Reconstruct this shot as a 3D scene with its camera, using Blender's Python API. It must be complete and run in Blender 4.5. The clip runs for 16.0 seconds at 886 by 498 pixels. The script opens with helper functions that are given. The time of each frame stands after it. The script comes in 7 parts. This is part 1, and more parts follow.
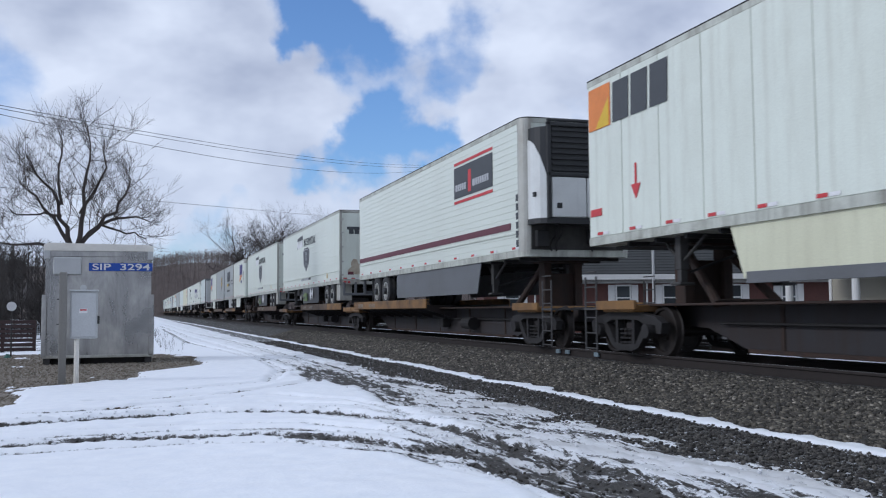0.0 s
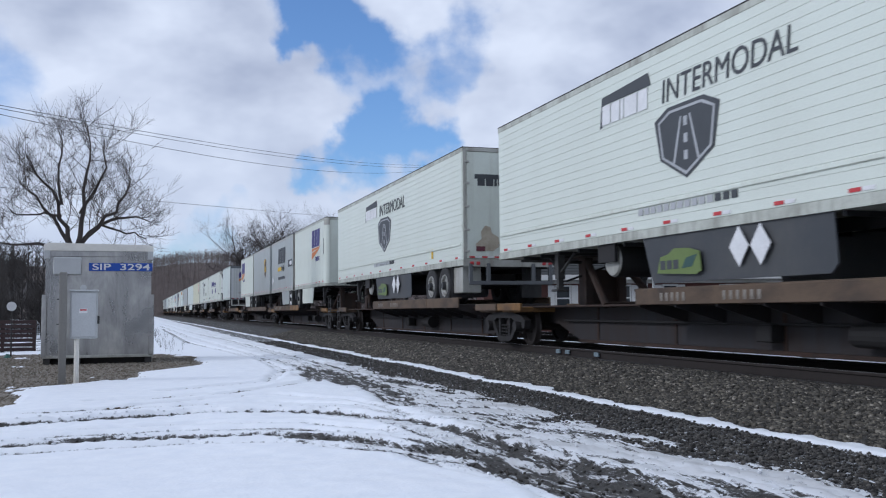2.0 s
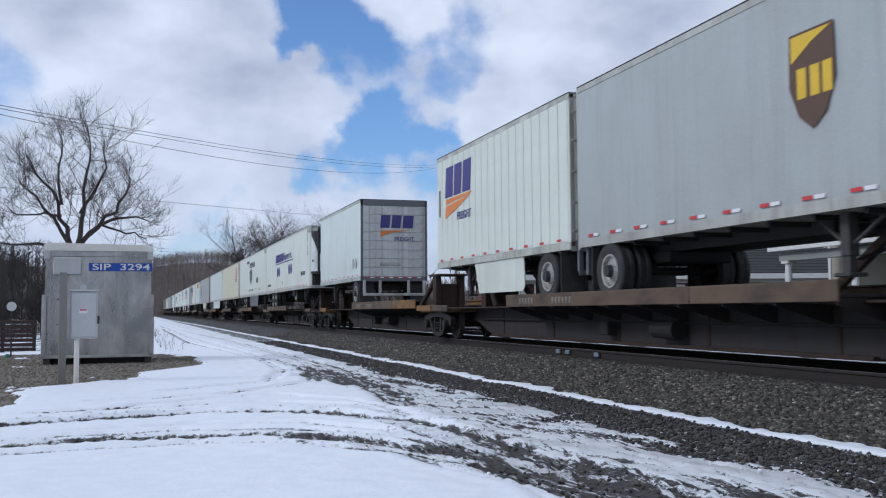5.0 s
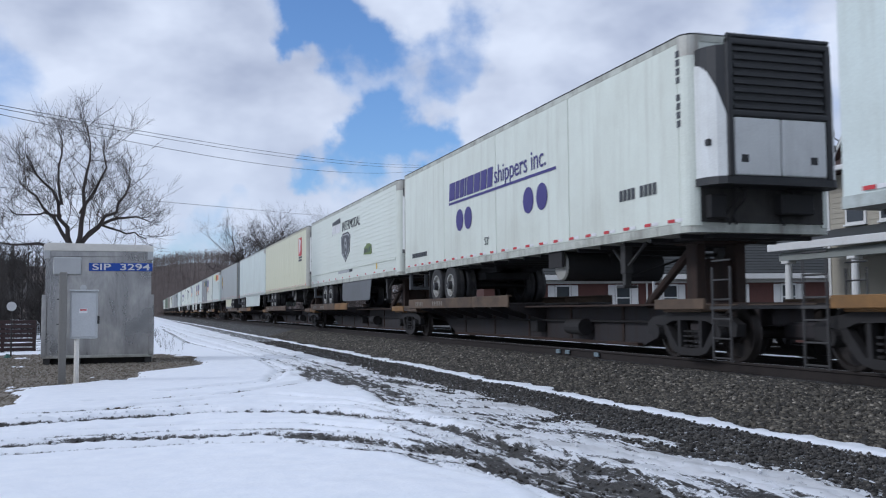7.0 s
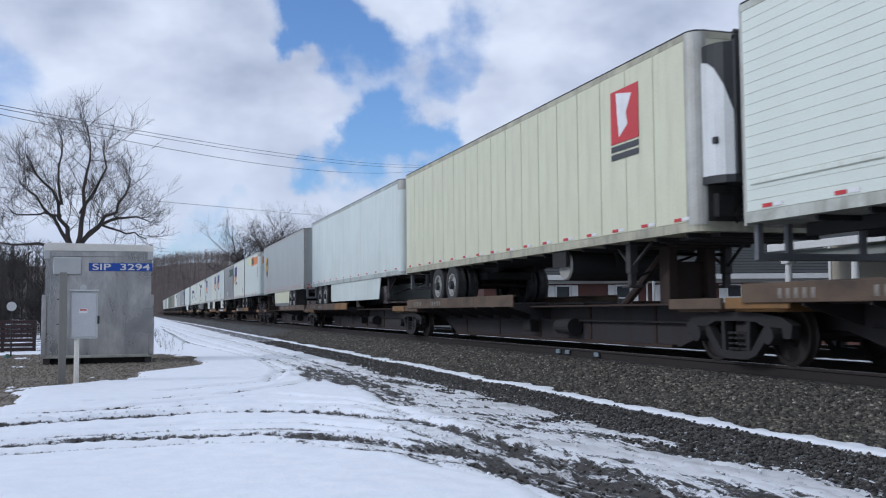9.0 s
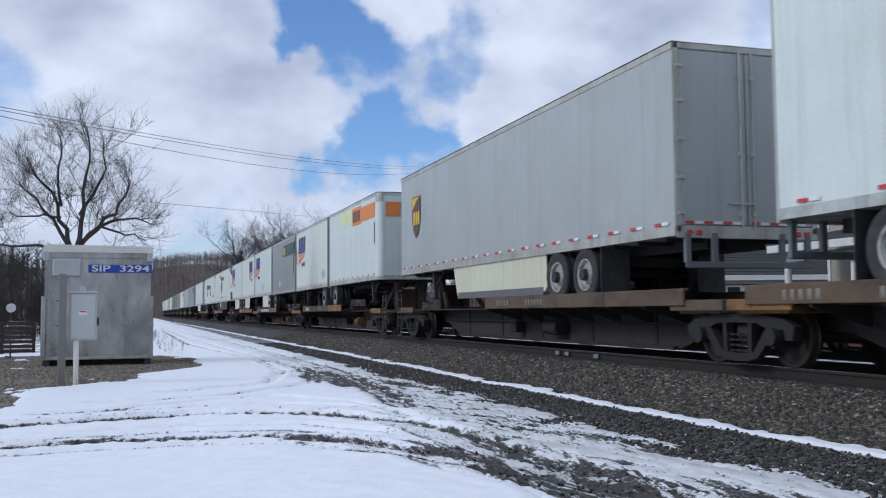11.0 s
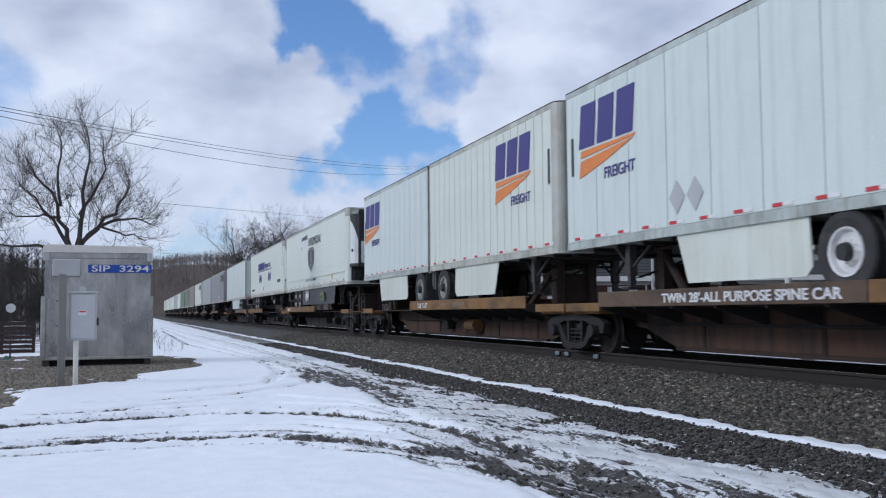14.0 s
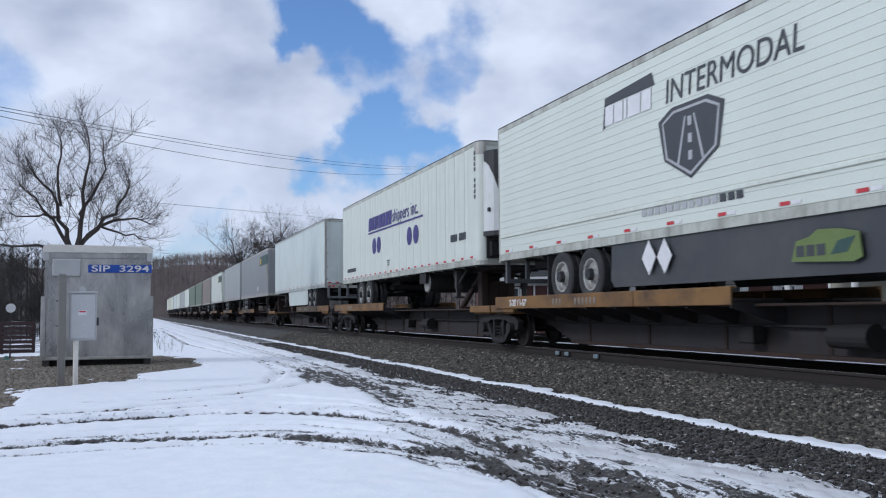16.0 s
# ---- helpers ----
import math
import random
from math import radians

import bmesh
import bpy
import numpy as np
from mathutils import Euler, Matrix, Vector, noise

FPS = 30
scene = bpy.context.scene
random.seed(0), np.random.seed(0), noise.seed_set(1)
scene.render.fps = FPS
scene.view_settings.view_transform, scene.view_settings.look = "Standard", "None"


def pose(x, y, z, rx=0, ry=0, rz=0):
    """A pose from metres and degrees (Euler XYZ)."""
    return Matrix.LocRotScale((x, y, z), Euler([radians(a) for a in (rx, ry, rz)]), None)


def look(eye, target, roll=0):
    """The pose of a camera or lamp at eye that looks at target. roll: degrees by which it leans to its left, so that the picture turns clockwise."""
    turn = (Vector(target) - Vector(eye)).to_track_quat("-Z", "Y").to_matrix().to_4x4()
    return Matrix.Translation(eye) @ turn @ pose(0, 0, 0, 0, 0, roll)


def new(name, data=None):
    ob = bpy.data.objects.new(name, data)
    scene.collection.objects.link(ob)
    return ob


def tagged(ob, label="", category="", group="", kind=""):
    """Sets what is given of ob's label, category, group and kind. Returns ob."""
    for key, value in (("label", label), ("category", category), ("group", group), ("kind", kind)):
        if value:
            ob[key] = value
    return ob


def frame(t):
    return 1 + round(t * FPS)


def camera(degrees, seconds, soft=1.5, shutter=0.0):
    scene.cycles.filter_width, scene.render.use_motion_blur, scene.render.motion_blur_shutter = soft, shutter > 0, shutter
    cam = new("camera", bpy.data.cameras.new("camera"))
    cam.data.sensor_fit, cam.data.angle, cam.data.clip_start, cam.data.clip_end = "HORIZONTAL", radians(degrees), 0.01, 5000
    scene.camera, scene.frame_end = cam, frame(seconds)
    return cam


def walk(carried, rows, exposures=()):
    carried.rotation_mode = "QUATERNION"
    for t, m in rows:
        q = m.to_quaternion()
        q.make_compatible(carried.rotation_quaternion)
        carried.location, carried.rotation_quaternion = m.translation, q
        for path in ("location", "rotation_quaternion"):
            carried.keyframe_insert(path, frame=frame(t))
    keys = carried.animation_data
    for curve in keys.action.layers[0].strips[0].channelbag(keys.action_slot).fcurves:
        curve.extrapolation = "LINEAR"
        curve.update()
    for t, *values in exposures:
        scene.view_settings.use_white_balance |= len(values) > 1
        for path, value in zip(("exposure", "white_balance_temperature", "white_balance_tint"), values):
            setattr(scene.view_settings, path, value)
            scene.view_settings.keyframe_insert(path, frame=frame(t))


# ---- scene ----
# ---- camera ----
EYE = 1.21                       # eye height over the lane
RAIL = 0.43                      # top of the rails
XC = 9.138                       # centre line of the track that the train uses
XC2 = 13.10                      # centre line of the far track
cam = camera(49.66, 16.0, soft=1.1, shutter=0.1)


def aim(yaw, pitch, roll):
    y, p = radians(yaw), radians(pitch)
    ahead = (math.sin(y) * math.cos(p), math.cos(y) * math.cos(p), EYE + math.sin(p))
    return look((0, 0, EYE), ahead, roll)


walk(cam, [(0.0, aim(17.62, 3.68, -0.42)), (9.2, aim(17.62, 3.68, -0.42)),
           (11.3, aim(17.65, 3.78, -0.42)), (16.0, aim(17.66, 3.78, -0.42))],
     exposures=[(0.0, -0.06, 5680, 12), (16.0, -0.06, 5680, 12)])

# ---- world and sun ----
SUN_AZ, SUN_EL = -88.0, 30.0      # degrees from the track's direction, and above the ground
world = bpy.data.worlds.new("sky")
scene.world = world
world.use_nodes = True


def build_sky():
    nt = world.node_tree
    nt.nodes.clear()
    N, K = nt.nodes.new, nt.links.new

    def math_node(op, a, b=None, c=None):
        n = N("ShaderNodeMath")
        n.operation = op
        for i, v in enumerate((a, b, c)):
            if v is None:
                continue
            if isinstance(v, (int, float)):
                n.inputs[i].default_value = v
            else:
                K(v, n.inputs[i])
        return n.outputs[0]

    co = N("ShaderNodeTexCoord").outputs["Generated"]
    sky = N("ShaderNodeTexSky")
    sky.sky_type, sky.sun_disc = "NISHITA", False
    sky.sun_elevation, sky.sun_rotation = radians(SUN_EL), radians(SUN_AZ)
    sky.air_density, sky.dust_density, sky.ozone_density = 1.0, 0.6, 2.0
    sep = N("ShaderNodeSeparateXYZ")
    K(co, sep.inputs[0])
    up = math_node("MAXIMUM", sep.outputs[2], 0.0)
    # a layer of broken cloud with ragged edges
    warp_noise = N("ShaderNodeTexNoise")
    warp_noise.inputs["Scale"].default_value, warp_noise.inputs["Detail"].default_value = 11.0, 5.0
    K(co, warp_noise.inputs["Vector"])
    centred = N("ShaderNodeVectorMath")
    centred.operation = "MULTIPLY_ADD"
    K(warp_noise.outputs["Color"], centred.inputs[0])
    centred.inputs[1].default_value, centred.inputs[2].default_value = (0.22, 0.22, 0.22), (-0.11, -0.11, -0.11)
    ragged = N("ShaderNodeVectorMath")
    ragged.operation = "ADD"
    K(co, ragged.inputs[0]), K(centred.outputs[0], ragged.inputs[1])

    def noise_at(scale, detail, rough, shift=(0, 0, 0), warp=0.0):
        mp = N("ShaderNodeMapping")
        mp.inputs["Location"].default_value = shift
        mp.inputs["Scale"].default_value = (1.0, 1.0, 1.7)
        K(co, mp.inputs[0])
        n = N("ShaderNodeTexNoise")
        n.inputs["Scale"].default_value, n.inputs["Detail"].default_value = scale, detail
        n.inputs["Roughness"].default_value, n.inputs["Distortion"].default_value = rough, warp
        K(mp.outputs[0], n.inputs["Vector"])
        return n.outputs["Fac"]

    big = noise_at(5.0, 6.0, 0.55, (3.1, 1.7, 0.4))
    fine = noise_at(17.0, 6.0, 0.58, (0.3, 5.2, 2.0))
    dens = math_node("ADD", math_node("MULTIPLY", big, 0.95), math_node("MULTIPLY", fine, 0.35))
    # gaps and banks of the cloud layer, as directions with a spread
    for az, el, spread, weight in CLOUD_GAPS:
        a, e = radians(az), radians(el)
        d = N("ShaderNodeVectorMath")
        d.operation = "DISTANCE"
        d.inputs[1].default_value = (math.sin(a) * math.cos(e), math.cos(a) * math.cos(e), math.sin(e))
        K(ragged.outputs[0], d.inputs[0])
        fall = N("ShaderNodeMapRange")
        fall.interpolation_type = "SMOOTHSTEP"
        fall.inputs["From Min"].default_value, fall.inputs["From Max"].default_value = 0.0, radians(spread)
        fall.inputs["To Min"].default_value, fall.inputs["To Max"].default_value = weight, 0.0
        K(d.outputs["Value"], fall.inputs[0])
        dens = math_node("SUBTRACT", dens, fall.outputs[0])
    dens = math_node("ADD", dens, 0.06)
    cover = N("ShaderNodeMapRange")
    cover.interpolation_type = "SMOOTHSTEP"
    cover.inputs["From Min"].default_value, cover.inputs["From Max"].default_value = 0.18, 0.78
    K(dens, cover.inputs[0])
    # cloud tone: bright edges, greyer bellies
    tone = N("ShaderNodeValToRGB")
    tone.color_ramp.elements[0].position, tone.color_ramp.elements[1].position = 0.36, 0.74
    tone.color_ramp.elements[0].color = (0.93, 0.955, 1.0, 1)
    tone.color_ramp.elements[1].color = (0.50, 0.54, 0.64, 1)
    K(noise_at(7.5, 4.0, 0.5, (7.3, 2.2, 1.0)), tone.inputs[0])
    hz = N("ShaderNodeMapRange")          # paler towards the horizon
    hz.inputs["From Min"].default_value, hz.inputs["From Max"].default_value = 0.0, 0.22
    hz.inputs["To Min"].default_value, hz.inputs["To Max"].default_value = 0.55, 0.0
    K(up, hz.inputs[0])
    pale = N("ShaderNodeMix")
    pale.data_type = "RGBA"
    K(hz.outputs[0], pale.inputs["Factor"]), K(tone.outputs[0], pale.inputs["A"])
    pale.inputs["B"].default_value = (0.74, 0.80, 0.88, 1)
    b1, b2 = N("ShaderNodeBackground"), N("ShaderNodeBackground")
    deep = N("ShaderNodeMix")             # clear winter air: a deeper blue
    deep.data_type, deep.blend_type = "RGBA", "MULTIPLY"
    deep.inputs["Factor"].default_value = 1.0
    K(sky.outputs[0], deep.inputs["A"])
    deep.inputs["B"].default_value = (0.84, 0.97, 1.14, 1)
    K(deep.outputs["Result"], b1.inputs[0])
    b1.inputs[1].default_value = 0.125
    K(pale.outputs["Result"], b2.inputs[0])
    b2.inputs[1].default_value = 0.87
    mix = N("ShaderNodeMixShader")
    K(cover.outputs[0], mix.inputs[0]), K(b1.outputs[0], mix.inputs[1]), K(b2.outputs[0], mix.inputs[2])
    K(mix.outputs[0], N("ShaderNodeOutputWorld").inputs[0])


CLOUD_GAPS = [  # heading, height, spread and weight, in degrees: clear gaps, then banks
    (10.1, 17.3, 4.6, 0.75), (9.1, 15.2, 3.4, 0.6), (12.3, 15.9, 4.3, 0.55), (14.8, 14.8, 3.7, 0.4), (13.1, 9.5, 5.0, 0.8), (16.3, 9.5, 4.3, 0.7),
    (10.8, 9.7, 2.7, 0.4), (18.5, 15.7, 3.9, 0.45), (19.2, 9.7, 3.2, 0.4), (-6.7, 13.1, 5.0, 0.38), (3.2, 5.1, 4.1, 0.5), (6.1, 7.3, 2.3, 0.3),
    (26.2, 15.4, 4.1, 0.2), (35.5, 17.0, 5.9, 0.25), (1.7, 14.1, 13.7, -0.45), (-2.9, 17.0, 9.1, -0.3), (12.8, 12.8, 3.7, -0.34), (7.4, 11.8, 4.6, -0.35),
    (15.5, 17.8, 4.2, -0.2), (21.7, 12.3, 4.6, -0.55), (10.1, 6.6, 3.2, -0.35), (25.2, 17.0, 5.9, -0.25), (31.4, 15.4, 7.3, -0.3), (0.1, 8.1, 5.5, -0.3)]
build_sky()
sun_data = bpy.data.lights.new("sun", "SUN")
sun_data.energy, sun_data.angle, sun_data.color = 1.25, radians(12), (1.0, 0.95, 0.88)
sun = new("sun", sun_data)
sun.matrix_world = look((math.sin(radians(SUN_AZ)) * math.cos(radians(SUN_EL)) * 60,
                         math.cos(radians(SUN_AZ)) * math.cos(radians(SUN_EL)) * 60,
                         math.sin(radians(SUN_EL)) * 60), (0, 0, 0))


# ---- mesh tools ----
def mesh_of(name, bm):
    me = bpy.data.meshes.new(name)
    bm.to_mesh(me)
    bm.free()
    return me


def part(name, bm, material, parent, label="", m=None):
    """One bmesh (or ready mesh) as one object under a thing or a part."""
    me = bm if isinstance(bm, bpy.types.Mesh) else mesh_of(name, bm)
    if material is not None and not me.materials:
        me.materials.append(material)
    ob = new(name, me)
    ob.parent = parent
    if m is not None:
        ob.matrix_basis = m
    return tagged(ob, label=label)


def box(bm, x0, x1, y0, y1, z0, z1, bevel=0.0, seg=1):
    r = bmesh.ops.create_cube(bm, size=1.0, matrix=Matrix.Translation(((x0 + x1) / 2, (y0 + y1) / 2, (z0 + z1) / 2)) @ Matrix.Diagonal((abs(x1 - x0), abs(y1 - y0), abs(z1 - z0), 1)))
    if bevel > 0:
        edges = list({e for v in r["verts"] for e in v.link_edges})
        bmesh.ops.bevel(bm, geom=edges, offset=bevel, segments=seg, affect="EDGES", profile=0.5)
    return bm


def tube(bm, a, b, r0, r1=None, n=10, caps=True):
    a, b = Vector(a), Vector(b)
    r1 = r0 if r1 is None else r1
    turn = (b - a).to_track_quat("Z", "Y").to_matrix().to_4x4()
    bmesh.ops.create_cone(bm, cap_ends=caps, segments=n, radius1=r0, radius2=r1, depth=(b - a).length,
                          matrix=Matrix.Translation((a + b) / 2) @ turn)
    return bm


def slab(bm, outline, axis, lo, hi):
    """A flat outline of (u, v) pulled along an axis: 'x' takes (y, z), 'y' takes (x, z), 'z' takes (x, y)."""
    def at(p, d):
        return {"x": (d, p[0], p[1]), "y": (p[0], d, p[1]), "z": (p[0], p[1], d)}[axis]
    lower, upper = [bm.verts.new(at(p, lo)) for p in outline], [bm.verts.new(at(p, hi)) for p in outline]
    n = len(outline)
    faces = [bm.faces.new(lower), bm.faces.new(upper)]
    for i in range(n):
        faces.append(bm.faces.new((lower[i], lower[(i + 1) % n], upper[(i + 1) % n], upper[i])))
    bmesh.ops.recalc_face_normals(bm, faces=faces)
    return bm


def B():
    return bmesh.new()


def thing(name, label, category, group="", kind="", m=None):
    ob = new(name)
    ob.empty_display_size = 0.2
    if m is not None:
        ob.matrix_basis = m
    return tagged(ob, label, category, group, kind)


def lettering(text, size, depth=0.004, bold=0.0, shear=0.0):
    """A mesh of words in the built-in font, in its own x-y plane, left end at the origin."""
    cu = bpy.data.curves.new("words", "FONT")
    cu.body, cu.size, cu.extrude, cu.offset, cu.shear = text, size, depth, bold, shear
    ob = bpy.data.objects.new("words", cu)
    scene.collection.objects.link(ob)
    bpy.context.view_layer.update()
    me = bpy.data.meshes.new_from_object(ob.evaluated_get(bpy.context.evaluated_depsgraph_get()))
    bpy.data.objects.remove(ob)
    bpy.data.curves.remove(cu)
    return me


# ---- materials ----
def material(name, build):
    mat = bpy.data.materials.new(name)
    mat.use_nodes = True
    nt = mat.node_tree
    bsdf = nt.nodes["Principled BSDF"]
    build(nt, bsdf)
    return mat


def noise_node(nt, scale, detail=5.0, rough=0.6, stretch=(1, 1, 1), coords="Object", warp=0.0):
    tc, mp, n = nt.nodes.new("ShaderNodeTexCoord"), nt.nodes.new("ShaderNodeMapping"), nt.nodes.new("ShaderNodeTexNoise")
    mp.inputs["Scale"].default_value = stretch
    n.inputs["Scale"].default_value, n.inputs["Detail"].default_value, n.inputs["Roughness"].default_value = scale, detail, rough
    n.inputs["Distortion"].default_value = warp
    nt.links.new(tc.outputs[coords], mp.inputs[0])
    nt.links.new(mp.outputs[0], n.inputs["Vector"])
    return n.outputs["Fac"]


def ramp(nt, fac, stops):
    r = nt.nodes.new("ShaderNodeValToRGB")
    el = r.color_ramp.elements
    while len(el) < len(stops):
        el.new(0.5)
    for e, (p, c) in zip(el, stops):
        e.position, e.color = p, (*c, 1) if len(c) == 3 else c
    nt.links.new(fac, r.inputs[0])
    return r.outputs[0]


def blend(nt, fac, a, b, mode="MIX"):
    m = nt.nodes.new("ShaderNodeMix")
    m.data_type, m.blend_type = "RGBA", mode
    for sock, v in ((m.inputs["Factor"], fac), (m.inputs["A"], a), (m.inputs["B"], b)):
        if isinstance(v, (int, float)):
            sock.default_value = v
        elif isinstance(v, tuple):
            sock.default_value = (*v, 1) if len(v) == 3 else v
        else:
            nt.links.new(v, sock)
    return m.outputs["Result"]


def bump(nt, bsdf, height, strength=0.3, distance=0.01):
    b = nt.nodes.new("ShaderNodeBump")
    b.inputs["Strength"].default_value, b.inputs["Distance"].default_value = strength, distance
    nt.links.new(height, b.inputs["Height"])
    nt.links.new(b.outputs[0], bsdf.inputs["Normal"])


def worn(name, base, dirt, rough=0.5, metal=0.0, amount=0.5, scale=1.5, stretch=(1, 1, 1), grain=40.0, relief=0.15, streak=False):
    """A base colour with dirt in broad stains and fine grain."""
    def build(nt, bsdf):
        broad = noise_node(nt, scale, 6, 0.62, stretch, warp=0.4)
        fine = noise_node(nt, grain, 4, 0.6)
        fac = ramp(nt, broad, [(0.42, (0, 0, 0)), (0.75, (amount, amount, amount))])
        col = blend(nt, fac, base, dirt)
        if streak:
            runs = noise_node(nt, 1.0, 5, 0.65, (5.0, 5.0, 0.35))
            fr = ramp(nt, runs, [(0.48, (0, 0, 0)), (0.70, (amount, amount, amount))])
            col = blend(nt, fr, col, dirt)
        tint = ramp(nt, fine, [(0.3, (0.86, 0.86, 0.86)), (0.7, (1.0, 1.0, 1.0))])
        col = blend(nt, 1.0, col, tint, "MULTIPLY")
        nt.links.new(col, bsdf.inputs["Base Color"])
        bsdf.inputs["Roughness"].default_value, bsdf.inputs["Metallic"].default_value = rough, metal
        if relief:
            bump(nt, bsdf, fine, relief, 0.004)
    return material(name, build)


def plain(name, col, rough=0.5, metal=0.0):
    return worn(name, col, tuple(c * 0.6 for c in col), rough, metal, 0.35, 3.0, relief=0.0)


WHITE = worn("trailer_white", (0.72, 0.765, 0.68), (0.36, 0.34, 0.27), 0.42, 0, 0.26, 0.6, streak=True, relief=0.03)
BOARD_WHITE = worn("board_white", (0.70, 0.745, 0.665), (0.42, 0.40, 0.33), 0.42, 0, 0.16, 0.35, relief=0.03)
WHITE_BLUE = worn("trailer_cool_white", (0.66, 0.73, 0.69), (0.36, 0.37, 0.32), 0.42, 0, 0.26, 0.6, streak=True, relief=0.03)
CREAM = worn("trailer_cream", (0.68, 0.68, 0.50), (0.38, 0.35, 0.24), 0.42, 0, 0.26, 0.5, streak=True, relief=0.03)
GREY = worn("trailer_grey", (0.27, 0.285, 0.29), (0.18, 0.18, 0.17), 0.42, 0, 0.35, 0.5, streak=True, relief=0.03)
PALE_GREY = worn("trailer_pale_grey", (0.40, 0.43, 0.42), (0.27, 0.27, 0.25), 0.40, 0, 0.35, 0.5, streak=True, relief=0.03)
GREEN = worn("trailer_green", (0.12, 0.17, 0.11), (0.15, 0.16, 0.12), 0.45, 0, 0.35, 0.5)
BROWN = worn("trailer_brown", (0.24, 0.20, 0.16), (0.14, 0.11, 0.09), 0.45, 0, 0.35, 0.5)
ALU = worn("aluminium", (0.50, 0.50, 0.455), (0.24, 0.215, 0.175), 0.5, 0.3, 0.6, 1.2, streak=True, relief=0.05)


def shed_nodes(nt, bsdf):
    """Mill-finish aluminium sheet: cloudy oxide, soft dents that bend the reflections."""
    cloudy = noise_node(nt, 0.9, 5, 0.6, (1.6, 1.0, 0.7), warp=0.5)
    fine = noise_node(nt, 24.0, 4, 0.6, (1, 1, 0.25))
    col = ramp(nt, cloudy, [(0.32, (0.22, 0.215, 0.21)), (0.52, (0.36, 0.35, 0.335)), (0.72, (0.56, 0.54, 0.50))])
    col = blend(nt, 1.0, col, ramp(nt, fine, [(0.3, (0.88, 0.88, 0.88)), (0.7, (1.0, 1.0, 1.0))]), "MULTIPLY")
    nt.links.new(col, bsdf.inputs["Base Color"])
    nt.links.new(ramp(nt, cloudy, [(0.3, (0.22, 0.22, 0.22)), (0.7, (0.40, 0.40, 0.40))]), bsdf.inputs["Roughness"])
    bsdf.inputs["Metallic"].default_value = 0.9
    bump(nt, bsdf, noise_node(nt, 1.1, 2, 0.4, (1, 1, 0.8)), 0.5, 0.05)


STEEL_GREY = material("shed_steel", shed_nodes)
BOX_GREY = worn("box_paint", (0.52, 0.53, 0.53), (0.33, 0.33, 0.33), 0.5, 0.1, 0.3, 2.0, relief=0.04)
BLACK = worn("unit_black", (0.022, 0.023, 0.025), (0.05, 0.05, 0.048), 0.55, 0, 0.5, 1.5)
LEG = worn("leg_grime", (0.050, 0.048, 0.046), (0.022, 0.020, 0.019), 0.7, 0, 0.8, 3.0)
UNDER = worn("underframe", (0.012, 0.012, 0.013), (0.028, 0.024, 0.021), 0.75, 0, 0.6, 1.3)
SILL = worn("car_steel", (0.029, 0.027, 0.030), (0.027, 0.017, 0.013), 0.72, 0, 0.8, 0.7, streak=True)
SILL_GREY = worn("truck_grime", (0.019, 0.0175, 0.0175), (0.016, 0.014, 0.013), 0.8, 0, 0.8, 2.0)
LADDER = worn("ladder_steel", (0.070, 0.068, 0.067), (0.05, 0.045, 0.04), 0.6, 0.2, 0.6, 4.0)
FADED = worn("faded_stencil", (0.26, 0.235, 0.20), (0.07, 0.055, 0.045), 0.7, 0, 0.9, 6.0)
RUST = worn("rusty_steel", (0.045, 0.024, 0.016), (0.018, 0.014, 0.012), 0.82, 0, 0.8, 1.6, streak=True)
DECK_YELLOW = worn("deck_paint", (0.23, 0.120, 0.036), (0.045, 0.030, 0.022), 0.7, 0, 0.95, 1.8, (1, 0.6, 1))
DECK_DULL = worn("deck_dull", (0.12, 0.080, 0.050), (0.028, 0.021, 0.018), 0.75, 0, 0.95, 1.8, (1, 0.6, 1))
TYRE = worn("tyre_rubber", (0.030, 0.030, 0.031), (0.085, 0.080, 0.072), 0.82, 0, 0.6, 3.0)
RIM = worn("wheel_rim", (0.46, 0.46, 0.43), (0.13, 0.115, 0.095), 0.55, 0.1, 0.85, 4.0)
WHEEL_STEEL = worn("wheel_steel", (0.030, 0.024, 0.021), (0.017, 0.015, 0.014), 0.65, 0.3, 0.7, 3.0)
BRIGHT_STEEL = worn("bright_steel", (0.62, 0.62, 0.62), (0.4, 0.38, 0.36), 0.25, 0.9, 0.4, 6.0)
SKIRT_DARK = worn("skirt_dark", (0.050, 0.054, 0.060), (0.12, 0.115, 0.105), 0.5, 0, 0.5, 1.0)
SKIRT_GREY = worn("skirt_grey", (0.135, 0.142, 0.150), (0.09, 0.09, 0.085), 0.5, 0, 0.5, 1.0)
SILL_BROWN = worn("car_steel_brown", (0.080, 0.040, 0.024), (0.017, 0.014, 0.014), 0.8, 0, 0.95, 0.6, streak=True)
TAN_STAIN = worn("tan_stain", (0.50, 0.44, 0.34), (0.28, 0.22, 0.15), 0.6, 0, 0.7, 5.0)
CHARCOAL = plain("print_charcoal", (0.055, 0.060, 0.066))
NAVY = plain("print_purple_blue", (0.050, 0.040, 0.20))
ORANGE = plain("print_orange", (0.72, 0.23, 0.05))
YELLOW_PRINT = plain("print_yellow", (0.70, 0.46, 0.03))
PALE_YELLOW = plain("print_pale_yellow", (0.70, 0.76, 0.40))
RED = plain("print_red", (0.55, 0.045, 0.05))
MAROON = plain("print_maroon", (0.13, 0.03, 0.045))
GREEN_DARK = plain("print_dark_green", (0.035, 0.085, 0.075))
LIME = plain("print_lime", (0.15, 0.21, 0.06))
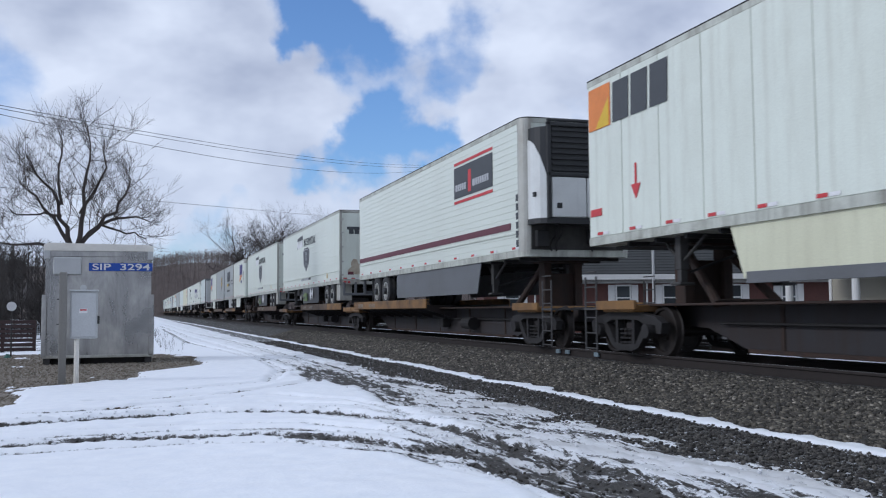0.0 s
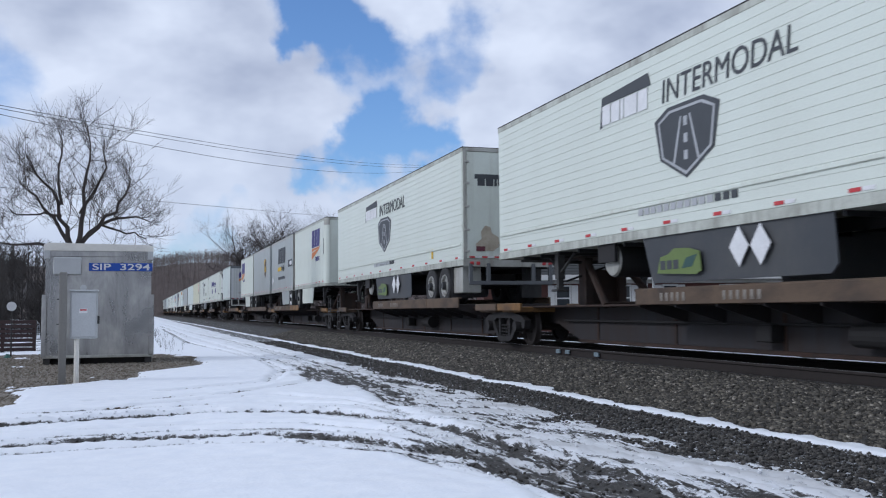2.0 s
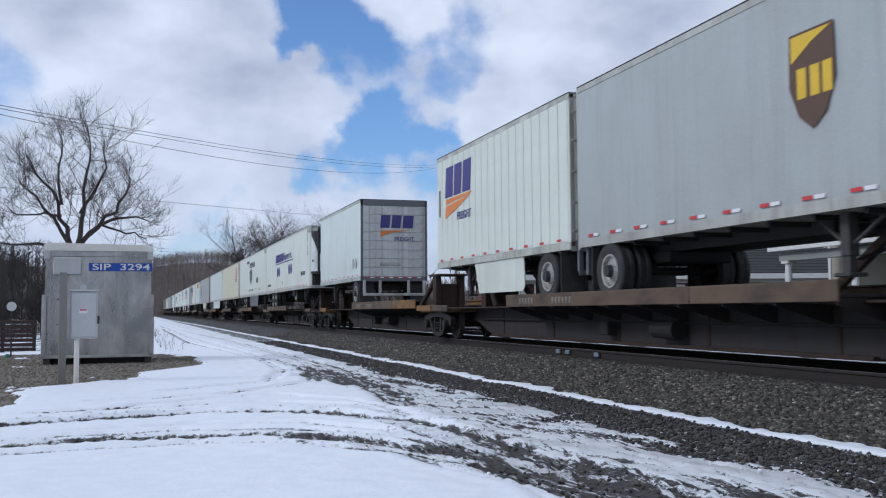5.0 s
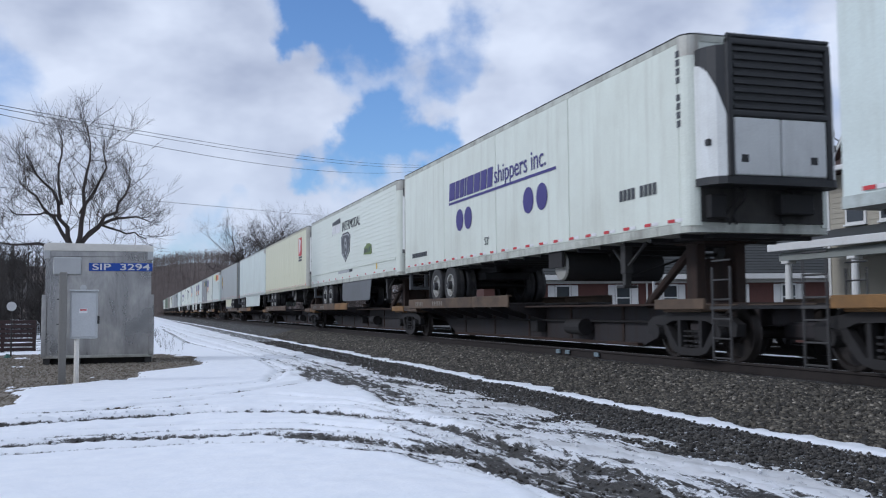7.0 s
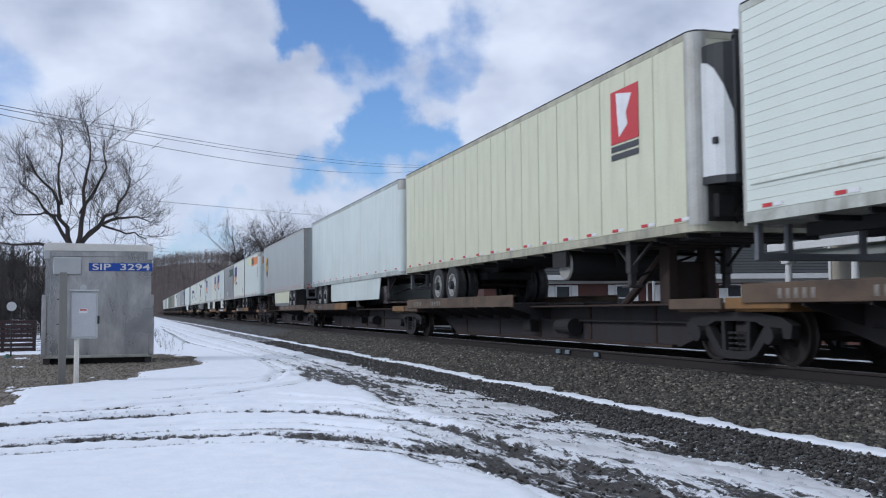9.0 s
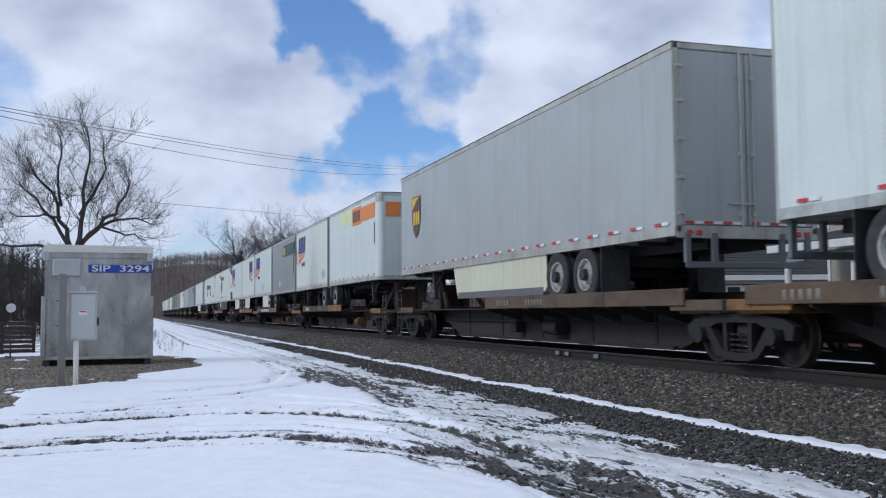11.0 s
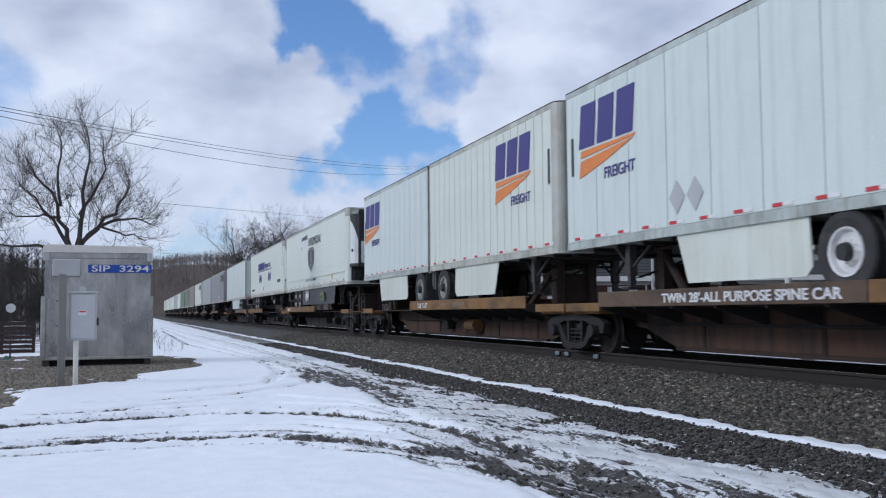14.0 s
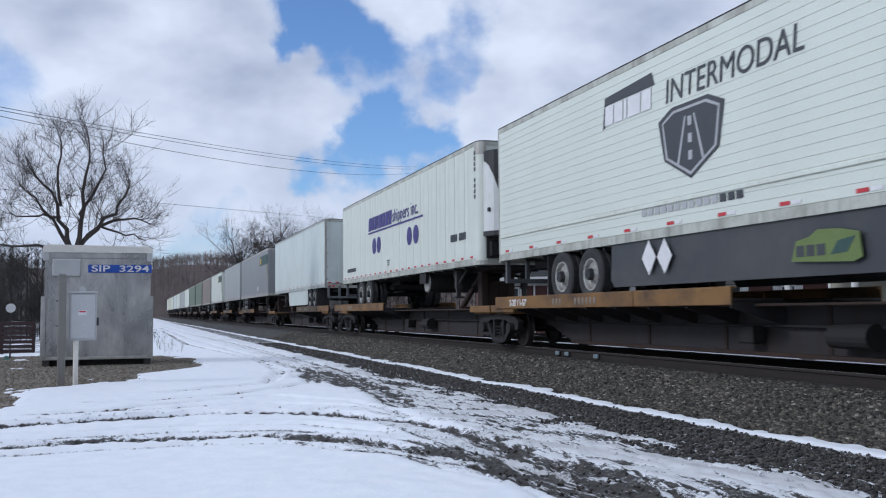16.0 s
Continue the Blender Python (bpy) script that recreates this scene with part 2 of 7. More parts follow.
PRINT_WHITE = plain("print_white", (0.78, 0.78, 0.78))
SILVER = plain("print_silver", (0.45, 0.46, 0.47))
UMBER = plain("print_umber", (0.10, 0.055, 0.03))
WHEEL_RUTS = [  # points on the lane and half the width between the two dark edges
    ([(-9.0, 10.6), (-1.41, 11.57), (-0.43, 11.8), (0.66, 12.06), (2.08, 11.52), (2.76, 10.37), (3.01, 8.15), (3.09, 5.94), (3.15, 1.0)], 0.20),
    ([(-9.0, 8.9), (-1.17, 9.66), (-0.45, 9.84), (0.33, 9.82), (1.28, 9.58), (2.03, 8.87), (2.73, 7.39), (3.0, 5.68), (3.05, 1.0)], 0.17),
    ([(-9.0, 9.9), (-0.8, 10.75), (0.6, 10.9), (1.7, 10.5), (2.45, 9.4), (2.9, 6.6), (3.0, 2.0)], 0.03)]
FAINT_TRACKS = [  # narrow older tracks
    ([(-9.0, 9.35), (-1.0, 10.2), (0.4, 10.35), (1.5, 10.0), (2.3, 9.0), (2.8, 6.9), (3.0, 2.0)], 0.10),
    ([(-9.0, 8.45), (-0.8, 9.2), (0.5, 9.3), (1.4, 8.9), (2.2, 7.9), (2.6, 6.3), (2.7, 1.0)], 0.05),
    ([(-6.0, 12.2), (-0.5, 12.9), (0.9, 13.9), (1.9, 14.2), (2.8, 13.0), (3.1, 10.8)], 0.03),
    ([(-1.2, 12.7), (0.78, 13.07), (1.76, 13.18), (2.65, 12.24), (2.95, 10.61)], 0.05),
    ([(0.4, 15.5), (2.2, 17.0), (2.9, 20.5), (3.0, 25.3), (1.9, 40.0), (1.7, 75.0)], 0.06),
    ([(-0.5, 14.2), (1.2, 14.6), (2.9, 16.6), (3.5, 20.0), (3.0, 30.0), (2.4, 50.0), (1.9, 90.0)], 0.09),
    ([(3.3, 12.0), (4.0, 20.0), (3.75, 38.0), (3.0, 60.0), (2.4, 110.0)], 0.14)]
GRAVEL_PATCH = [(-1.72, 13.6), (-1.6, 16.7), (-0.6, 18.3), (0.24, 18.6), (-0.11, 20.2), (1.65, 23.2), (1.5, 27.0), (0.5, 30.0), (-3.2, 31.0), (-9.0, 32.0), (-9.0, 13.5)]


def line_distance(px, py, pts):
    best = np.full(px.shape, 1e9)
    for (ax, ay), (bx, by) in zip(pts[:-1], pts[1:]):
        dx, dy = bx - ax, by - ay
        k = np.clip(((px - ax) * dx + (py - ay) * dy) / (dx * dx + dy * dy), 0, 1)
        best = np.minimum(best, np.hypot(px - ax - k * dx, py - ay - k * dy))
    return best


def inside(px, py, poly):
    hit = np.zeros(px.shape, bool)
    for (ax, ay), (bx, by) in zip(poly, poly[1:] + poly[:1]):
        cross = ((ay > py) != (by > py)) & (px < (bx - ax) * (py - ay) / (by - ay + 1e-9) + ax)
        hit ^= cross
    return hit


def value_noise(x, y, seed):
    """Smooth noise from -1 to 1 on a grid of one metre."""
    table = np.random.RandomState(seed).uniform(-1, 1, (256, 256))
    xi, yi = np.floor(x).astype(int), np.floor(y).astype(int)
    fx, fy = x - xi, y - yi
    fx, fy = fx * fx * (3 - 2 * fx), fy * fy * (3 - 2 * fy)
    g = lambda a, b: table[a % 256, b % 256]
    return (g(xi, yi) * (1 - fx) + g(xi + 1, yi) * fx) * (1 - fy) + (g(xi, yi + 1) * (1 - fx) + g(xi + 1, yi + 1) * fx) * fy


def fractal(x, y, scale, seed, octaves=4):
    total, amp = 0, 1.0
    for i in range(octaves):
        total = total + amp * value_noise(x * scale * 2 ** i + 17.3 * i, y * scale * 2 ** i + 5.1 * i, seed + i)
        amp *= 0.55
    return total / 1.9


def step(a, b, v):
    k = np.clip((v - a) / (b - a), 0, 1)
    return k * k * (3 - 2 * k)


def snow_and_height(x, y):
    n1, n2, n3 = fractal(x, y, 0.7, 1), fractal(x, y, 2.6, 9), fractal(x, y, 9.0, 23, 3)
    streak = fractal(x * 3.2, y * 0.55, 1.0, 40)
    fine_streak = fractal(x * 9.0, y * 1.6, 1.0, 57)
    # near the bend the streaks follow the wheel ruts
    bend = line_distance(x, y, WHEEL_RUTS[1][0])
    along_ruts = fractal(bend * 8.0 + 0.4 * n2, (x - y) * 0.7, 1.0, 83)
    turn = step(15.0, 11.5, y)
    fine_streak = fine_streak * (1 - turn) + 1.25 * along_ruts * turn
    streak = streak * (1 - 0.6 * turn)
    toe = 5.95 + 0.16 * n1 + 0.05 * n2 - 0.25 * step(12, 60, y) - 0.9 * step(60, 200, y)
    snow = np.ones(x.shape)
    # worn lane along the track: slush, mud and bare gravel
    lane_edge = 3.1 - 0.30 * step(11, 7, y) + 0.35 * n1 + 0.30 * n2
    near_lane = step(-0.25, 0.35, x - lane_edge)
    lane = np.clip(0.60 - 0.17 * step(2.9, 3.5, x) + 0.60 * streak + 0.95 * fine_streak + 0.35 * n3, 0, 1)
    far_mend = step(17, 27, y)
    snow = snow * (1 - near_lane * (1 - lane) * (1 - 0.75 * far_mend))
    band = step(4.55, 4.75, x + 0.22 * n2 + 0.15 * n1 + 0.1 * step(20, 40, y)) * (1 - 0.1 * far_mend)
    snow = snow * (1 - band * (0.93 + 0.2 * n3))
    knot = np.exp(-(((x - 3.45) / 0.45) ** 2 + ((y - 17.5) / 2.6) ** 2))
    snow = snow - knot * (0.85 + 0.9 * n2)
    # narrow ridge of snow left at the foot of the ballast
    half = 0.125 + 0.09 * n2 + 0.07 * n1
    ridge = 1 - step(half - 0.05, half + 0.05, np.abs(x - toe + 0.05))
    snow = np.maximum(snow, ridge * (0.95 + 0.2 * n3))
    snow = np.where(x > toe + 0.22, 0.0, snow)
    # a snow-white strip between the two tracks, standing in for sky glints on rail tops
    strip = step(11.70, 11.76, x + 0.03 * n2) * (1 - step(11.84, 11.90, x + 0.04 * n2)) * step(-0.55, -0.15, n1)
    snow = np.maximum(snow, 0.95 * strip)
    # gravel round the shed, ruts
    patch = inside(x + 0.25 * n2 + 0.2 * n1, y + 0.7 * n2 + 0.5 * n1, GRAVEL_PATCH)
    spots = step(0.42, 0.55, n1 * 0.6 + n2 * 0.5)
    snow = np.where(patch, spots * 0.9, snow)
    far_left = step(0.9, 0.3, x) * step(31, 35, y) * step(-0.15, 0.1, n1 + 0.1)
    snow = snow * (1 - 0.8 * far_left * (x < 1.2))
    cut = np.zeros(x.shape)
    rim = np.zeros(x.shape)
    for pts, half_w in WHEEL_RUTS + FAINT_TRACKS:
        d = line_distance(x + 0.05 * n2, y + 0.06 * n2, pts)
        edge = np.exp(-((d - half_w) / (0.075 if half_w > 0.15 else 0.06)) ** 2)
        gap = 0.85 + 0.6 * fractal(x * 0.6, y * 0.6, 1.0, 71)
        strength = (1.8 if half_w > 0.15 else 1.0) * (1 - 0.45 * step(1.7, 2.6, x)) * np.clip(1.0 + 0.6 * fine_streak, 0.45, 1.3)
        snow = snow - strength * edge * np.clip(gap + 0.45 * n3 + 0.3, 0, 1.1) * (x < 4.9)
        if half_w > 0.15:
            snow = snow - 0.22 * np.exp(-(d / half_w) ** 2) * (0.6 + 0.9 * n3)
        cut = np.maximum(cut, np.exp(-(d / (half_w + 0.05)) ** 2) * (1.0 if half_w > 0.15 else 0.4))
        rim = np.maximum(rim, np.exp(-((d - half_w - 0.17) / 0.07) ** 2) * (1.0 if half_w > 0.15 else 0.3))
    snow = np.clip(snow, 0, 1)
    # height: level lane, ballast bank with the two tracks, then level again
    rise = step(0.0, 1.0, (x - 6.05) / 1.55) * 0.29
    fall = step(0.0, 1.0, (x - 15.2) / 1.8) * 0.29
    bank = np.where(x > 6.0, rise - fall, 0)
    z = bank + 0.03 * n1 * step(30, 5, np.abs(y - 12)) * (x < 5) + snow * (0.035 + 0.010 * n2)
    z = z - 0.050 * cut * (x < 4.9) + 0.030 * rim * (0.4 + 0.8 * np.clip(n3 + 0.4, 0, 1)) * (x < 4.9) + 0.008 * n3 * (1 - 0.75 * snow) + 0.012 * n3 * near_lane * (x < 5.7)
    z = z - 0.02
    # the valley floor drops a little to the left of the shed, and stays level far away
    z = z - 0.5 * step(-3.0, -9.0, x) * step(20, 45, y)
    dirt = np.clip(near_lane * (0.30 + 0.55 * fine_streak + 0.40 * streak) * (1 - 0.55 * far_mend) + 0.55 * cut * (0.6 + 0.8 * n3), 0, 0.9) * (x < 5.0)
    return snow, z, dirt, patch * 1.0


def graded(stops):
    out = []
    for (a, da), (b, db) in zip(stops[:-1], stops[1:]):
        v = a
        while v < b - 1e-6:
            out.append(v)
            k = (v - a) / (b - a)
            v += da * (1 - k) + db * k
    return np.array(out + [stops[-1][0]])


def build_ground():
    xs = graded([(-900, 150), (-60, 8), (-12, 0.6), (-4, 0.07), (2.0, 0.035), (6.4, 0.04), (8.0, 0.3), (11.6, 0.04), (12.0, 0.04), (17.5, 0.6), (60, 8), (900, 150)])
    ys = graded([(-300, 60), (-20, 4), (2.5, 0.05), (12.0, 0.055), (30.0, 0.18), (80, 1.2), (260, 8), (1800, 150)])
    gx, gy = np.meshgrid(xs, ys)
    snow, gz, dirt, earth = snow_and_height(gx, gy)
    nx, ny = len(xs), len(ys)
    co = np.stack([gx, gy, gz], -1).reshape(-1, 3)
    i = np.arange(nx * ny).reshape(ny, nx)
    quads = np.stack([i[:-1, :-1], i[:-1, 1:], i[1:, 1:], i[1:, :-1]], -1).reshape(-1, 4)
    me = bpy.data.meshes.new("ground")
    me.vertices.add(len(co)), me.loops.add(quads.size), me.polygons.add(len(quads))
    me.vertices.foreach_set("co", co.ravel())
    me.loops.foreach_set("vertex_index", quads.ravel())
    me.polygons.foreach_set("loop_start", np.arange(len(quads)) * 4)
    me.polygons.foreach_set("use_smooth", np.ones(len(quads), bool))
    me.attributes.new("snow_cover", "FLOAT", "POINT").data.foreach_set("value", snow.ravel().astype(np.float32))
    me.attributes.new("dry_earth", "FLOAT", "POINT").data.foreach_set("value", earth.ravel().astype(np.float32))
    me.attributes.new("slush", "FLOAT", "POINT").data.foreach_set("value", dirt.ravel().astype(np.float32))
    me.update(), me.validate()
    me.materials.append(GROUND)
    return tagged(new("ground", me), "snow, slush and dark gravel beside the railway", "ground", kind="structure")


def ground_nodes(nt, bsdf):
    at = nt.nodes.new("ShaderNodeAttribute")
    at.attribute_name = "snow_cover"
    fine = noise_node(nt, 22.0, 6, 0.65)
    mid = noise_node(nt, 5.0, 5, 0.6)
    stones = nt.nodes.new("ShaderNodeTexVoronoi")
    stones.inputs["Scale"].default_value = 26.0
    tc = nt.nodes.new("ShaderNodeTexCoord")
    nt.links.new(tc.outputs["Object"], stones.inputs["Vector"])
    gravel = ramp(nt, stones.outputs["Color"], [(0.1, (0.018, 0.017, 0.016)), (0.55, (0.042, 0.039, 0.034)), (0.9, (0.095, 0.088, 0.075))])
    mud = ramp(nt, mid, [(0.35, (0.016, 0.014, 0.013)), (0.7, (0.036, 0.031, 0.026))])
    soil = blend(nt, ramp(nt, mid, [(0.4, (0.25, 0.25, 0.25)), (0.6, (0.8, 0.8, 0.8))]), mud, gravel)
    dry = nt.nodes.new("ShaderNodeAttribute")
    dry.attribute_name = "dry_earth"
    soil = blend(nt, dry.outputs["Fac"], soil, ramp(nt, fine, [(0.3, (0.085, 0.070, 0.052)), (0.5, (0.17, 0.145, 0.110)), (0.72, (0.25, 0.215, 0.165))]))
    white = ramp(nt, mid, [(0.3, (0.80, 0.83, 0.88)), (0.7, (0.88, 0.90, 0.93))])
    sl = nt.nodes.new("ShaderNodeAttribute")
    sl.attribute_name = "slush"
    white = blend(nt, sl.outputs["Fac"], white, (0.36, 0.35, 0.34))
    add = nt.nodes.new("ShaderNodeMath")
    add.operation = "MULTIPLY_ADD"
    nt.links.new(fine, add.inputs[0])
    add.inputs[1].default_value = 1.0
    runs = noise_node(nt, 3.0, 5, 0.65, (4.5, 0.6, 1.0), warp=0.3)      # streaks along the lane
    drawn = nt.nodes.new("ShaderNodeMath")
    drawn.operation = "SUBTRACT"
    nt.links.new(runs, drawn.inputs[0])
    drawn.inputs[1].default_value = 0.5
    where = nt.nodes.new("ShaderNodeMath")
    where.operation = "MULTIPLY_ADD"
    nt.links.new(drawn.outputs[0], where.inputs[0])
    nt.links.new(ramp(nt, sl.outputs["Fac"], [(0.02, (0, 0, 0)), (0.25, (3.4, 3.4, 3.4))]), where.inputs[1])
    nt.links.new(at.outputs["Fac"], where.inputs[2])
    nt.links.new(where.outputs[0], add.inputs[2])
    grain = noise_node(nt, 60.0, 4, 0.7)
    add2 = nt.nodes.new("ShaderNodeMath")
    add2.operation = "MULTIPLY_ADD"
    nt.links.new(grain, add2.inputs[0])
    add2.inputs[1].default_value = 0.95
    nt.links.new(add.outputs[0], add2.inputs[2])
    half = nt.nodes.new("ShaderNodeMath")
    half.operation = "MULTIPLY"
    nt.links.new(add2.outputs[0], half.inputs[0])
    half.inputs[1].default_value = 0.50
    fac = ramp(nt, half.outputs[0], [(0.54, (0, 0, 0)), (0.60, (0.30, 0.30, 0.30)), (0.69, (1, 1, 1))])
    slush = blend(nt, fac, soil, white)
    nt.links.new(slush, bsdf.inputs["Base Color"])
    rg = ramp(nt, fac, [(0.0, (0.75, 0.75, 0.75)), (1.0, (0.55, 0.55, 0.55))])
    nt.links.new(rg, bsdf.inputs["Roughness"])
    h = nt.nodes.new("ShaderNodeMath")
    h.operation = "MULTIPLY_ADD"
    nt.links.new(stones.outputs["Distance"], h.inputs[0])
    h.inputs[1].default_value = -0.5
    nt.links.new(fine, h.inputs[2])
    calm = ramp(nt, fac, [(0.0, (1, 1, 1)), (1.0, (0.16, 0.16, 0.16))])      # snow lies smoother than stones
    hs = nt.nodes.new("ShaderNodeMath")
    hs.operation = "MULTIPLY"
    nt.links.new(h.outputs[0], hs.inputs[0]), nt.links.new(calm, hs.inputs[1])
    bump(nt, bsdf, hs.outputs[0], 0.6, 0.03)


GROUND = material("ground_snow_gravel", ground_nodes)
build_ground()

RAIL_SIDE = worn("rail_rust", (0.030, 0.023, 0.020), (0.018, 0.015, 0.014), 0.8, 0.2, 0.7, 3.0)
TIE_WOOD = worn("tie_wood", (0.075, 0.062, 0.052), (0.035, 0.030, 0.027), 0.85, 0, 0.7, 3.0, (1, 6, 1))


def build_rail(x):
    """One running rail: foot, web and head, with a worn bright top."""
    h = RAIL
    bm = B()
    prof = [(-0.075, 0), (0.075, 0), (0.075, 0.012), (0.012, 0.03), (0.012, 0.135), (0.036, 0.145), (0.036, 0.17), (0.03, 0.18),
            (-0.03, 0.18), (-0.036, 0.17), (-0.036, 0.145), (-0.012, 0.135), (-0.012, 0.03), (-0.075, 0.012)]
    slab(bm, [(x + u, h - 0.18 + v) for u, v in prof], "y", -60, 900)
    ob = tagged(new("rail", mesh_of("rail", bm)), "rust-brown steel running rail with a bright worn top", "rail", "running rails", "structure")
    ob.data.materials.append(RAIL_SIDE)
    bm = B()
    box(bm, x - 0.024, x + 0.024, -60, 900, h - 0.001, h + 0.002)
    part("running_surface", bm, BRIGHT_STEEL, ob, "bright polished rail top")


for xr in (XC - 0.755, XC + 0.755, XC2 - 0.755, XC2 + 0.755):
    build_rail(xr)


def build_ties():
    bm = B()
    box(bm, -1.3, 1.3, -0.115, 0.115, -0.18, 0, 0.012)
    me = mesh_of("tie", bm)
    me.materials.append(TIE_WOOD)
    bed = thing("track_bed", "dark weathered wooden ties under the rails", "track", kind="structure")
    rng = random.Random(4)
    for xc, count in ((XC, 120), (XC2, 60)):
        for i in range(count):
            part("tie", me, None, bed, m=pose(xc + rng.uniform(-0.03, 0.03), 1.0 + 0.52 * i, RAIL - 0.185 + rng.uniform(-0.006, 0.004), 0, 0, rng.uniform(-1.2, 1.2)))


build_ties()

# ---- the train ----
# way of the train along the track at each second of the clip
TRAVEL = [(0.0, 0.0), (1.5, 25.60), (2.0, 34.42), (2.5, 43.52), (3.0, 52.06), (3.5, 60.88), (4.2, 73.10), (6.3, 110.23), (6.5, 113.20), (7.0, 121.71), (7.5, 130.90), (7.8, 135.60), (8.0, 139.05), (8.4, 145.71), (9.0, 156.10),
          (11.4, 197.86), (12.2, 211.60), (13.0, 225.58), (13.5, 233.98), (14.0, 242.60), (14.5, 250.93), (15.0, 259.10), (15.5, 267.58), (16.0, 275.62)]
DECK = 1.38                       # height of the wheel decks
HALF = 1.295                      # half width of a trailer body
FLOOR, ROOF = 1.08, 4.00          # body over the deck
rolling = []                      # (thing, place along the train)
MESH = {}


def cached(key, build):
    if key not in MESH:
        MESH[key] = mesh_of(key if isinstance(key, str) else key[0], build())
    return MESH[key]


def tyre_mesh():
    bm = B()
    n, prof = 28, [(-0.11, 0.30), (-0.135, 0.40), (-0.13, 0.475), (-0.10, 0.50), (-0.035, 0.50), (-0.03, 0.488), (0.03, 0.488), (0.035, 0.50), (0.10, 0.50), (0.13, 0.475), (0.135, 0.40), (0.11, 0.30)]
    rings = [[bm.verts.new((u, r * math.cos(2 * math.pi * i / n), r * math.sin(2 * math.pi * i / n))) for u, r in prof] for i in range(n)]
    k = len(prof)
    for i in range(n):
        for j in range(k):
            bm.faces.new((rings[i][j], rings[i][(j + 1) % k], rings[(i + 1) % n][(j + 1) % k], rings[(i + 1) % n][j]))
    bmesh.ops.recalc_face_normals(bm, faces=bm.faces[:])
    return bm


def rim_mesh():
    bm = B()
    n, prof = 24, [(-0.115, 0.30), (-0.13, 0.295), (-0.12, 0.27), (-0.05, 0.25), (-0.035, 0.17), (-0.075, 0.13), (-0.11, 0.11), (-0.15, 0.10), (-0.16, 0.07), (-0.16, 0.0)]
    rings = [[bm.verts.new((u, r * math.cos(2 * math.pi * i / n), r * math.sin(2 * math.pi * i / n))) for u, r in prof[:-1]] for i in range(n)]
    hub = bm.verts.new((-0.16, 0, 0))
    k = len(prof) - 1
    for i in range(n):
        for j in range(k - 1):
            bm.faces.new((rings[i][j], rings[i][j + 1], rings[(i + 1) % n][j + 1], rings[(i + 1) % n][j]))
        bm.faces.new((rings[i][k - 1], hub, rings[(i + 1) % n][k - 1]))
    for i in range(10):
        a = 2 * math.pi * i / 10
        tube(bm, (-0.075, 0.143 * math.cos(a), 0.143 * math.sin(a)), (-0.095, 0.143 * math.cos(a), 0.143 * math.sin(a)), 0.014, n=6)
    bmesh.ops.recalc_face_normals(bm, faces=bm.faces[:])
    return bm


def road_axle(trailer, y, bright=False):
    """Dual wheels on both sides of an axle; each wheel is a tyre with its rim."""
    for side in (-1, 1):
        for k, x in enumerate((1.15, 0.83)):
            w = part("wheel", cached("rubber_tyre", tyre_mesh), TYRE, trailer, "road tyre", pose(side * x, y, 0.5, 0, 0, 0 if side < 0 else 180))
            if k == 0:
                part("rim", cached("bright_rim" if bright else "steel_rim", rim_mesh), RIM_BRIGHT if bright else RIM, w, "pale steel rim")
                part("hub", cached("axle_hub", lambda: tube(B(), (-0.05, 0, 0), (-0.19, 0, 0), 0.125, 0.10, 16)), BLACK, w, "dark oily hub")
    bm = B()
    tube(bm, (-1.0, y, 0.5), (1.0, y, 0.5), 0.07)
    for side in (-1, 1):
        box(bm, side * 0.45 - 0.06, side * 0.45 + 0.06, y - 0.5, y + 0.5, 0.62, 0.75, 0.02)
        box(bm, side * 0.45 - 0.04, side * 0.45 + 0.04, y - 0.08, y + 0.08, 0.5, FLOOR, 0.0)
    part("axle", bm, UNDER, trailer)


def shell_outline(L, nose_lead, round_nose, grow=0.0):
    """Plan of the body: square at the doors, rounded at the nose."""
    r = 0.22 if round_nose else 0.06
    h, pts = HALF + grow, []
    y_nose, y_tail, s = (0.0, L, 1) if nose_lead else (L, 0.0, -1)
    for i in range(7):
        a = math.pi / 2 * i / 6
        pts.append((-h + r - r * math.cos(a), y_nose + s * (r - grow - r * math.sin(a))))
    for i in range(7):
        a = math.pi / 2 * i / 6
        pts.append((h - r + r * math.sin(a), y_nose + s * (r - grow - r * math.cos(a))))
    pts += [(h, y_tail + s * grow), (-h, y_tail + s * grow)]
    return pts


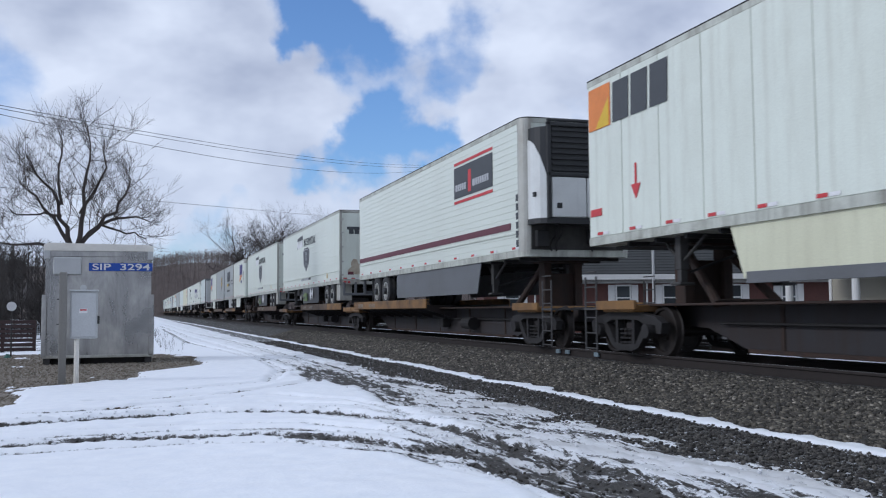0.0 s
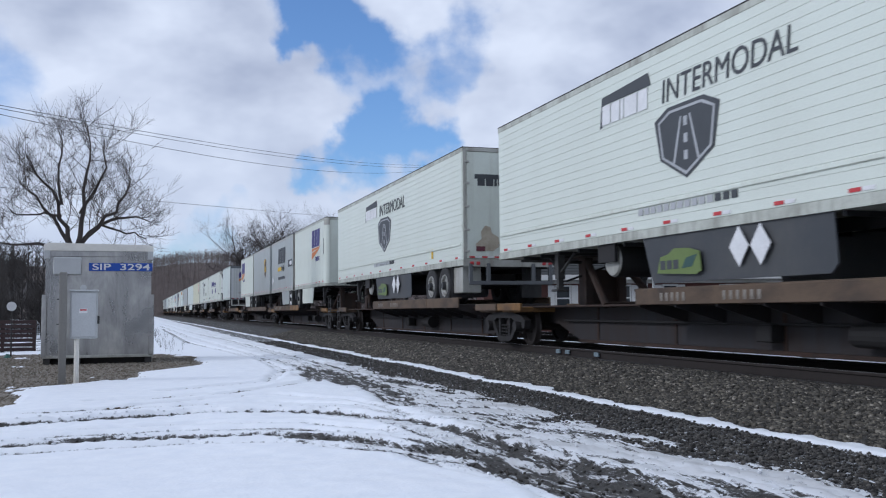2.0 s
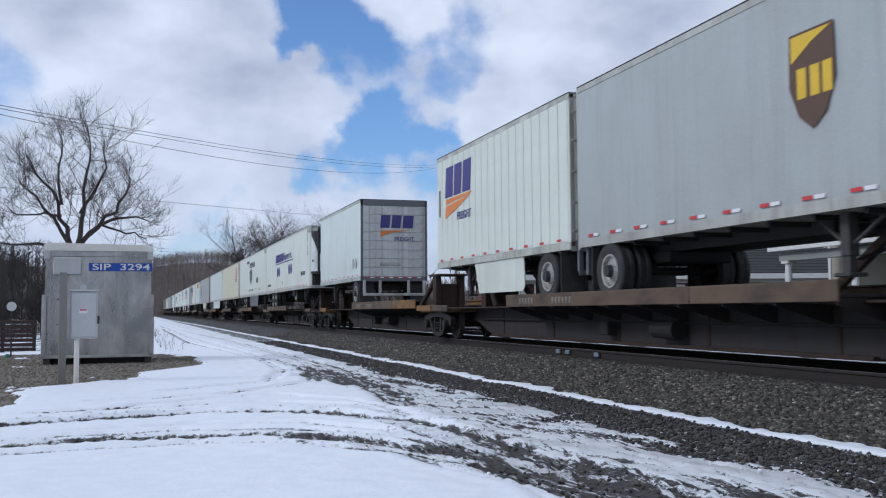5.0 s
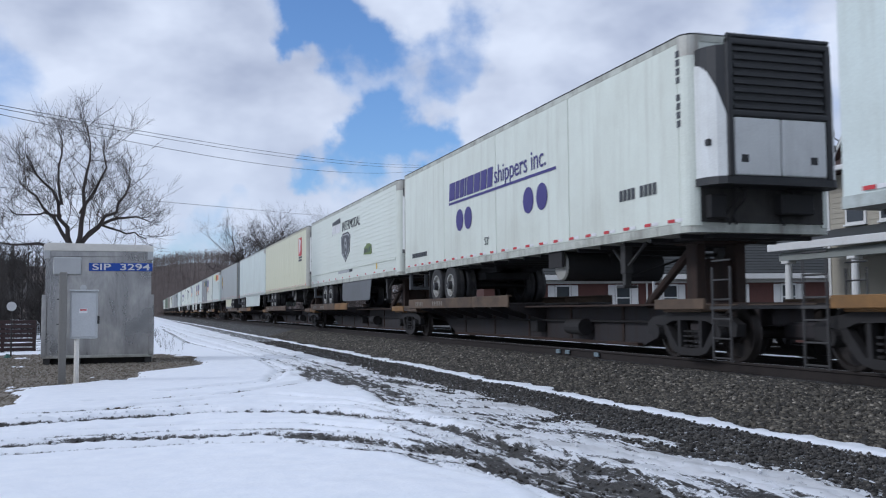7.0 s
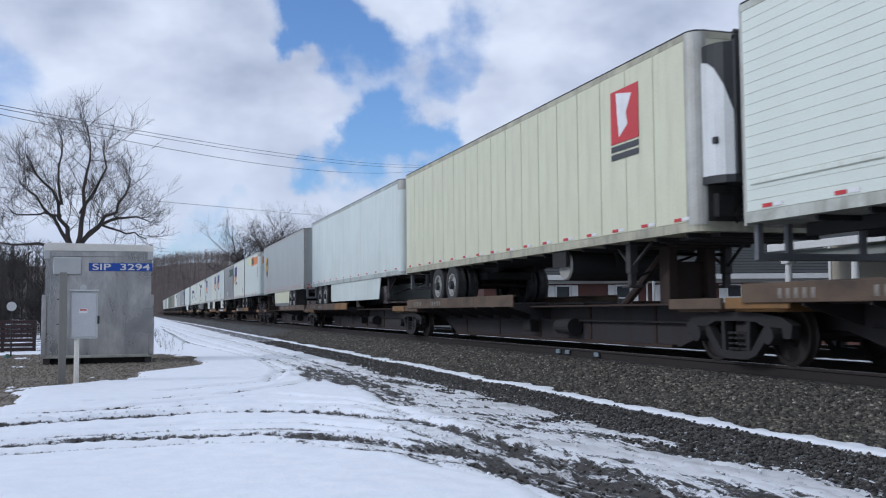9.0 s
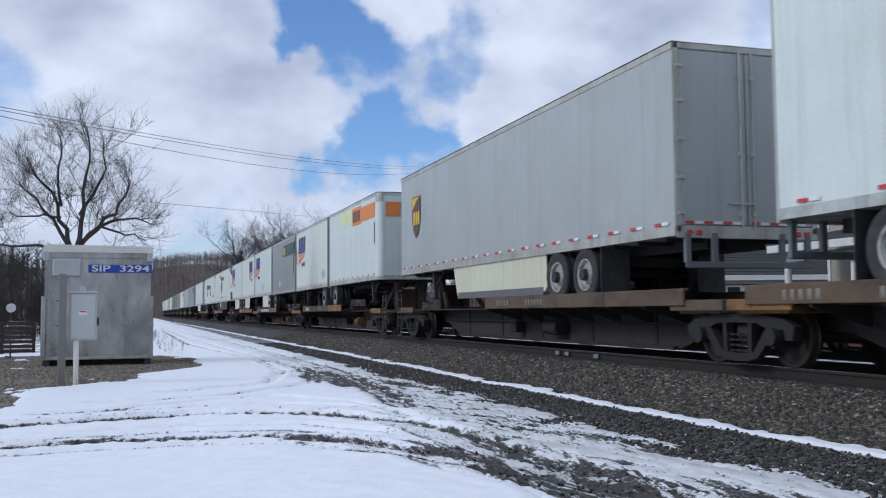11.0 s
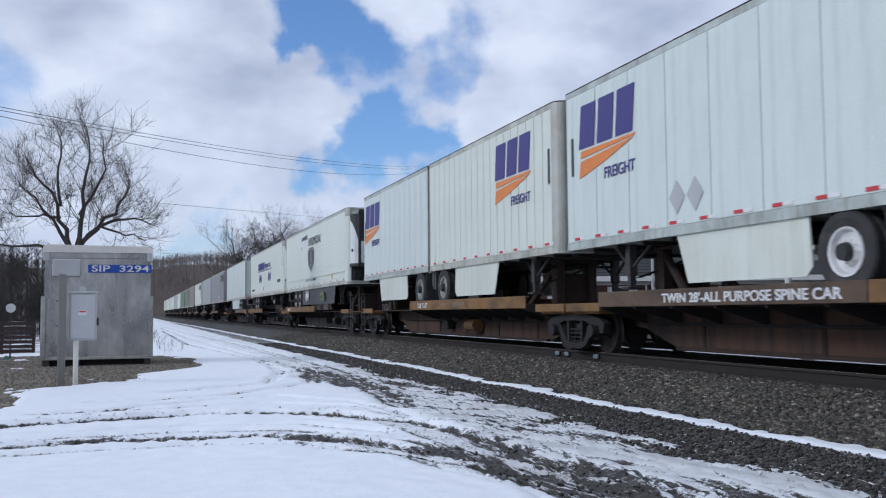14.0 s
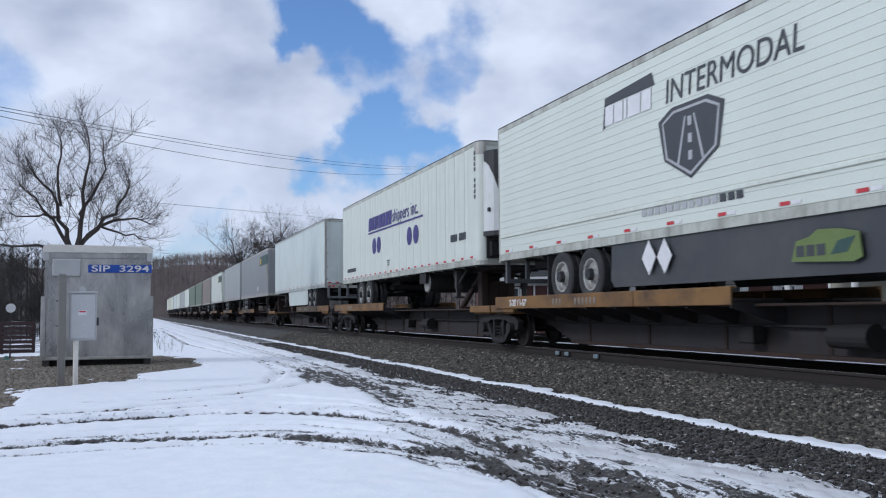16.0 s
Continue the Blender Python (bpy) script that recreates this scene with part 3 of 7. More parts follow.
def cooling_unit(trailer, nose_lead, L):
    """Refrigeration unit on the nose: black housing with a slatted grille, white cheeks that curve round to it, two service doors."""
    y = 0.0 if nose_lead else L
    s = -1 if nose_lead else 1
    z0, z1 = 1.76, 3.84
    plan = [(1.16, 0.0), (1.155, 0.14), (1.12, 0.27), (1.04, 0.39), (0.93, 0.46), (0.84, 0.48)]
    part("nose_plate", box(B(), -1.10, 1.10, *sorted((y - s * 0.006, y + s * 0.018)), FLOOR + 0.05, 1.74, 0.004), GRIMY, trailer, "grimy dark lower nose")
    bm = B()
    full = plan[:-1] + [(-u, v) for u, v in reversed(plan[:-1])]
    slab(bm, [(u * 0.985, y + s * v * 0.97) for u, v in full], "z", z0 - 0.02, z1 - 0.10)
    unit = part("cooling_unit", bm, BLACK, trailer, "black housing of the refrigeration unit")
    # white cheeks: tall beside the trailer, cut away in a curve towards the grille
    tops = (3.50, 3.46, 3.36, 3.10, 2.72, 2.60)
    for side in (-1, 1):
        bm = B()
        low = [bm.verts.new((side * u, y + s * v, z0)) for u, v in plan]
        high = [bm.verts.new((side * u, y + s * v, z)) for (u, v), z in zip(plan, tops)]
        inner_low = [bm.verts.new((side * (u - 0.03), y + s * (v - 0.02), z0)) for u, v in plan]
        inner_high = [bm.verts.new((side * (u - 0.03), y + s * (v - 0.02), z)) for (u, v), z in zip(plan, tops)]
        for i in range(len(plan) - 1):
            for p, q in ((low, high), (inner_high, inner_low), (high, inner_high), (inner_low, low)):
                bm.faces.new((p[i], p[i + 1], q[i + 1], q[i]))
        bm.faces.new((low[-1], high[-1], inner_high[-1], inner_low[-1]))
        bm.faces.new((low[0], inner_low[0], inner_high[0], high[0]))
        bmesh.ops.recalc_face_normals(bm, faces=bm.faces[:])
        part("cheek", bm, UNIT_WHITE, unit, "white moulded cheek of the unit")
        part("latch", box(B(), min(side * 1.09, side * 1.15), max(side * 1.09, side * 1.15), y + s * 0.27 - 0.05, y + s * 0.27 + 0.05, 2.24, 2.34, 0.012), BLACK, unit, "black recessed latch")
    f = y + s * 0.47
    bm = B()
    for x0, x1, za, zb in ((-0.92, -0.82, z0, z1), (0.82, 0.92, z0, z1), (-0.92, 0.92, z1 - 0.10, z1), (-0.92, 0.92, 2.66, 2.76)):
        box(bm, x0, x1, f - 0.04, f + 0.05, za, zb, 0.025, 2)
    lip = [(u * 1.01, y + s * v * 1.06) for u, v in full]
    slab(bm, lip, "z", z0 - 0.10, z0 + 0.015)
    part("grille_frame", bm, BLACK, unit, "black grille frame and lower lip")
    for i in range(8):
        part("slat", cached("grille_slat", lambda: box(B(), -0.80, 0.80, -0.025, 0.025, -0.045, 0.012, 0.005)), BLACK, unit, m=pose(0, f - s * 0.005, 2.83 + 0.123 * i))
    for x0, x1 in ((-0.81, -0.008), (0.008, 0.81)):
        part("service_door", box(B(), x0, x1, f - 0.03, f + 0.03, 1.79, 2.655, 0.03, 3), UNIT_GREY, unit, "pale grey service door")
        part("latch", box(B(), x1 - 0.30 if x0 > 0 else x1 - 0.7, x1 - 0.17 if x0 > 0 else x1 - 0.57, *sorted((f + s * 0.015, f + s * 0.036)), 1.98, 2.10, 0.008), BLACK, unit, "black recessed latch")
    bm = B()
    tube(bm, (-0.90, f, z1 + 0.04), (0.90, f, z1 + 0.04), 0.035, n=10)
    for x in (-0.86, 0.86):
        tube(bm, (x, f, z1 - 0.05), (x, f, z1 + 0.06), 0.03, n=8)
    part("guard_bar", bm, BLACK, unit, "black guard bar over the grille")
    for x in (-0.62, -0.5, 0.35):
        bm = B()
        pts = [Vector((x + 0.06 * math.sin(k), y + s * (0.10 + 0.10 * math.sin(1.3 * k)), 1.70 - 0.12 * k)) for k in range(6)]
        for p, q in zip(pts[:-1], pts[1:]):
            tube(bm, p, q, 0.018, n=6)
        part("hose", bm, UNDER, trailer, "black hose under the unit")
    part("battery_box", box(B(), -1.02, -0.72, *sorted((y, y + s * 0.14)), FLOOR + 0.10, FLOOR + 0.46, 0.02), UNDER, trailer)
    part("battery_box", box(B(), 0.2, 0.8, *sorted((y, y + s * 0.20)), FLOOR + 0.18, FLOOR + 0.50, 0.02), UNDER, trailer)


GRIMY = worn("nose_grime", (0.050, 0.046, 0.042), (0.016, 0.015, 0.014), 0.75, 0, 0.9, 2.0, streak=True)
UNIT_WHITE = worn("unit_white", (0.74, 0.76, 0.74), (0.40, 0.38, 0.34), 0.35, 0, 0.25, 1.2, streak=True, relief=0.0)
UNIT_GREY = worn("unit_pale_grey", (0.74, 0.75, 0.73), (0.33, 0.32, 0.30), 0.4, 0, 0.25, 1.2, streak=True, relief=0.0)


def doors(trailer, nose_lead, L, mat):
    """Rear end: frame, two leaves with lock rods and hinges, buffer bar and lights."""
    y, s = (L, 1) if nose_lead else (0.0, -1)
    bm = B()
    for x0, x1, z0, z1 in ((-HALF, -HALF + 0.1, FLOOR - 0.05, ROOF), (HALF - 0.1, HALF, FLOOR - 0.05, ROOF), (-HALF, HALF, ROOF - 0.1, ROOF), (-HALF, HALF, FLOOR - 0.14, FLOOR + 0.06)):
        box(bm, x0, x1, y - 0.02, y + s * 0.035, z0, z1, 0.01)
    part("rear_frame", bm, ALU, trailer, "grey metal rear frame")
    for a, b in ((-HALF + 0.11, -0.012), (0.012, HALF - 0.11)):
        leaf = part("door", box(B(), a, b, y + s * 0.005, y + s * 0.03, FLOOR + 0.07, ROOF - 0.11, 0.008), mat, trailer)
        inner = b - 0.10 if a < 0 else a + 0.10
        bm = B()
        tube(bm, (inner, y + s * 0.055, FLOOR + 0.02), (inner, y + s * 0.055, ROOF - 0.08), 0.017, n=8)
        for z in (FLOOR + 0.25, FLOOR + 1.2, ROOF - 0.5):
            box(bm, inner - 0.05, inner + 0.05, y + s * 0.03, y + s * 0.07, z - 0.03, z + 0.03)
        box(bm, inner - 0.25, inner, y + s * 0.035, y + s * 0.06, FLOOR + 0.40, FLOOR + 0.44)
        part("lock_rod", bm, ALU, leaf, "galvanised lock rod")
        outer = a if a < 0 else b
        for z in (FLOOR + 0.25, FLOOR + 0.8, FLOOR + 1.4, FLOOR + 2.0, FLOOR + 2.55):
            o = outer - 0.05 if a < 0 else outer - 0.06
            part("hinge", cached("door_hinge", lambda: box(B(), 0, 0.13, -0.018, 0.018, -0.028, 0.028, 0.006)), ALU, leaf, m=pose(o - 0.02, y + s * 0.04, z))
        k = int((b - a) / 0.17)
        for i in range(k):
            part("reflector", cached(("strip", i % 2), lambda: box(B(), 0, 0.15, -0.003, 0.003, 0, 0.045)), (RED, PRINT_WHITE)[i % 2], leaf, m=pose(a + 0.05 + 0.17 * i, y + s * 0.034, FLOOR + 0.085))
    bm = B()
    box(bm, -1.15, 1.15, y - 0.06, y + s * 0.03, 0.48, 0.58, 0.01)
    for x in (-0.62, 0.62, -1.1, 1.1):
        box(bm, x - 0.05, x + 0.05, y - 0.06, y + 0.02, 0.56, FLOOR - 0.05, 0.01)
    part("underride_guard", bm, SKIRT_GREY, trailer, "dull grey rear underride guard")
    for x in (-1.12, -0.95, 0.87, 1.04):
        part("tail_light", cached("tail_lamp", lambda: box(B(), 0, 0.10, -0.015, 0.015, -0.04, 0.04, 0.01)), RED, trailer, m=pose(x, y + s * 0.045, FLOOR - 0.05))


def roll_up(trailer, nose_lead, L):
    """Rear end with a roll-up door of eight panels in a dark frame."""
    y, s = (L, 1) if nose_lead else (0.0, -1)
    bm = B()
    for x0, x1, z0, z1 in ((-HALF, -HALF + 0.09, FLOOR - 0.05, ROOF), (HALF - 0.09, HALF, FLOOR - 0.05, ROOF), (-HALF, HALF, ROOF - 0.22, ROOF), (-HALF, HALF, FLOOR - 0.14, FLOOR + 0.04)):
        box(bm, x0, x1, y - 0.02, y + s * 0.045, z0, z1, 0.01)
    part("rear_frame", bm, SKIRT_GREY, trailer, "dark metal rear frame")
    h = (ROOF - 0.22 - FLOOR - 0.04) / 8
    for i in range(8):
        part("door_panel", cached("roll_panel", lambda: box(B(), -HALF + 0.09, HALF - 0.09, -0.012, 0.012, 0.006, h - 0.006, 0.006)), WHITE_DIRTY, trailer, "stained white door panel", pose(0, y + s * 0.02, FLOOR + 0.04 + i * h))
    part("handle", box(B(), -0.55, 0.25, y + s * 0.03, y + s * 0.05, FLOOR + 0.45, FLOOR + 0.58, 0.01), ALU, trailer)
    bm = B()
    box(bm, -1.2, 1.2, y - 0.06, y + s * 0.03, 0.40, 0.50, 0.01)
    for x in (-1.15, -0.55, 0.55, 1.15):
        box(bm, x - 0.05, x + 0.05, y - 0.06, y + 0.02, 0.48, FLOOR - 0.1, 0.01)
    part("underride_guard", bm, ALU, trailer, "grey rear underride guard")
    for i in range(12):
        for z in (FLOOR - 0.02, 0.43):
            part("reflector", cached(("strip", i % 2), lambda: box(B(), 0, 0.15, -0.003, 0.003, 0, 0.045)), (RED, PRINT_WHITE)[i % 2], trailer, m=pose(-1.1 + 0.18 * i, y + s * 0.05, z))


WHITE_DIRTY = worn("trailer_stained_white", (0.62, 0.64, 0.62), (0.24, 0.22, 0.18), 0.5, 0, 0.6, 1.4, streak=True, relief=0.04)
RIM_BRIGHT = worn("wheel_rim_bright", (0.75, 0.75, 0.74), (0.4, 0.38, 0.35), 0.45, 0.1, 0.4, 4.0)


def side_print(trailer, outline, mat, y, z, name="marking", label="", lift=0.006):
    """A flat shape on the side that faces the lane. outline: metres to the right and up as one reads it."""
    bm = B()
    slab(bm, [(-u, v) for u, v in outline], "x", -lift, 0.0)
    return part(name, bm, mat, trailer, label, pose(-HALF - 0.010, y, z))


def end_print(trailer, outline, mat, x, z, y, name="marking", label=""):
    bm = B()
    slab(bm, outline, "y", -0.006, 0.0)
    return part(name, bm, mat, trailer, label, pose(x, y, z))


def rect(w, h, lean=0.0):
    return [(0, 0), (w, 0), (w + lean * h, h), (lean * h, h)]


def side_words(trailer, text, size, mat, y, z, name="lettering", label="", bold=0.0, shear=0.0):
    key = ("words", text, size, bold, shear, mat.name)
    if key not in MESH:
        MESH[key] = lettering(text, size, 0.003, bold, shear)
    me = MESH[key]
    m = Matrix(((0, 0, -1, -HALF - 0.014), (-1, 0, 0, y), (0, 1, 0, z), (0, 0, 0, 1)))
    return part(name, me, mat, trailer, label, m)


def reflectors(trailer, L, count, z=FLOOR + 0.10, red=RED):
    strip = lambda: box(B(), -0.005, 0.0, -0.10, 0.10, -0.025, 0.025)
    for i in range(count):
        y = 0.5 + (L - 1.0) * i / (count - 1)
        part("reflector", cached("side_reflector", strip), red, trailer, m=pose(-HALF - 0.009, y, z))
        if count > 2:
            part("reflector", cached("white_reflector", strip), PRINT_WHITE, trailer, "white reflector strip", pose(-HALF - 0.009, y - 0.22, z))


SCUFFED = {m.name: worn(m.name + "_scuffed", col, (0.20, 0.185, 0.15), 0.5, 0.1, 0.7, 2.2, streak=True, relief=0.05)
           for m, col in ((WHITE, (0.55, 0.57, 0.50)), (WHITE_BLUE, (0.50, 0.55, 0.52)), (CREAM, (0.50, 0.48, 0.35)))}


def trailer(u, L, nose_lead, skin, label, kind="van", round_nose=False, axles=(2.6, 3.85), skirt=None, skirt_span=None, name="semi_trailer",
            ribs="posts", rib_step=0.61, marks=None, top=ROOF, unit=False, red=12, roof_band=0.10, flap=False, tank=False, roll_door=False, bright_rim=False):
    """A road trailer riding on the train. u: place of its leading end along the train."""
    t = thing(name, label, "trailer", "trailers on the train", m=pose(XC, u, DECK))
    rolling.append((t, u, DECK))
    rear = (lambda d: L - d) if nose_lead else (lambda d: d)
    nose = (lambda d: d) if nose_lead else (lambda d: L - d)
    bm = B()
    slab(bm, shell_outline(L, nose_lead, round_nose, -0.012), "z", FLOOR, top - 0.02)
    part("body", bm, skin, t)
    bm = B()
    slab(bm, shell_outline(L, nose_lead, round_nose), "z", top - roof_band, top)
    part("roof_rail", bm, SCUFFED.get(skin.name, ALU), t, "dull metal roof rail")
    part("roof_edge", slab(B(), shell_outline(L, nose_lead, round_nose), "z", top + 0.001, top + 0.024), UNDER, t, "dark grimy roof edge")
    bm = B()
    slab(bm, shell_outline(L, nose_lead, round_nose), "z", FLOOR - 0.10, FLOOR + 0.045)
    part("bottom_rail", bm, SCUFFED.get(skin.name, ALU), t, "scuffed grimy bottom rail")
    # cladding on the two long sides
    y0, y1 = sorted((nose(0.24 if round_nose else 0.10), rear(0.06)))
    if ribs == "posts":
        n = max(2, round((y1 - y0) / rib_step))
        w = (y1 - y0) / n
        for sx in (-1, 1):
            me = cached(("side_panel", round(w, 4), round(top, 2), sx), lambda: box(B(), min(sx * (HALF - 0.011), sx * (HALF + 0.002)), max(sx * (HALF - 0.011), sx * (HALF + 0.002)), 0.014, w - 0.014, FLOOR + 0.05, top - roof_band - 0.005, 0.004))
            for i in range(n):
                part("side_panel", me_with(me, skin), None, t, m=pose(0, y0 + i * w, 0))
    elif ribs == "boards":
        n = 19
        h = (top - roof_band - FLOOR - 0.06) / n
        for sx in (-1, 1):
            for i in range(n):
                za = FLOOR + 0.05 + i * h
                me = cached(("side_board", round(h, 4), round(y1 - y0, 3), sx), lambda: slab(B(), [(sx * (HALF - 0.012), 0.001), (sx * (HALF + 0.004), 0.001), (sx * (HALF + 0.0015), h - 0.003), (sx * (HALF - 0.012), h - 0.003)], "y", 0, y1 - y0))
                part("side_board", me_with(me, BOARD_WHITE if skin is WHITE else skin), None, t, m=pose(0, y0, za))
        for sx in (-1, 1):
            part("rub_rail", box(B(), min(sx * HALF, sx * (HALF + 0.03)), max(sx * HALF, sx * (HALF + 0.03)), y0 + 0.1, y1 - 0.1, FLOOR + 0.40, FLOOR + 0.47, 0.012), skin, t)
    # nose posts
    if round_nose:
        for sx in (-1, 1):
            bm = B()
            r = 0.232
            pts = [(sx * (HALF - 0.22 + r * math.cos(a)), nose(0.22 - r * math.sin(a))) for a in [math.pi / 2 * i / 6 for i in range(7)]]
            pts += [(sx * (HALF - 0.24 + 0.20 * math.cos(a)), nose(0.24 - 0.20 * math.sin(a))) for a in [math.pi / 2 * i / 6 for i in range(6, -1, -1)]]
            slab(bm, pts, "z", FLOOR, top - roof_band + 0.01)
            part("corner_cap", slab(B(), [(px + sx * 0.004, py) for px, py in pts], "z", top - 0.32, top - 0.005), ALU, t, "metal cap on the front corner")
            part("corner_post", bm, ALU if round_nose == "metal" else skin, t, "rounded front corner")
    if roll_door:
        roll_up(t, nose_lead, L)
    else:
        doors(t, nose_lead, L, skin)
    if unit:
        cooling_unit(t, nose_lead, L)
    # underneath
    for x in (-0.5, 0.5):
        part("slider_rail", box(B(), x - 0.05, x + 0.05, *sorted((rear(0.3), rear(min(L - 1.0, 6.0)))), FLOOR - 0.28, FLOOR - 0.10), UNDER, t)
    bm = B()
    for i in range(int(L / 0.9) if red > 2 else 0):
        part("cross_member", cached("cross_member", lambda: box(B(), -1.2, 1.2, 0, 0.06, -0.17, -0.09)), UNDER, t, m=pose(0, 0.4 + i * 0.9, FLOOR))
    box(bm, -0.8, 0.8, *sorted((nose(0.15), nose(1.9))), FLOOR - 0.16, FLOOR - 0.10)
    part("kingpin_plate", bm, UNDER, t)
    for a in axles:
        road_axle(t, rear(a), bright_rim)
    if flap:
        a, b = sorted((rear(axles[0] - 1.35), rear(axles[0] - 0.62)))
        part("tool_box", box(B(), -1.22, -0.7, a, b, 0.28, FLOOR - 0.12, 0.02), ALU, t, "pale box behind the wheels")
    if tank:
        yt = nose(tank[1] - 0.2) if nose_lead else nose(tank[0] + 0.2)
        drum = part("fuel_tank", tube(B(), (-1.08, yt, 0.70), (1.05, yt, 0.70), 0.30, n=28), UNDER, t, "dark round fuel tank slung crosswise")
        part("tank_end", tube(B(), (-1.12, yt, 0.70), (-1.081, yt, 0.70), 0.27, 0.295, 28), ALU, drum, "pale aluminium tank end")
        for d in (-0.18, 0.18):
            part("tank_strap", box(B(), -0.7 + d * 3, -0.64 + d * 3, yt - 0.315, yt + 0.315, 0.66, FLOOR - 0.1, 0.004), SILL_GREY, t)
    lg = 2.6 if L > 12 else 1.9
    for x in (-0.95, 0.95):
        bm = B()
        box(bm, x - 0.08, x + 0.08, nose(lg) - 0.08, nose(lg) + 0.08, 0.45, FLOOR - 0.1, 0.01)
        box(bm, x - 0.055, x + 0.055, nose(lg) - 0.055, nose(lg) + 0.055, 0.25, 0.5)
        box(bm, x - 0.14, x + 0.14, nose(lg) - 0.14, nose(lg) + 0.14, 0.20, 0.25, 0.01)
        for d in (-0.62, 0.62):
            tube(bm, (x, nose(lg), 0.55), (x * 0.95, nose(lg + d), FLOOR - 0.12), 0.03, n=6)
        part("landing_leg", bm, LEG, t, "dark landing leg with two braces")
    part("leg_shaft", tube(B(), (-0.95, nose(lg), 0.80), (0.95, nose(lg), 0.80), 0.03, n=8), UNDER, t)
    part("cross_brace", slab(B(), [(-0.9, 0.40), (-0.78, 0.40), (0.9, FLOOR - 0.12), (0.78, FLOOR - 0.12)], "y", nose(lg) - 0.02, nose(lg) + 0.02), UNDER, t)
    y_flap = rear(max(axles[0] - 0.66, 0.12))
    for x in (-0.99, 0.99):
        part("mud_flap", box(B(), x - 0.29, x + 0.29, y_flap - 0.012, y_flap + 0.012, 0.16, FLOOR - 0.10, 0.006), TYRE, t, "black rubber mud flap")
    a, b = sorted((rear(max(axles[0] - 0.5, 0.2)), rear(axles[-1] + 0.9)))
    part("suspension", box(B(), -0.62, 0.62, a, b, 0.62, FLOOR - 0.27, 0.02), UNDER, t, "dark suspension subframe")
    if skirt:
        a, b = sorted((rear(skirt_span[0]), rear(skirt_span[1])))
        for x in (-1.24, 1.24):
            bm = B()
            slab(bm, [(a + 0.05, FLOOR - 0.09), (a, 0.36), (a + 0.12, 0.24), (b - 0.3, 0.24), (b, FLOOR - 0.09)] if nose_lead is False else
                 [(a, FLOOR - 0.09), (a + 0.3, 0.24), (b - 0.12, 0.24), (b, 0.36), (b - 0.05, FLOOR - 0.09)], "x", x - 0.012, x + 0.012)
            part("side_skirt", bm, skirt, t, "aerodynamic side skirt")
            if skirt is CREAM:
                part("skirt_edge", box(B(), x - 0.018, x + 0.018, a + 0.2, b - 0.35, 0.17, 0.33, 0.004), SKIRT_GREY, t, "dark rubber skirt edge")
    for sx in (-1,):
        reflectors(t, L, red)
    if marks:
        marks(t, rear, nose, L)
    return t


def me_with(me, mat):
    """The same mesh in another skin: one copy for each material."""
    key = (me.name, mat.name)
    if key not in MESH:
        m2 = me.copy()
        m2.materials.clear()
        m2.materials.append(mat)
        MESH[key] = m2
    return MESH[key]


# what is printed on the trailers
def yrc_marks(at=1.41, ghost=None):
    def marks(t, rear, nose, L):
        # three purple-blue blocks over an orange wedge, then the word below; at: near end of the print from the leading end
        y = at + 2.18
        for u, w in ((0.0, 0.60), (0.72, 0.58), (1.42, 0.60)):
            side_print(t, [(a + u, b) for a, b in rect(w, 0.80, 0.12)], NAVY, y, 2.84, "logo_block", "purple-blue logo block")
        side_print(t, [(0.0, -0.45), (0.06, -0.14), (2.08, 0.0), (1.0, -0.26)], ORANGE, y, 2.74, "logo_wedge", "orange logo wedge")
        side_print(t, [(0.06, -0.08), (0.08, 0.05), (2.12, 0.06), (2.08, 0.02)], ORANGE, y, 2.74, "logo_wedge", "orange logo wedge")
        side_words(t, "FREIGHT", 0.285, NAVY, y - 0.98, 2.17, "lettering", "dark blue lettering", 0.003)
        side_print(t, rect(0.09, 0.72), CHARCOAL, 0.40 if at < 4 else L - 0.3, 2.38, "number_bar", "trailer number as a plain bar")
        for d in ghost or ():
            side_print(t, [(0, 0.26), (0.22, 0), (0.44, 0.26), (0.22, 0.52)], SILVER, d, FLOOR + 0.22, "placard", "bare metal diamond placard")
    return marks


def yrc_end(t, y):
    for u, w in ((0.0, 0.36), (0.43, 0.36), (0.87, 0.40)):
        end_print(t, [(a + u, b) for a, b in rect(w, 0.48, 0.1)], NAVY, -0.55, 2.95, y, "logo_block")
    end_print(t, [(0, 0), (0.5, 0.16), (1.2, 0.27), (0.05, 0.22)], ORANGE, -0.55, 2.62, y, "logo_wedge")
    me = lettering("FREIGHT", 0.20, 0.003, 0.003)
    part("lettering", me, NAVY, t, "", Matrix(((1, 0, 0, 0.0), (0, 0, -1, y - 0.003), (0, 1, 0, 2.47), (0, 0, 0, 1))))


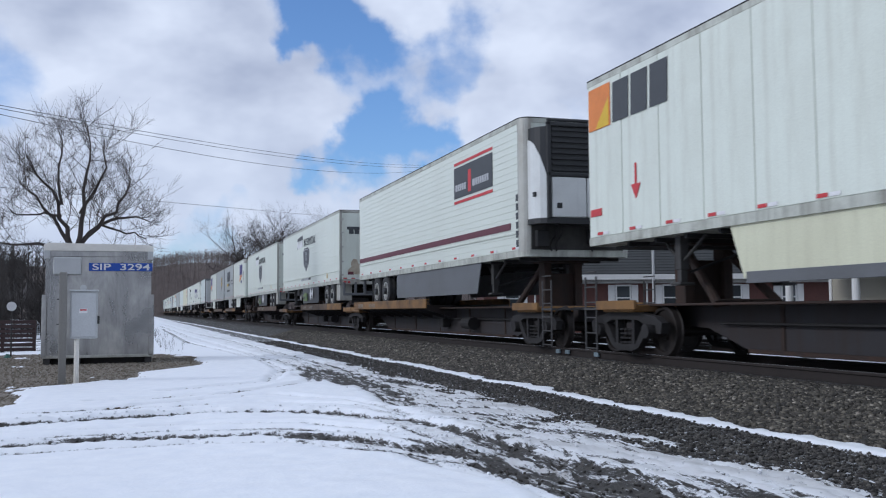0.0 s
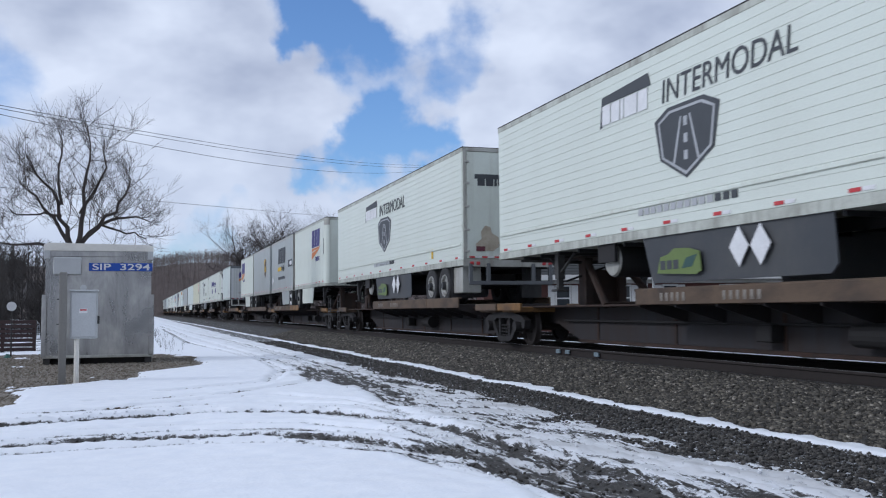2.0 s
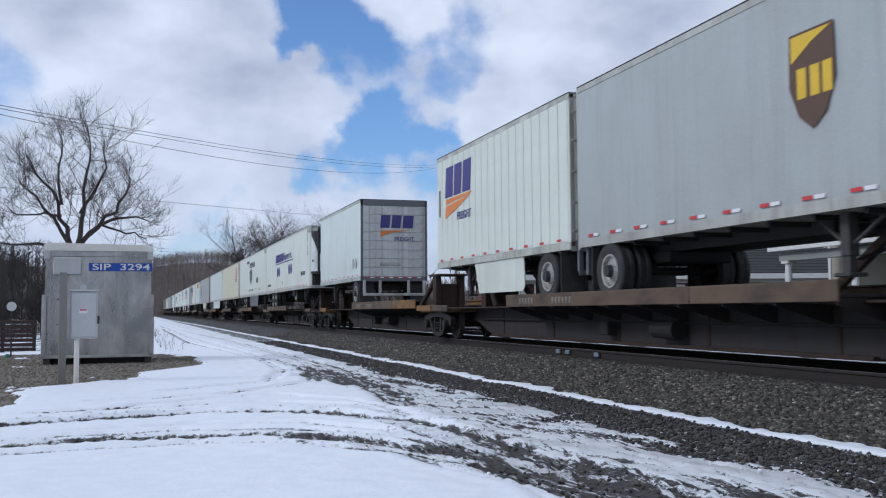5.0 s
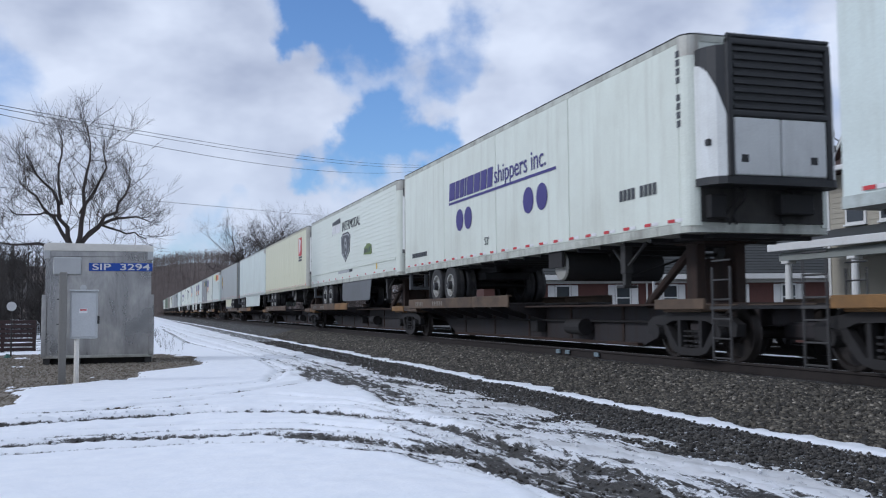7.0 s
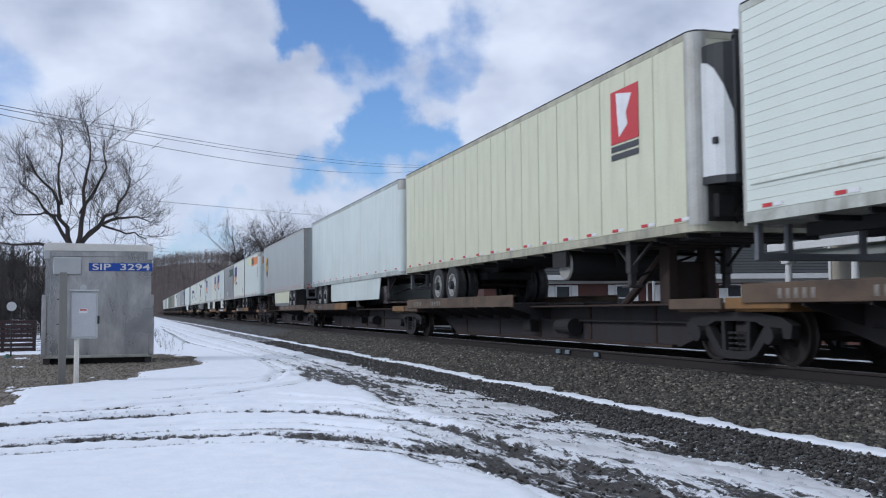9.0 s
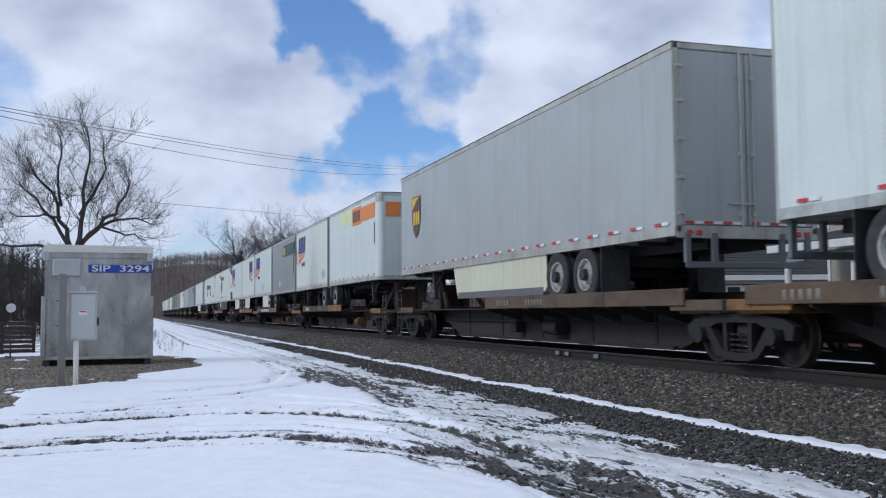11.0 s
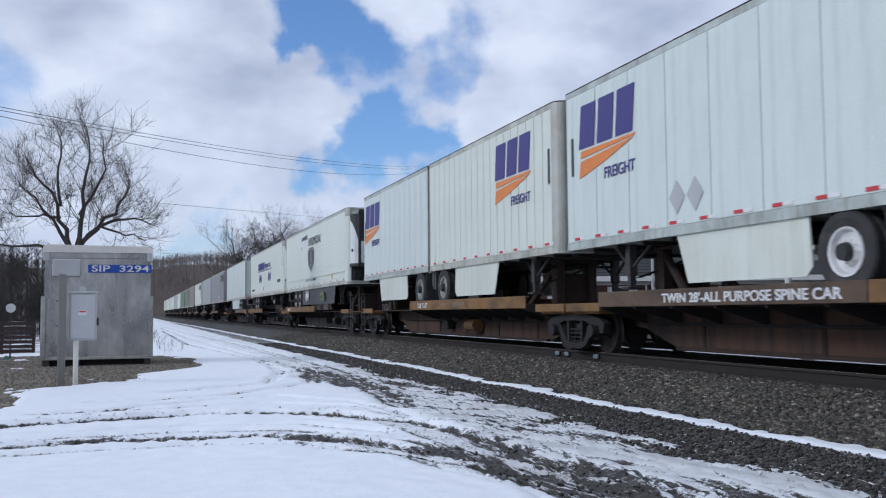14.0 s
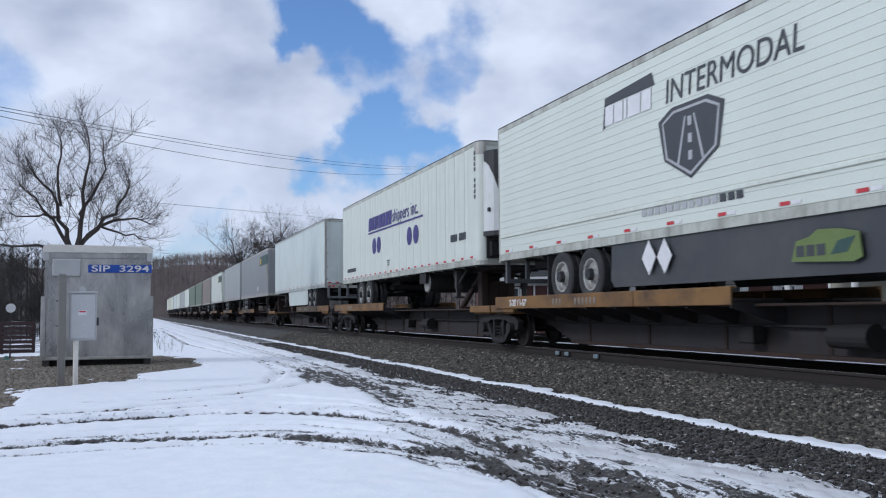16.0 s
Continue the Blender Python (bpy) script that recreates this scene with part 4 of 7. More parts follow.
def prime_marks(eco=None, door=False):
    def marks(t, rear, nose, L):
        y = 10.85
        for u, w in ((0, 0.30), (0.34, 0.30), (0.68, 0.10), (0.82, 0.42), (1.28, 0.30)):
            side_print(t, [(a + u, b) for a, b in rect(w, 0.34, 0.06)], PRINT_WHITE, y, 3.08, "logo_block", "white logo block", 0.012)
        side_print(t, [(-0.1, -0.05), (0.0, -0.02), (0.06, 0.36), (1.70, 0.36), (1.62, 0.58), (0.0, 0.50)], CHARCOAL, y, 3.08, "logo_shade", "charcoal logo shade", 0.004)
        side_words(t, "INTERMODAL", 0.53, CHARCOAL, 8.85, 3.06, "lettering", "charcoal lettering", 0.0, 0.12)
        # shield with a pale road on it
        c = 8.15
        k = 1.2
        side_print(t, [(-0.75 * k, 0.92), (-0.42 * k, 1.08), (0.42 * k, 1.08), (0.75 * k, 0.92), (0.62 * k, 0.28), (0.0, -0.08), (-0.62 * k, 0.28)], CHARCOAL, c, 1.88, "shield", "charcoal shield emblem")
        for side in (-1, 1):
            side_print(t, [(side * k * a, b) for a, b in [(0.66, 0.88), (0.62, 0.86), (0.53, 0.32), (0.0, 0.02), (0.0, -0.03), (0.57, 0.30)]], SILVER, c, 1.88, "shield_line", lift=0.009)
        side_print(t, [(-0.66 * k, 0.88), (-0.38 * k, 1.02), (0.38 * k, 1.02), (0.66 * k, 0.88), (0.64 * k, 0.85), (0.36 * k, 0.98), (-0.36 * k, 0.98), (-0.64 * k, 0.85)], SILVER, c, 1.88, "shield_line", lift=0.009)
        for u0, u1 in ((-0.34, -0.12), (0.34, 0.12)):
            side_print(t, [(u0 - 0.03, 0.18), (u0 + 0.03, 0.18), (u1 + 0.02, 0.88), (u1 - 0.02, 0.88)], SILVER, c, 1.88, "shield_line", lift=0.009)
        for n in range(3):
            side_print(t, [(a - 0.05, b + 0.20 + 0.26 * n) for a, b in rect(0.10, 0.14)], SILVER, c, 1.88, "shield_line", lift=0.009)
        for n in range(14):
            side_print(t, rect(0.15, 0.11), CHARCOAL if n > 10 else SILVER, 9.63 - 0.2 * n, 1.36, "small_print", "web address as plain bars")
        side_print(t, rect(0.16, 0.28), YELLOW_PRINT, 3.0 if not door else 2.73, FLOOR + 0.20, "sticker", "yellow sticker")
        if eco:
            ye, ze, dark, yd = eco
            if dark:
                for k2 in (0, 0.48):
                    side_print(t, [(k2, 0.28), (0.22 + k2, 0), (0.44 + k2, 0.28), (0.22 + k2, 0.56)], PRINT_WHITE, yd, 0.40, "diamond", "white diamond on the skirt", 0.012)
            side_print(t, [(0.0, 0.05), (0.1, 0.30), (0.35, 0.34), (0.5, 0.42), (0.9, 0.40), (1.2, 0.34), (1.25, 0.05), (1.1, 0.0)], LIME, ye, ze, "emblem", "lime green emblem", 0.012)
            for u in (0.1, 0.29, 0.48):
                side_print(t, [(u, 0.10), (u + 0.15, 0.10), (u + 0.15, 0.24), (u, 0.24)], CHARCOAL, ye, ze, "emblem_block", "", 0.015)
            side_print(t, [(0.72, 0.10), (1.0, 0.12), (1.15, 0.30), (0.85, 0.26)], GREEN_DARK, ye, ze, "emblem_leaf", "", 0.015)
        if door:
            for u, w in ((0.0, 0.20), (0.23, 0.20), (0.46, 0.07), (0.56, 0.26)):
                end_print(t, [(a + u, b) for a, b in rect(w, 0.20)], CHARCOAL, -0.90, 3.02, -0.033)
            end_print(t, [(0, 0), (0.9, 0), (0.9, 0.12), (0, 0.12)], CHARCOAL, -0.98, 3.20, -0.033)
            for u, w in ((0.0, 0.12), (0.15, 0.16), (0.35, 0.14), (0.55, 0.14), (0.72, 0.15), (0.90, 0.2)):
                end_print(t, [(a + u, b) for a, b in rect(w, 0.20 if u else 0.26)], CHARCOAL, 0.10, 3.02, -0.033)
            end_print(t, rect(0.5, 0.07), SILVER, 0.42, 2.80, -0.033)
            end_print(t, rect(0.13, 0.10), ORANGE, 0.55, 1.42, -0.033)
            end_print(t, [(0.0, 0.0), (0.42, -0.04), (0.62, 0.1), (0.58, 0.32), (0.40, 0.42), (0.36, 0.58), (0.22, 0.62), (0.10, 0.46), (0.12, 0.28), (-0.04, 0.14)], TAN_STAIN, -0.92, 1.38, -0.033, "peeled_patch", "tan peeled patch on the door")
            end_print(t, rect(0.24, 0.12), MAROON, -0.95, 1.34, -0.038, "sticker")
    return marks


def alliance_marks(t, rear, nose, L):
    y = 11.6
    u = 0.0
    for w in (0.46, 0.30, 0.30, 0.12, 0.46, 0.42, 0.40, 0.34):
        side_print(t, [(a + u, b) for a, b in rect(w, 0.46, 0.14)], NAVY, y, 2.72, "logo_block", "dark blue logo block")
        u += w + 0.065
    side_words(t, "shippers inc.", 0.60, NAVY, y - 3.38, 2.76, "lettering", "dark blue lettering")
    side_print(t, rect(6.85, 0.06), NAVY, y, 2.61, "underline", "dark blue line")
    for yy in (10.74, 10.08, 6.19, 5.47):
        side_print(t, [(0.28 * math.cos(a), 0.28 * math.sin(a)) for a in [2 * math.pi * i / 28 for i in range(28)]], NAVY, yy, 2.15, "dot", "dark blue dot")
    for k in range(9):
        side_print(t, rect(0.13, 0.13), CHARCOAL, 15.2 - 0.17 * k, FLOOR + 0.32, "small_print", "web address as plain bars")
    side_words(t, "53'", 0.26, CHARCOAL, 8.9, FLOOR + 0.30)
    for k in range(9):
        if k != 4:
            side_print(t, rect(0.10, 0.19), CHARCOAL, 2.15 - 0.14 * k, 1.66, "number_bar", "trailer number as plain bars")
            side_print(t, rect(0.10, 0.10), CHARCOAL, 0.27, 3.68 - 0.135 * k, "number_bar", "trailer number as plain bars")


def abf_side(t, rear, nose, L):
    y = 5.65
    for u, w in ((0.0, 0.86), (0.98, 0.80), (1.92, 0.78)):
        side_print(t, [(a + u, b) for a, b in rect(w, 0.88, 0.2)], CHARCOAL, y, 2.62, "logo_block", "charcoal logo block")
    side_print(t, rect(1.55, 0.22, 0.15), YELLOW_PRINT, y + 0.2, 2.20, "logo_bar", "yellow logo bar")
    side_words(t, "Freight", 0.38, CHARCOAL, y - 1.45, 2.22, bold=0.005)
    side_print(t, rect(2.6, 0.16), CHARCOAL, y - 0.1, 1.70, "small_print", "unreadable small print")
    side_print(t, rect(1.45, 0.38), CHARCOAL, 1.72, 2.30, "banner", "dark banner")
    side_print(t, rect(0.75, 0.2), PRINT_WHITE, 1.1, 2.38, "banner_block", "", 0.010)
    for k in (0, 0.42):
        side_print(t, [(k, 0.22), (0.17 + k, 0), (0.34 + k, 0.22), (0.17 + k, 0.44)], PRINT_WHITE, L - 0.35, FLOOR + 0.42, "placard", "white diamond placard")


def abf_stripe(t, rear, nose, L):
    side_print(t, [(0.0, 0), (4.22, 0), (4.22, 0.62), (0.14, 0.62)], GREEN_DARK, 4.25, 3.02, "stripe", "dark green stripe")
    for u in (0.16, 0.38, 0.60):
        side_print(t, [(a + u, b) for a, b in rect(0.18, 0.42, 0.2)], YELLOW_PRINT, 4.15, 3.10, "logo_block", "yellow logo block", 0.010)
    side_print(t, rect(0.20, 1.10), CHARCOAL, 0.45, 1.96, "number_plate", "dark upright number plate")
    for k in range(5):
        side_print(t, rect(0.12, 0.15), YELLOW_PRINT, 0.41, 2.01 + 0.21 * k, "number_bar", "yellow number as plain bars", 0.010)
    for k in (0, 0.5):
        side_print(t, [(k, 0.22), (0.17 + k, 0), (0.34 + k, 0.22), (0.17 + k, 0.44)], PRINT_WHITE, 5.6, FLOOR + 0.22, "placard", "white diamond placard")


def parcel_shield(at, s=1.0):
    def marks(t, rear, nose, L):
        out = [(-0.36, 0.95), (0.36, 0.95), (0.38, 0.35), (0.22, 0.0), (0.0, -0.16), (-0.22, 0.0), (-0.38, 0.35)]
        side_print(t, [(a * s, b * s) for a, b in out], UMBER, at, 2.20, "shield", "brown and gold shield emblem")
        side_print(t, [(a * s * 0.92, b * s) for a, b in [(-0.36, 0.92), (0.36, 0.92), (0.0, 0.80), (-0.36, 0.62)]], YELLOW_PRINT, at, 2.20, "shield_top", "", 0.010)
        for u in (-0.24, -0.02, 0.18):
            side_print(t, [(a * s + u * s, (b + 0.2) * s) for a, b in rect(0.15, 0.34)], YELLOW_PRINT, at, 2.20, "logo_block", "", 0.010)
    return marks


def yellow_marks(t, rear, nose, L):
    side_print(t, rect(2.15, 0.53), ORANGE, 2.48, 3.18, "stripe", "orange stripe")
    side_print(t, [(0, 0), (1.45, 0.0), (1.5, 0.66), (-0.05, 0.66)], ORANGE, 3.98, 3.14, "sign", "orange sign with dark border", 0.008)
    for k in range(6):
        side_print(t, [(0.12 + a + 0.21 * k, b + 0.12) for a, b in rect(0.14, 0.42)], CHARCOAL, 3.98, 3.14, "logo_block", "", 0.012)
    side_print(t, rect(2.2, 0.5), PALE_YELLOW, 6.25, 3.32, "faded_stripe", "faded pale yellow stripe")
    y = -0.012
    end_print(t, rect(0.52, 0.50), ORANGE, -1.0, 3.18, y, "stripe")
    end_print(t, rect(0.38, 0.50), ORANGE, 0.72, 3.18, y, "stripe")
    end_print(t, [(0, 0), (1.05, 0.0), (1.12, 0.60), (-0.07, 0.60)], ORANGE, -0.40, 3.08, y, "sign")
    for k in range(6):
        end_print(t, [(0.08 + a + 0.16 * k, b + 0.1) for a, b in rect(0.105, 0.40)], CHARCOAL, -0.40, 3.08, y - 0.004, "logo_block")
    end_print(t, rect(0.30, 0.10), CHARCOAL, 0.05, 2.88, y, "number_bar")
    end_print(t, rect(0.62, 0.36), CHARCOAL, 0.62, 1.18, y, "dark_patch", "dark patch on the nose")
    side_print(t, rect(0.1, 0.75), CHARCOAL, 0.45, 2.25, "number_bar")


def reef_marks(t, rear, nose, L):
    side_print(t, rect(2.85, 0.80), CHARCOAL, 4.62, 2.72, "panel_sign", "dark sign with red borders")
    side_print(t, rect(2.85, 0.07), RED, 4.62, 3.58, "sign_line")
    side_print(t, rect(2.85, 0.07), RED, 4.62, 2.58, "sign_line")
    for k, (u, w) in enumerate(((0.12, 0.16), (0.32, 0.12), (0.48, 0.12), (0.64, 0.14), (0.82, 0.12), (1.45, 0.18), (1.67, 0.12), (1.83, 0.12), (1.99, 0.12), (2.15, 0.12), (2.31, 0.12), (2.47, 0.12))):
        side_print(t, rect(w, 0.17), SILVER, 4.62 - u, 2.90, "sign_block", "", 0.010)
    side_print(t, rect(0.22, 0.55), RED, 3.5, 2.80, "sign_block", "", 0.010)
    side_print(t, rect(15.2, 0.15), MAROON, L - 0.1, FLOOR + 0.52, "stripe", "dark maroon stripe", 0.010)
    for k in range(6):
        side_print(t, rect(0.13, 0.15), CHARCOAL, 0.34, FLOOR + 0.12 + 0.2 * k, "number_bar")


def drt_marks(t, rear, nose, L):
    side_print(t, rect(0.82, 0.76), ORANGE, 16.02, 3.06, "logo_square", "orange logo square")
    side_print(t, [(0.1, 0), (0.6, 0), (0.6, 0.5)], YELLOW_PRINT, 15.85, 3.07, "logo_corner", "", 0.010)
    for u, w in ((0.90, 0.56), (1.55, 0.54), (2.18, 0.54)):
        side_print(t, [(a + u, b) for a, b in rect(w, 0.70, 0.04)], CHARCOAL, 16.02, 3.08, "logo_block", "charcoal logo block")
    side_print(t, [(0.0, 0.35), (0.13, 0.35), (0.13, 0.7), (0.19, 0.7), (0.19, 0.35), (0.32, 0.35), (0.16, 0.1)], RED, 14.5, FLOOR + 0.48, "arrow", "red arrow")
    side_print(t, rect(0.42, 0.13), RED, L - 0.15, FLOOR + 0.42, "number_bar")


def arrow_marks(t, rear, nose, L):
    side_print(t, rect(0.96, 0.92), RED, 2.6, 2.68, "sign", "red square sign")
    side_print(t, [(0.2, 0.9), (0.75, 0.8), (0.55, 0.5), (0.6, 0.3), (0.3, 0.12), (0.25, 0.4)], PRINT_WHITE, 2.6, 2.66, "sign_arrow", "white arrow", 0.010)
    side_print(t, rect(0.95, 0.10), CHARCOAL, 2.6, 2.54, "small_print")
    side_print(t, rect(0.95, 0.10), CHARCOAL, 2.6, 2.40, "small_print")


def plain_marks(t, rear, nose, L):
    for d in (1.25, 0.75):
        side_print(t, [(0, 0.22), (0.19, 0), (0.38, 0.22), (0.19, 0.44)], SILVER, d + 0.2, FLOOR + 0.35, "placard", "bare metal diamond placard")


SKIN_PRIME = "white ribbed refrigerated trailer with a charcoal shield emblem"
PUP = dict(axles=(1.15,), name="short_trailer", red=10, rib_step=0.45)
Y_LABEL = "white short trailer with purple-blue logo and orange wedge"
trailer(-0.27, 16.15, False, WHITE, "white dry van trailer with orange square and charcoal blocks", marks=drt_marks, rib_step=1.22, skirt=CREAM, skirt_span=(5.0, 11.8), red=14)
trailer(19.03, 15.95, True, WHITE, "white ribbed refrigerated trailer with maroon stripe and dark sign", ribs="boards", round_nose="metal", unit=True, marks=reef_marks, skirt=SKIRT_GREY, skirt_span=(5.2, 13.2))
for u in (38.79, 57.43):
    trailer(u, 16.13, False, WHITE, SKIN_PRIME + " and swing doors", ribs="boards", axles=(1.65, 2.88), skirt=SKIRT_DARK, skirt_span=(5.0, 9.6), marks=prime_marks((9.05, 0.34, True, 7.1), True), flap=True, tank=(5.0, 6.0))
y5 = trailer(76.37, 8.63, True, WHITE, Y_LABEL, round_nose=True, marks=yrc_marks(1.22), skirt=WHITE, skirt_span=(2.2, 5.5), **PUP)
yrc_end(y5, -0.012)
trailer(85.71, 8.65, False, PALE_GREY, "grey short trailer with charcoal blocks and yellow bar", ribs="plain", marks=abf_side, skirt=PALE_GREY, skirt_span=(1.5, 4.4), axles=(0.8,), name="short_trailer", red=10, bright_rim=True)
trailer(95.42, 8.65, True, PALE_GREY, "plain grey short parcel trailer with brown shield", ribs="plain", marks=parcel_shield(2.05, 1.12), **PUP)
trailer(104.45, 8.60, False, WHITE, Y_LABEL, marks=yrc_marks(5.6), skirt=WHITE, skirt_span=(2.4, 5.6), **PUP)
yr = trailer(122.66, 8.32, False, WHITE_BLUE, "pale blue-white short trailer with ribbed roll-up door", ribs="plain", marks=plain_marks, roll_door=True, axles=(0.95,), name="short_trailer", red=10)
yrc_end(yr, -0.040)
trailer(134.20, 16.10, True, WHITE, "white refrigerated trailer with dark blue dots", ribs="posts", rib_step=4.0, round_nose=True, unit=True, marks=alliance_marks, red=22, axles=(3.2, 4.45), tank=(3.9, 5.2))
trailer(151.06, 16.15, True, WHITE, SKIN_PRIME, ribs="boards", round_nose=True, unit=True, marks=prime_marks((4.9, 1.85, False, 0)), axles=(3.5, 4.75), skirt=SKIRT_GREY, skirt_span=(7.1, 12.2))
trailer(168.40, 16.15, True, CREAM, "cream trailer with vertical panels and red square sign", ribs="posts", rib_step=0.95, round_nose="metal", unit=True, marks=arrow_marks, red=16, axles=(3.2, 4.45), tank=(3.9, 5.2))
trailer(185.25, 16.15, True, WHITE_BLUE, "plain blue-white dry van trailer", ribs="plain", round_nose=True, axles=(2.0, 3.3), skirt=WHITE_BLUE, skirt_span=(4.5, 13.4))
trailer(203.88, 16.15, False, PALE_GREY, "grey parcel trailer with brown and gold shield", ribs="plain", axles=(3.2, 4.45), skirt=CREAM, skirt_span=(4.95, 11.0), marks=parcel_shield(14.35, 1.12), red=20)
trailer(223.11, 8.70, True, WHITE_BLUE, "white short trailer with orange stripe and dark sign", round_nose=True, marks=yellow_marks, **PUP)
trailer(232.37, 8.62, False, WHITE, Y_LABEL, marks=yrc_marks(5.62, (0.9, 1.3)), axles=(0.8,), name="short_trailer", red=10)
trailer(241.58, 8.65, True, GREY, "dark grey short trailer with green stripe and yellow block", ribs="plain", marks=abf_stripe, **PUP)
trailer(250.81, 8.58, False, WHITE_BLUE, Y_LABEL, ribs="posts", rib_step=1.22, marks=yrc_marks(5.76, (4.8, 4.3)), skirt=WHITE, skirt_span=(1.6, 4.7), axles=(1.0,), name="short_trailer", red=10, bright_rim=True)
trailer(259.80, 8.65, True, WHITE, Y_LABEL, round_nose="metal", marks=yrc_marks(1.22), skirt=WHITE, skirt_span=(2.1, 5.3), **PUP)
trailer(268.68, 8.12, False, WHITE_BLUE, Y_LABEL, marks=yrc_marks(5.6), skirt=WHITE, skirt_span=(2.3, 5.9), axles=(0.85,), name="short_trailer", red=10)
trailer(279.85, 16.15, True, WHITE, SKIN_PRIME, ribs="boards", round_nose=True, unit=True, marks=prime_marks((5.9, 0.38, True, 9.65)), axles=(3.3, 4.55), skirt=SKIRT_DARK, skirt_span=(5.3, 13.7))
trailer(297.40, 16.15, True, WHITE, "white refrigerated trailer with dark blue dots", ribs="posts", rib_step=0.8, round_nose=True, unit=True, marks=alliance_marks, red=22, axles=(3.2, 4.45), tank=(3.9, 5.2))
trailer(317.60, 16.15, False, WHITE_BLUE, "plain blue-white dry van trailer", ribs="plain", skirt=WHITE_BLUE, skirt_span=(4.6, 10.8))
trailer(337.1, 16.15, True, GREY, "dark grey trailer with green stripe and yellow block", ribs="plain", marks=abf_stripe)
trailer(354.9, 14.3, True, PALE_GREY, "pale grey trailer with faint lettering", ribs="plain")
trailer(372.4, 13.9, True, WHITE, "white trailer with green stripe", ribs="plain", marks=abf_stripe)
FAR = [(388.3, 13.9, BROWN, "brown trailer far down the train"), (404.4, 13.0, GREEN, "faded green trailer far down the train"), (419.5, 13.9, GREEN, "dull green trailer far down the train"),
       (436.0, 16.15, WHITE, "white trailer far down the train"), (454.0, 16.15, PALE_GREY, "pale grey trailer far down the train"), (472.0, 16.15, WHITE, "white trailer far down the train"),
       (490.0, 16.15, WHITE_BLUE, "blue-white trailer far down the train"), (508.0, 16.15, WHITE, "white trailer far down the train"), (526.0, 16.15, CREAM, "cream trailer far down the train"),
       (544.0, 16.15, WHITE, "white trailer far down the train")]
for u, L, skin, label in FAR:
    trailer(u, L, u % 4 > 1, skin, label, ribs="plain", red=2)


# ---- the spine cars that carry them ----
def side_frame_mesh():
    """Cast side frame of a rail truck with its two openings."""
    bm = B()
    # top chord, bottom chord and posts as separate closed shapes, so that the openings stay open
    for s in (-1, 1):
        slab(bm, [(s * p[0], p[1]) for p in [(1.26, 0.14), (1.05, 0.24), (0.5, 0.31), (0.0, 0.31), (0.0, 0.19), (0.48, 0.18), (0.72, 0.10), (1.04, 0.10), (1.08, -0.04), (1.22, -0.04)]], "x", -0.07, 0.07)
        slab(bm, [(s * p[0], p[1]) for p in [(0.78, 0.12), (0.66, 0.12), (0.36, -0.22), (0.0, -0.24), (0.0, -0.35), (0.24, -0.35), (0.46, -0.29), (0.74, -0.02)]], "x", -0.06, 0.06)
        slab(bm, [(s * p[0], p[1]) for p in [(0.34, 0.20), (0.26, 0.20), (0.24, -0.25), (0.33, -0.25)]], "x", -0.06, 0.06)
        tube(bm, (-0.16, s * 0.86, 0.0), (0.05, s * 0.86, 0.0), 0.12, n=14)
    for k in range(3):
        for j in range(4):
            tube(bm, (0, -0.15 + 0.15 * k, -0.22 + 0.075 * j), (0, -0.15 + 0.15 * k, -0.19 + 0.075 * j), 0.062, n=10)
    bm.normal_update()
    return bm


def wheelset_mesh():
    bm = B()
    n, prof = 32, [(0.690, 0.445), (0.715, 0.425), (0.80, 0.415), (0.805, 0.36), (0.765, 0.345), (0.755, 0.16), (0.80, 0.14), (0.80, 0.09), (0.70, 0.09), (0.70, 0.14), (0.735, 0.16), (0.730, 0.345), (0.690, 0.36)]
    for s in (-1, 1):
        rings = [[bm.verts.new((s * u, r * math.cos(2 * math.pi * i / n), r * math.sin(2 * math.pi * i / n))) for u, r in prof] for i in range(n)]
        k = len(prof)
        for i in range(n):
            for j in range(k):
                bm.faces.new((rings[i][j], rings[i][(j + 1) % k], rings[(i + 1) % n][(j + 1) % k], rings[(i + 1) % n][j]))
    tube(bm, (-1.05, 0, 0), (1.05, 0, 0), 0.085, n=12)
    bmesh.ops.recalc_face_normals(bm, faces=bm.faces[:])
    return bm


AXLE = RAIL + 0.415
wheelsets = []


def truck(car, y):
    """A four-wheel rail truck under a car, at y in the car's own space."""
    bm = B()
    box(bm, -0.95, 0.95, -0.17, 0.17, -0.10, 0.16, 0.03)
    bolster = part("truck", bm if ("truck_bolster" not in MESH) else MESH["truck_bolster"], SILL, car, "four-wheel rail truck", pose(0, y, AXLE))
    MESH["truck_bolster"] = bolster.data
    for s in (-1, 1):
        part("side_frame", cached("side_frame", side_frame_mesh), SILL_GREY, bolster, "cast steel side frame", pose(s * 1.0, 0, 0))
    for d in (-0.86, 0.86):
        w = part("wheelset", cached("wheelset", wheelset_mesh), WHEEL_STEEL, bolster, "steel wheelset", pose(0, d, 0))
        wheelsets.append(w)


